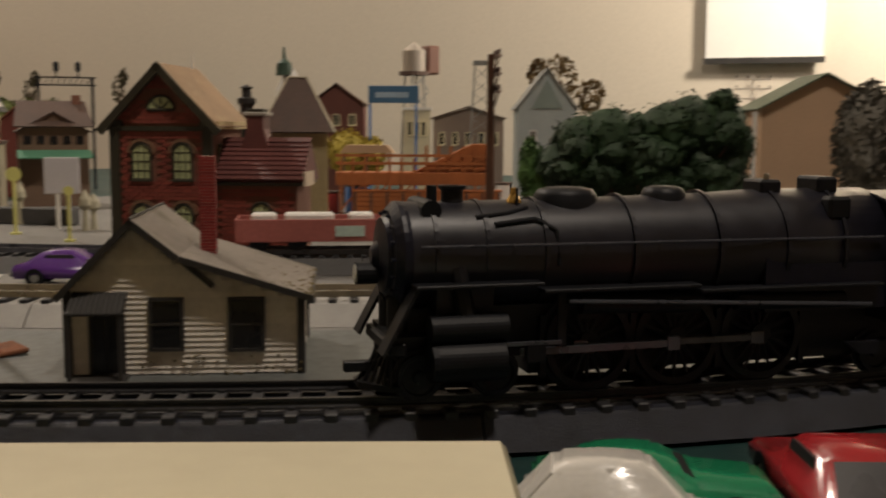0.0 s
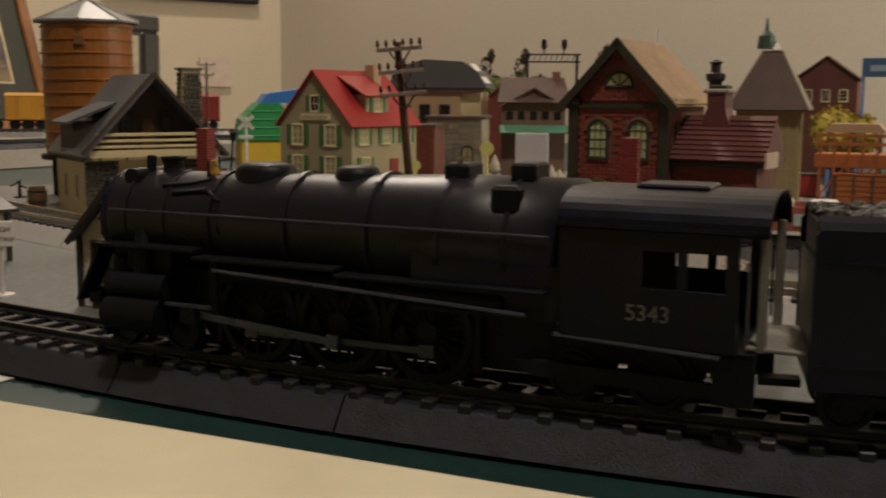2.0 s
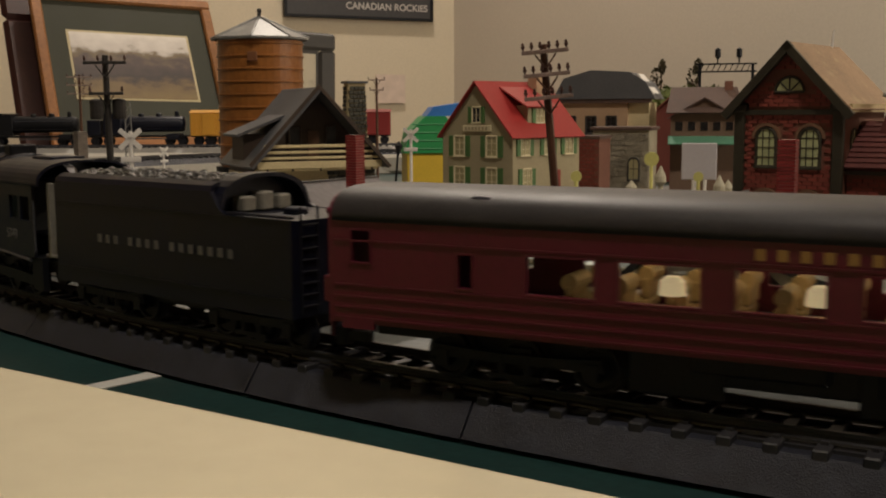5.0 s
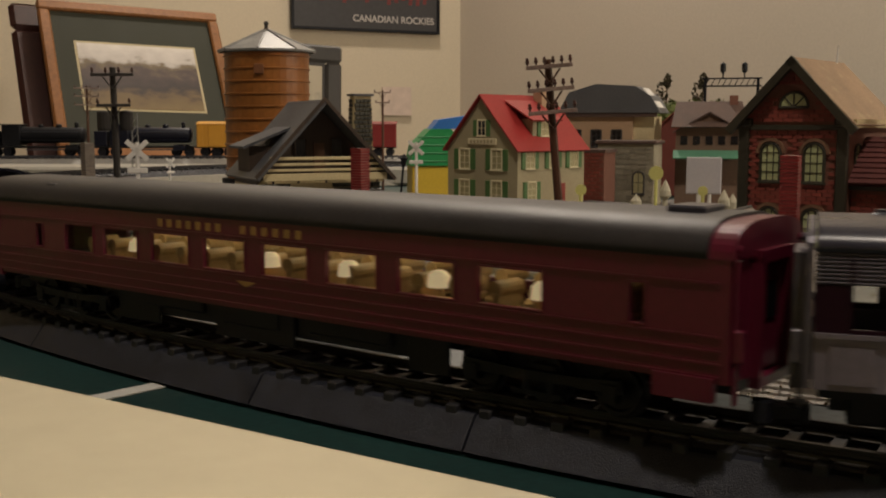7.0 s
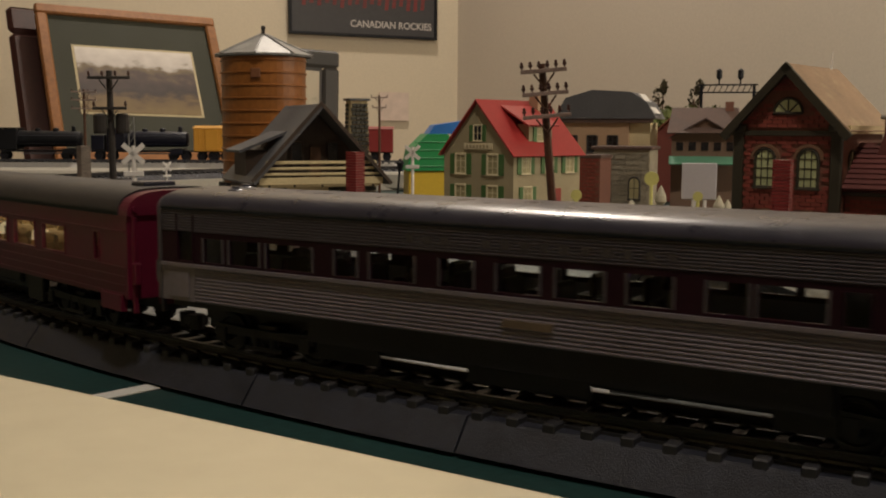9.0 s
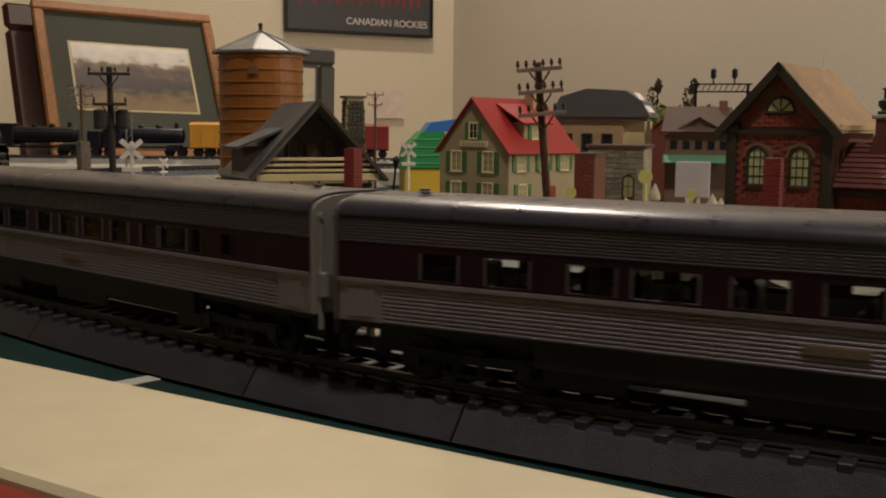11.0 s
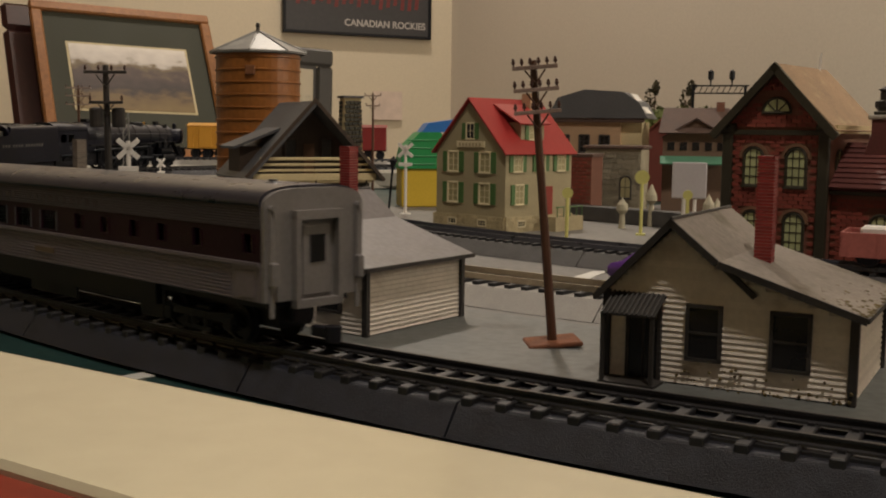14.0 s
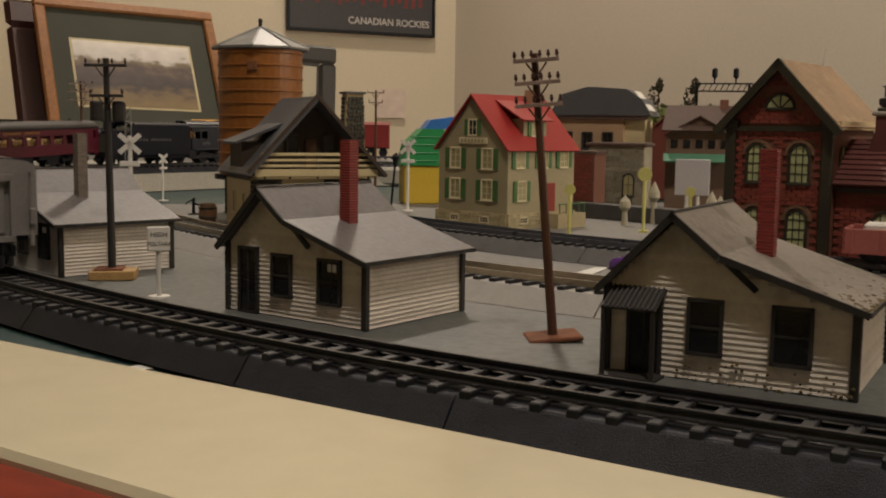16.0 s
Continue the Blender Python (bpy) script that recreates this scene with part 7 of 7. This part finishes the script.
for k in range(5):
    part("plank", B(-0.056, 0.058, -0.0006 - 0.0002 * (k % 2), 0.0004, 0.0004 + k * 0.0038, 0.0036 + k * 0.0038), ORANGE, dock)
for k in range(10):
    x = -0.055 + k * 0.0124
    part("post", B(x - 0.0009, x + 0.0009, -0.0018, -0.0006, 0, 0.0190, bevel=0.0002), BROWNROOF, dock)
gz = thing("shelter", pose(0.455, 0.800, 0.001, 0, 0, -35), "brown open platform shelter", "model shelter")
part("roof", prism(bmesh.new(), [(-0.024, 0.046), (0.024, 0.046), (0.018, 0.053), (-0.018, 0.053)], -0.012, 0.012), TAN, gz)
for x in (-0.020, 0.0, 0.020):
    part("post", B(x - 0.001, x + 0.001, -0.010, -0.008, 0, 0.046), BROWNROOF, gz)
part("bench", B(-0.018, 0.018, 0.0, 0.008, 0.0, 0.012), WHITEPL, gz)
for k, (x, y, c) in enumerate(((0.385, 0.745, "red_crate"), (0.405, 0.735, "blue_crate"), (0.365, 0.755, "white_crate"), (0.50, 0.74, "red_crate"), (0.53, 0.70, "white_crate"), (0.34, 0.70, "white_crate"))):
    cr = thing("crate", pose(x, y, 0.001, 0, 0, -35 + 20 * k), "small painted freight crate", "crate", "yard crates")
    part("box", B(-0.008, 0.008, -0.006, 0.006, 0, 0.016 + 0.005 * (k % 3), bevel=0.0006), {"r": REDROOF, "b": BLUEPL, "w": WHITEPL}[c[0]], cr)
    part("lid", B(-0.0085, 0.0085, -0.0065, 0.0065, 0.0162 + 0.005 * (k % 3), 0.0175 + 0.005 * (k % 3)), BROWNROOF, cr)

# the white stripe on the street, and small things behind the chalet
tagged(part("painted_line", prism(bmesh.new(), [(0.0580, 0.4829), (0.0679, 0.4840), (0.0804, 0.5117), (0.0732, 0.5109)], 0.0011, 0.0014, "z"), WHITE_LINE), "white painted stripe on the grey street", "road marking", kind="structure")
barrel = thing("barrel", pose(-0.1609, 0.7264, 0.001), "small brown wooden barrel beside the chalet", "barrel")
part("staves", lathe(bmesh.new(), [(0, 0), (0.0052, 0), (0.0062, 0.005), (0.0062, 0.008), (0.0052, 0.013), (0.0046, 0.0125), (0, 0.0125)], None, 16), mat("barrel_brown", (0.13, 0.065, 0.03), 0.6, vary=0.3, scale=300), barrel)
for z in (0.0030, 0.0095):
    part("hoop", lathe(bmesh.new(), [(0.0058, z), (0.0065, z + 0.0002), (0.0065, z + 0.0010), (0.0058, z + 0.0012)], None, 16), DARK, barrel)
pump = thing("hand_pump", pose(-0.1856, 0.7905, 0.001, 0, 0, 20), "small black iron hand pump", "pump")
part("post", T((0, 0, 0), (0, 0, 0.012), 0.0013, 0.0010, seg=8), BLACK, pump)
part("spout", T((0, 0, 0.0085), (0.0050, 0, 0.0065), 0.0007, seg=6), BLACK, pump)
part("pump_handle", T((0.001, 0, 0.0122), (-0.0060, 0, 0.0080), 0.0006, seg=6), BLACK, pump)
part("foot", B(-0.004, 0.004, -0.003, 0.003, 0, 0.0010, bevel=0.0003), BLACK, pump)

# platform edge between the inner track and the houses
tagged(part("pavement", B(0.0, 0.1172, 0.0, 0.012, 0.0011, 0.0125, pose(0.098, 0.826, 0, 0, 0, -47), bevel=0.0006), DARKBED), "low dark platform wall behind the inner track", "platform", kind="structure")

# the pink gondola on the inner track
p, h = on_track(0.088, 0, RAIL_Z, 0.767)
gd = thing("gondola_car", pose(p.x, p.y, p.z, 0, 0, math.degrees(h)), "faded red open gondola with white load on the inner track", "freight car")
PINK = mat("faded_red_paint", (0.34, 0.10, 0.085), 0.55, vary=0.15, scale=120)
for y in (-0.0145, 0.0135):
    sd1 = part("side", B(-0.075, 0.075, y, y + 0.001, 0.0045, 0.0152, bevel=0.0002), PINK, gd)
    for k in range(13):
        part("rib", B(-0.072 + k * 0.012, -0.0705 + k * 0.012, y - 0.0006, y + 0.0016, 0.0045, 0.0150), PINK, sd1)
for x in (-0.075, 0.074):
    part("end", B(x, x + 0.001, -0.0145, 0.0145, 0.0045, 0.0152), PINK, gd)
part("floor", B(-0.074, 0.074, -0.0135, 0.0135, 0.0045, 0.0058), PINK, gd)
for x, l in ((-0.062, 0.006), (-0.040, 0.012), (-0.015, 0.006), (0.030, 0.010)):
    part("load", B(x - l, x + l, -0.006, 0.007, 0.0058, 0.0172, bevel=0.001), WHITEPL, gd, "white load")
part("sign_panel", B(-0.028, -0.014, -0.0152, -0.0145, 0.0070, 0.0120), mat("pale_green_panel", (0.4, 0.5, 0.45), 0.6), gd)
for x in (-0.055, 0.055):
    for dx in (-0.009, 0.009):
        for y in (-0.0083, 0.0083):
            wheel(gd, x + dx, y, 0.0045)


def auto(m, paint, label, L=0.050, wd=0.0195, hh=0.0160, pane=(0.03, 0.028, 0.03)):
    """A small model car: forward +x."""
    th = thing("model_car", m, label, "toy car", "model cars")
    prof = [(-L / 2, 0.0035), (L / 2, 0.0035), (L / 2, 0.0075), (L * 0.44, 0.0090), (L * 0.16, 0.0100), (L * 0.02, hh - 0.0004), (-L * 0.10, hh), (-L * 0.25, hh - 0.0006), (-L * 0.38, 0.0102), (-L * 0.49, 0.0092)]
    bm = bmesh.new()
    prism(bm, prof, -wd / 2, wd / 2)
    for v in bm.verts:
        if v.co.z > 0.0103:
            v.co.y *= 0.80
    bmesh.ops.bevel(bm, geom=list(bm.edges), offset=0.0009, segments=2, affect="EDGES")
    part("body", bm, paint, th, smooth=True)
    gl = mat("car_glass" if pane[0] < 0.1 else "milky_glass", pane, 0.3, vary=0.1, bump=0.0, spec=0.3)
    part("rear_window", sheet(bmesh.new(), [(-L * 0.27, -wd * 0.34, hh - 0.0012), (-L * 0.375, -wd * 0.38, 0.0108), (-L * 0.375, wd * 0.38, 0.0108), (-L * 0.27, wd * 0.34, hh - 0.0012)], -0.0006), gl, th)
    part("windscreen", sheet(bmesh.new(), [(L * 0.03, wd * 0.34, hh - 0.0010), (L * 0.145, wd * 0.38, 0.0106), (L * 0.145, -wd * 0.38, 0.0106), (L * 0.03, -wd * 0.34, hh - 0.0010)], -0.0006), gl, th)
    for y in (-1, 1):
        if pane[0] < 0.1:
            part("side_window", prism(bmesh.new(), [(-L * 0.24, 0.0106), (L * 0.10, 0.0106), (L * 0.02, hh - 0.0016), (-L * 0.20, hh - 0.0016)], y * wd * 0.43 - 0.0004, y * wd * 0.43 + 0.0004), gl, th)
        for x in (-L * 0.30, L * 0.30):
            w = part("tyre", lathe(bmesh.new(), [(0.0020, -0.0012), (0.0040, -0.0012), (0.0042, 0), (0.0040, 0.0012), (0.0020, 0.0012)], pose(x, y * (wd / 2 - 0.0008), 0.0040, 90), 18), BLACK, th)
            part("hub_cap", lathe(bmesh.new(), [(0, -0.0010), (0.0021, -0.0008), (0.0021, 0.0008), (0, 0.0010)], pose(x, y * (wd / 2 - 0.0008), 0.0040, 90), 14), TINROOF, w)
    for x in (-L / 2 - 0.0004, L / 2 + 0.0004):
        part("bumper", B(x - 0.0006, x + 0.0006, -wd * 0.46, wd * 0.46, 0.0045, 0.0060, bevel=0.0003), TINROOF, th, "silver bumper")
    return th


auto(pose(0.0995, 0.4640, 0.0012, 0, 0, -32), mat("purple_car_paint", (0.10, 0.03, 0.22), 0.25, vary=0.1, coat=0.5), "shiny purple model car on the street", hh=0.0155)
auto(pose(0.1300, 0.1010, 0.0, 0, 0, 54), mat("red_car_paint", (0.36, 0.02, 0.025), 0.25, vary=0.1, coat=0.5), "shiny dark red model car on the green table", L=0.052, wd=0.0205, hh=0.0168)
auto(pose(0.1010, 0.1205, 0.0, 0, 0, -38), mat("green_car_paint", (0.015, 0.22, 0.10), 0.25, vary=0.1, coat=0.5), "shiny green model car on the green table", L=0.044, wd=0.017, hh=0.0138)
auto(pose(0.0840, 0.1070, 0.0, 0, 0, -42), mat("white_car_paint", (0.66, 0.64, 0.60), 0.25, vary=0.05, coat=0.5), "white model car beside the cream board", L=0.054, wd=0.016, hh=0.0185, pane=(0.60, 0.585, 0.555))

# ---- pictures ----
PAPER = mat("white_paper", (0.78, 0.76, 0.72), 0.7, vary=0.03)
FRAMEWOOD = mat("honey_oak_frame", (0.25, 0.105, 0.032), 0.4, vary=0.25, scale=40, bump=0.15)
REDWOOD = mat("red_brown_frame", (0.036, 0.009, 0.006), 0.4, vary=0.25, scale=40)
MATGREEN = mat("green_picture_mount", (0.036, 0.038, 0.024), 0.8, vary=0.06, scale=60)


def picture(name, m, W, H, border, frame_mat, mount_mat, label, image=None, depth=0.012):
    th = thing(name, m, label, "picture")
    for q in ((0, W, 0, border), (0, W, H - border, H), (0, border, border, H - border), (W - border, W, border, H - border)):
        part("frame_bar", B(q[0], q[1], -depth, 0, q[2], q[3], bevel=border * 0.15), frame_mat, th)
    part("mount", B(border, W - border, -depth * 0.5, -depth * 0.3, border, H - border), mount_mat, th)
    return th


def scenery(name, rows_):
    """A painted landscape: colour bands along the height, broken by noise."""
    m = bpy.data.materials.new(name)
    m.use_nodes = True
    n, l = m.node_tree.nodes, m.node_tree.links
    tc = n.new("ShaderNodeTexCoord")
    sep = n.new("ShaderNodeSeparateXYZ")
    l.new(tc.outputs["Generated"], sep.inputs[0])
    no = n.new("ShaderNodeTexNoise")
    no.inputs["Scale"].default_value, no.inputs["Detail"].default_value = 7.0, 6
    l.new(tc.outputs["Generated"], no.inputs["Vector"])
    ma = n.new("ShaderNodeMath")
    ma.operation = "MULTIPLY_ADD"
    l.new(no.outputs["Fac"], ma.inputs[0])
    ma.inputs[1].default_value = 0.55
    l.new(sep.outputs["Z"], ma.inputs[2])
    ra = n.new("ShaderNodeValToRGB")
    ra.color_ramp.elements.remove(ra.color_ramp.elements[0])
    for k, (pos, col) in enumerate(rows_):
        e = ra.color_ramp.elements[0] if k == 0 else ra.color_ramp.elements.new(pos)
        e.position, e.color = pos, (*col, 1)
    mr = n.new("ShaderNodeMapRange")
    mr.inputs["From Min"].default_value, mr.inputs["From Max"].default_value = 0.2, 1.35
    l.new(ma.outputs[0], mr.inputs["Value"])
    l.new(mr.outputs[0], ra.inputs["Fac"])
    l.new(ra.outputs["Color"], n["Principled BSDF"].inputs["Base Color"])
    n["Principled BSDF"].inputs["Roughness"].default_value = 0.5
    return m


ART = scenery("autumn_painting", [(0.0, (0.20, 0.14, 0.055)), (0.22, (0.15, 0.10, 0.045)), (0.36, (0.04, 0.028, 0.026)), (0.55, (0.07, 0.047, 0.040)), (0.66, (0.15, 0.11, 0.06)), (0.74, (0.50, 0.46, 0.42)), (1.0, (0.68, 0.64, 0.58))])
pf = picture("picture_frame", pose(-0.5400, 1.470, 0.0225, -29, 1.2, 33), 0.270, 0.256, 0.016, FRAMEWOOD, MATGREEN, "oak framed painting with green mount leaning at the back")
part("painting", B(0.048, 0.222, -0.0068, -0.0062, 0.080, 0.188), ART, pf, "pale autumn landscape painting")
part("slip", B(0.0445, 0.2255, -0.0063, -0.0060, 0.0765, 0.1915), mat("pale_slip", (0.45, 0.38, 0.22), 0.6), pf)
p2 = picture("picture_frame", pose(-0.5720, 1.4700, 0.0225, -8, 3.2, 33), 0.20, 0.262, 0.046, REDWOOD, MATGREEN, "red brown frame stacked behind the painting")
p2.matrix_world = pose(-0.5760, 1.4640, 0.0225, -29, 2.0, 34) @ pose(0, 0.016, 0)
p3 = picture("picture_frame", pose(-0.285, 1.600, 0.0225, -5, 3.0, 27), 0.125, 0.174, 0.026, mat("grey_brown_mount", (0.05, 0.046, 0.042), 0.6), mat("dark_back", (0.07, 0.065, 0.06), 0.7), "dark grey framed print behind the water tower")
part("print", B(0.031, 0.094, -0.0068, -0.0061, 0.031, 0.142), scenery("grey_print", [(0.0, (0.45, 0.38, 0.27)), (0.4, (0.22, 0.19, 0.16)), (0.6, (0.50, 0.44, 0.32)), (1.0, (0.55, 0.48, 0.35))]), p3)

a_, b_ = Vector((-2.6, 1.26, 0)), Vector((0.022, 2.60, 0))
wall_yaw = math.degrees(math.atan2(b_.y - a_.y, b_.x - a_.x))
po = thing("poster", pose(-0.357, 2.4045, 0.2825, 0, 0, wall_yaw), "dark framed poster with red script and white lettering", "poster")
part("sheet", B(0, 0.364, -0.010, -0.004, 0, 0.26, bevel=0.001), mat("charcoal_poster", (0.035, 0.033, 0.035), 0.5, vary=0.15, scale=20), po)
for q in ((0, 0.364, 0, 0.006), (0, 0.364, 0.254, 0.26), (0, 0.006, 0.006, 0.254), (0.358, 0.364, 0.006, 0.254)):
    part("frame_bar", B(q[0], q[1], -0.014, -0.0102, q[2], q[3]), BLACK, po)
word("CANADIAN ROCKIES", 0.0215, pose(0.248, -0.0106, 0.022, 90), mat("poster_white", (0.42, 0.39, 0.36), 0.6), po, bold=0.022)
POSTERRED = mat("poster_red", (0.15, 0.022, 0.020), 0.6, vary=0.3, scale=60)
r_ = random.Random(21)
for k in range(17):
    x, low, high = 0.030 + k * 0.0182, 0.062 + r_.uniform(0, 0.012), 0.108 + r_.uniform(0, 0.03)
    part("letter_bar", prism(bmesh.new(), [(x, low), (x + 0.009, low), (x + 0.0145, high), (x + 0.0055, high)], -0.0106, -0.0101), POSTERRED, po)

c_, d_ = Vector((0.022, 2.60, 0)), Vector((1.95, -0.30, 0))
east_yaw = math.degrees(math.atan2(d_.y - c_.y, d_.x - c_.x))
cal = thing("wall_calendar", pose(1.0975, 0.9760, 0.163, 0, 0, east_yaw), "white paper calendar hanging on the wall", "calendar")
part("sheet", B(0, 0.150, -0.006, -0.003, 0.0, 0.22), PAPER, cal)
part("binding", B(-0.002, 0.152, -0.009, -0.0061, -0.008, 0.0), DARK, cal, "dark bottom strip")
card = thing("note_card", pose(-0.150, 2.508, 0.185, 0, 0, wall_yaw), "pale note card on the wall", "card")
part("sheet", B(-0.012, 0.062, -0.004, -0.002, -0.092, -0.026), mat("pale_pink_card", (0.62, 0.50, 0.42), 0.7), card)

# ---- the train's run ----
SPEED = 0.0815
# centre of each vehicle along the train, and half the distance between its trucks
TRAIN = [(engine, 0.170, 0.030), (coal_tender, 0.3105, 0.031), (red_coach, 0.5035, 0.085), (silver_coach, 0.7505, 0.078), (last_coach, 0.9765, 0.078)]


LAG = [(0.0, 0.0), (12.5, 0.0), (13.5, 0.0028), (14.5, 0.0055), (15.0, 0.003), (15.5, -0.003), (16.0, -0.009), (20.0, -0.009)]


def run(t):
    """How far the train has gone at t seconds; it slows a little on the climb and picks up again."""
    for (ta, a), (tb, b) in zip(LAG, LAG[1:]):
        if t <= tb:
            return SPEED * t - (a + (b - a) * (t - ta) / (tb - ta))


def vehicle_pose(u, half, t):
    s = u - run(t)
    a, _ = on_track(s - half)
    b, _ = on_track(s + half)
    c, d = (a + b) / 2, a - b
    climb = math.degrees(math.atan2(d.z, math.hypot(d.x, d.y)))
    return pose(c.x, c.y, c.z, 0, -climb, math.degrees(math.atan2(d.y, d.x)))


def motions():
    times = [k * 0.5 for k in range(33)]
    for ob, u, half in TRAIN:
        walk(ob, [(t, vehicle_pose(u, half, t)) for t in times])
    steps = [k * 0.1 for k in range(161)]
    roll = lambda t: math.degrees(run(t) / 0.0113)
    for hub in drivers:
        x, y, z = hub.location
        walk(hub, [(t, pose(x, y, z, 0, roll(t), 0)) for t in steps])
    for rod, main in rods:
        rows, main_rows = [], []
        for t in steps:
            a = math.radians(roll(t))
            px, pz = 0.0034 * math.cos(a), 0.0113 - 0.0034 * math.sin(a)
            rows.append((t, pose(0.009 + px, 0, pz)))
            main_rows.append((t, pose(0.009 + px, 0, pz, 0, math.degrees(math.asin((pz - 0.0110) / 0.0385)), 0)))
        walk(rod, rows)
        walk(main, main_rows)


motions()
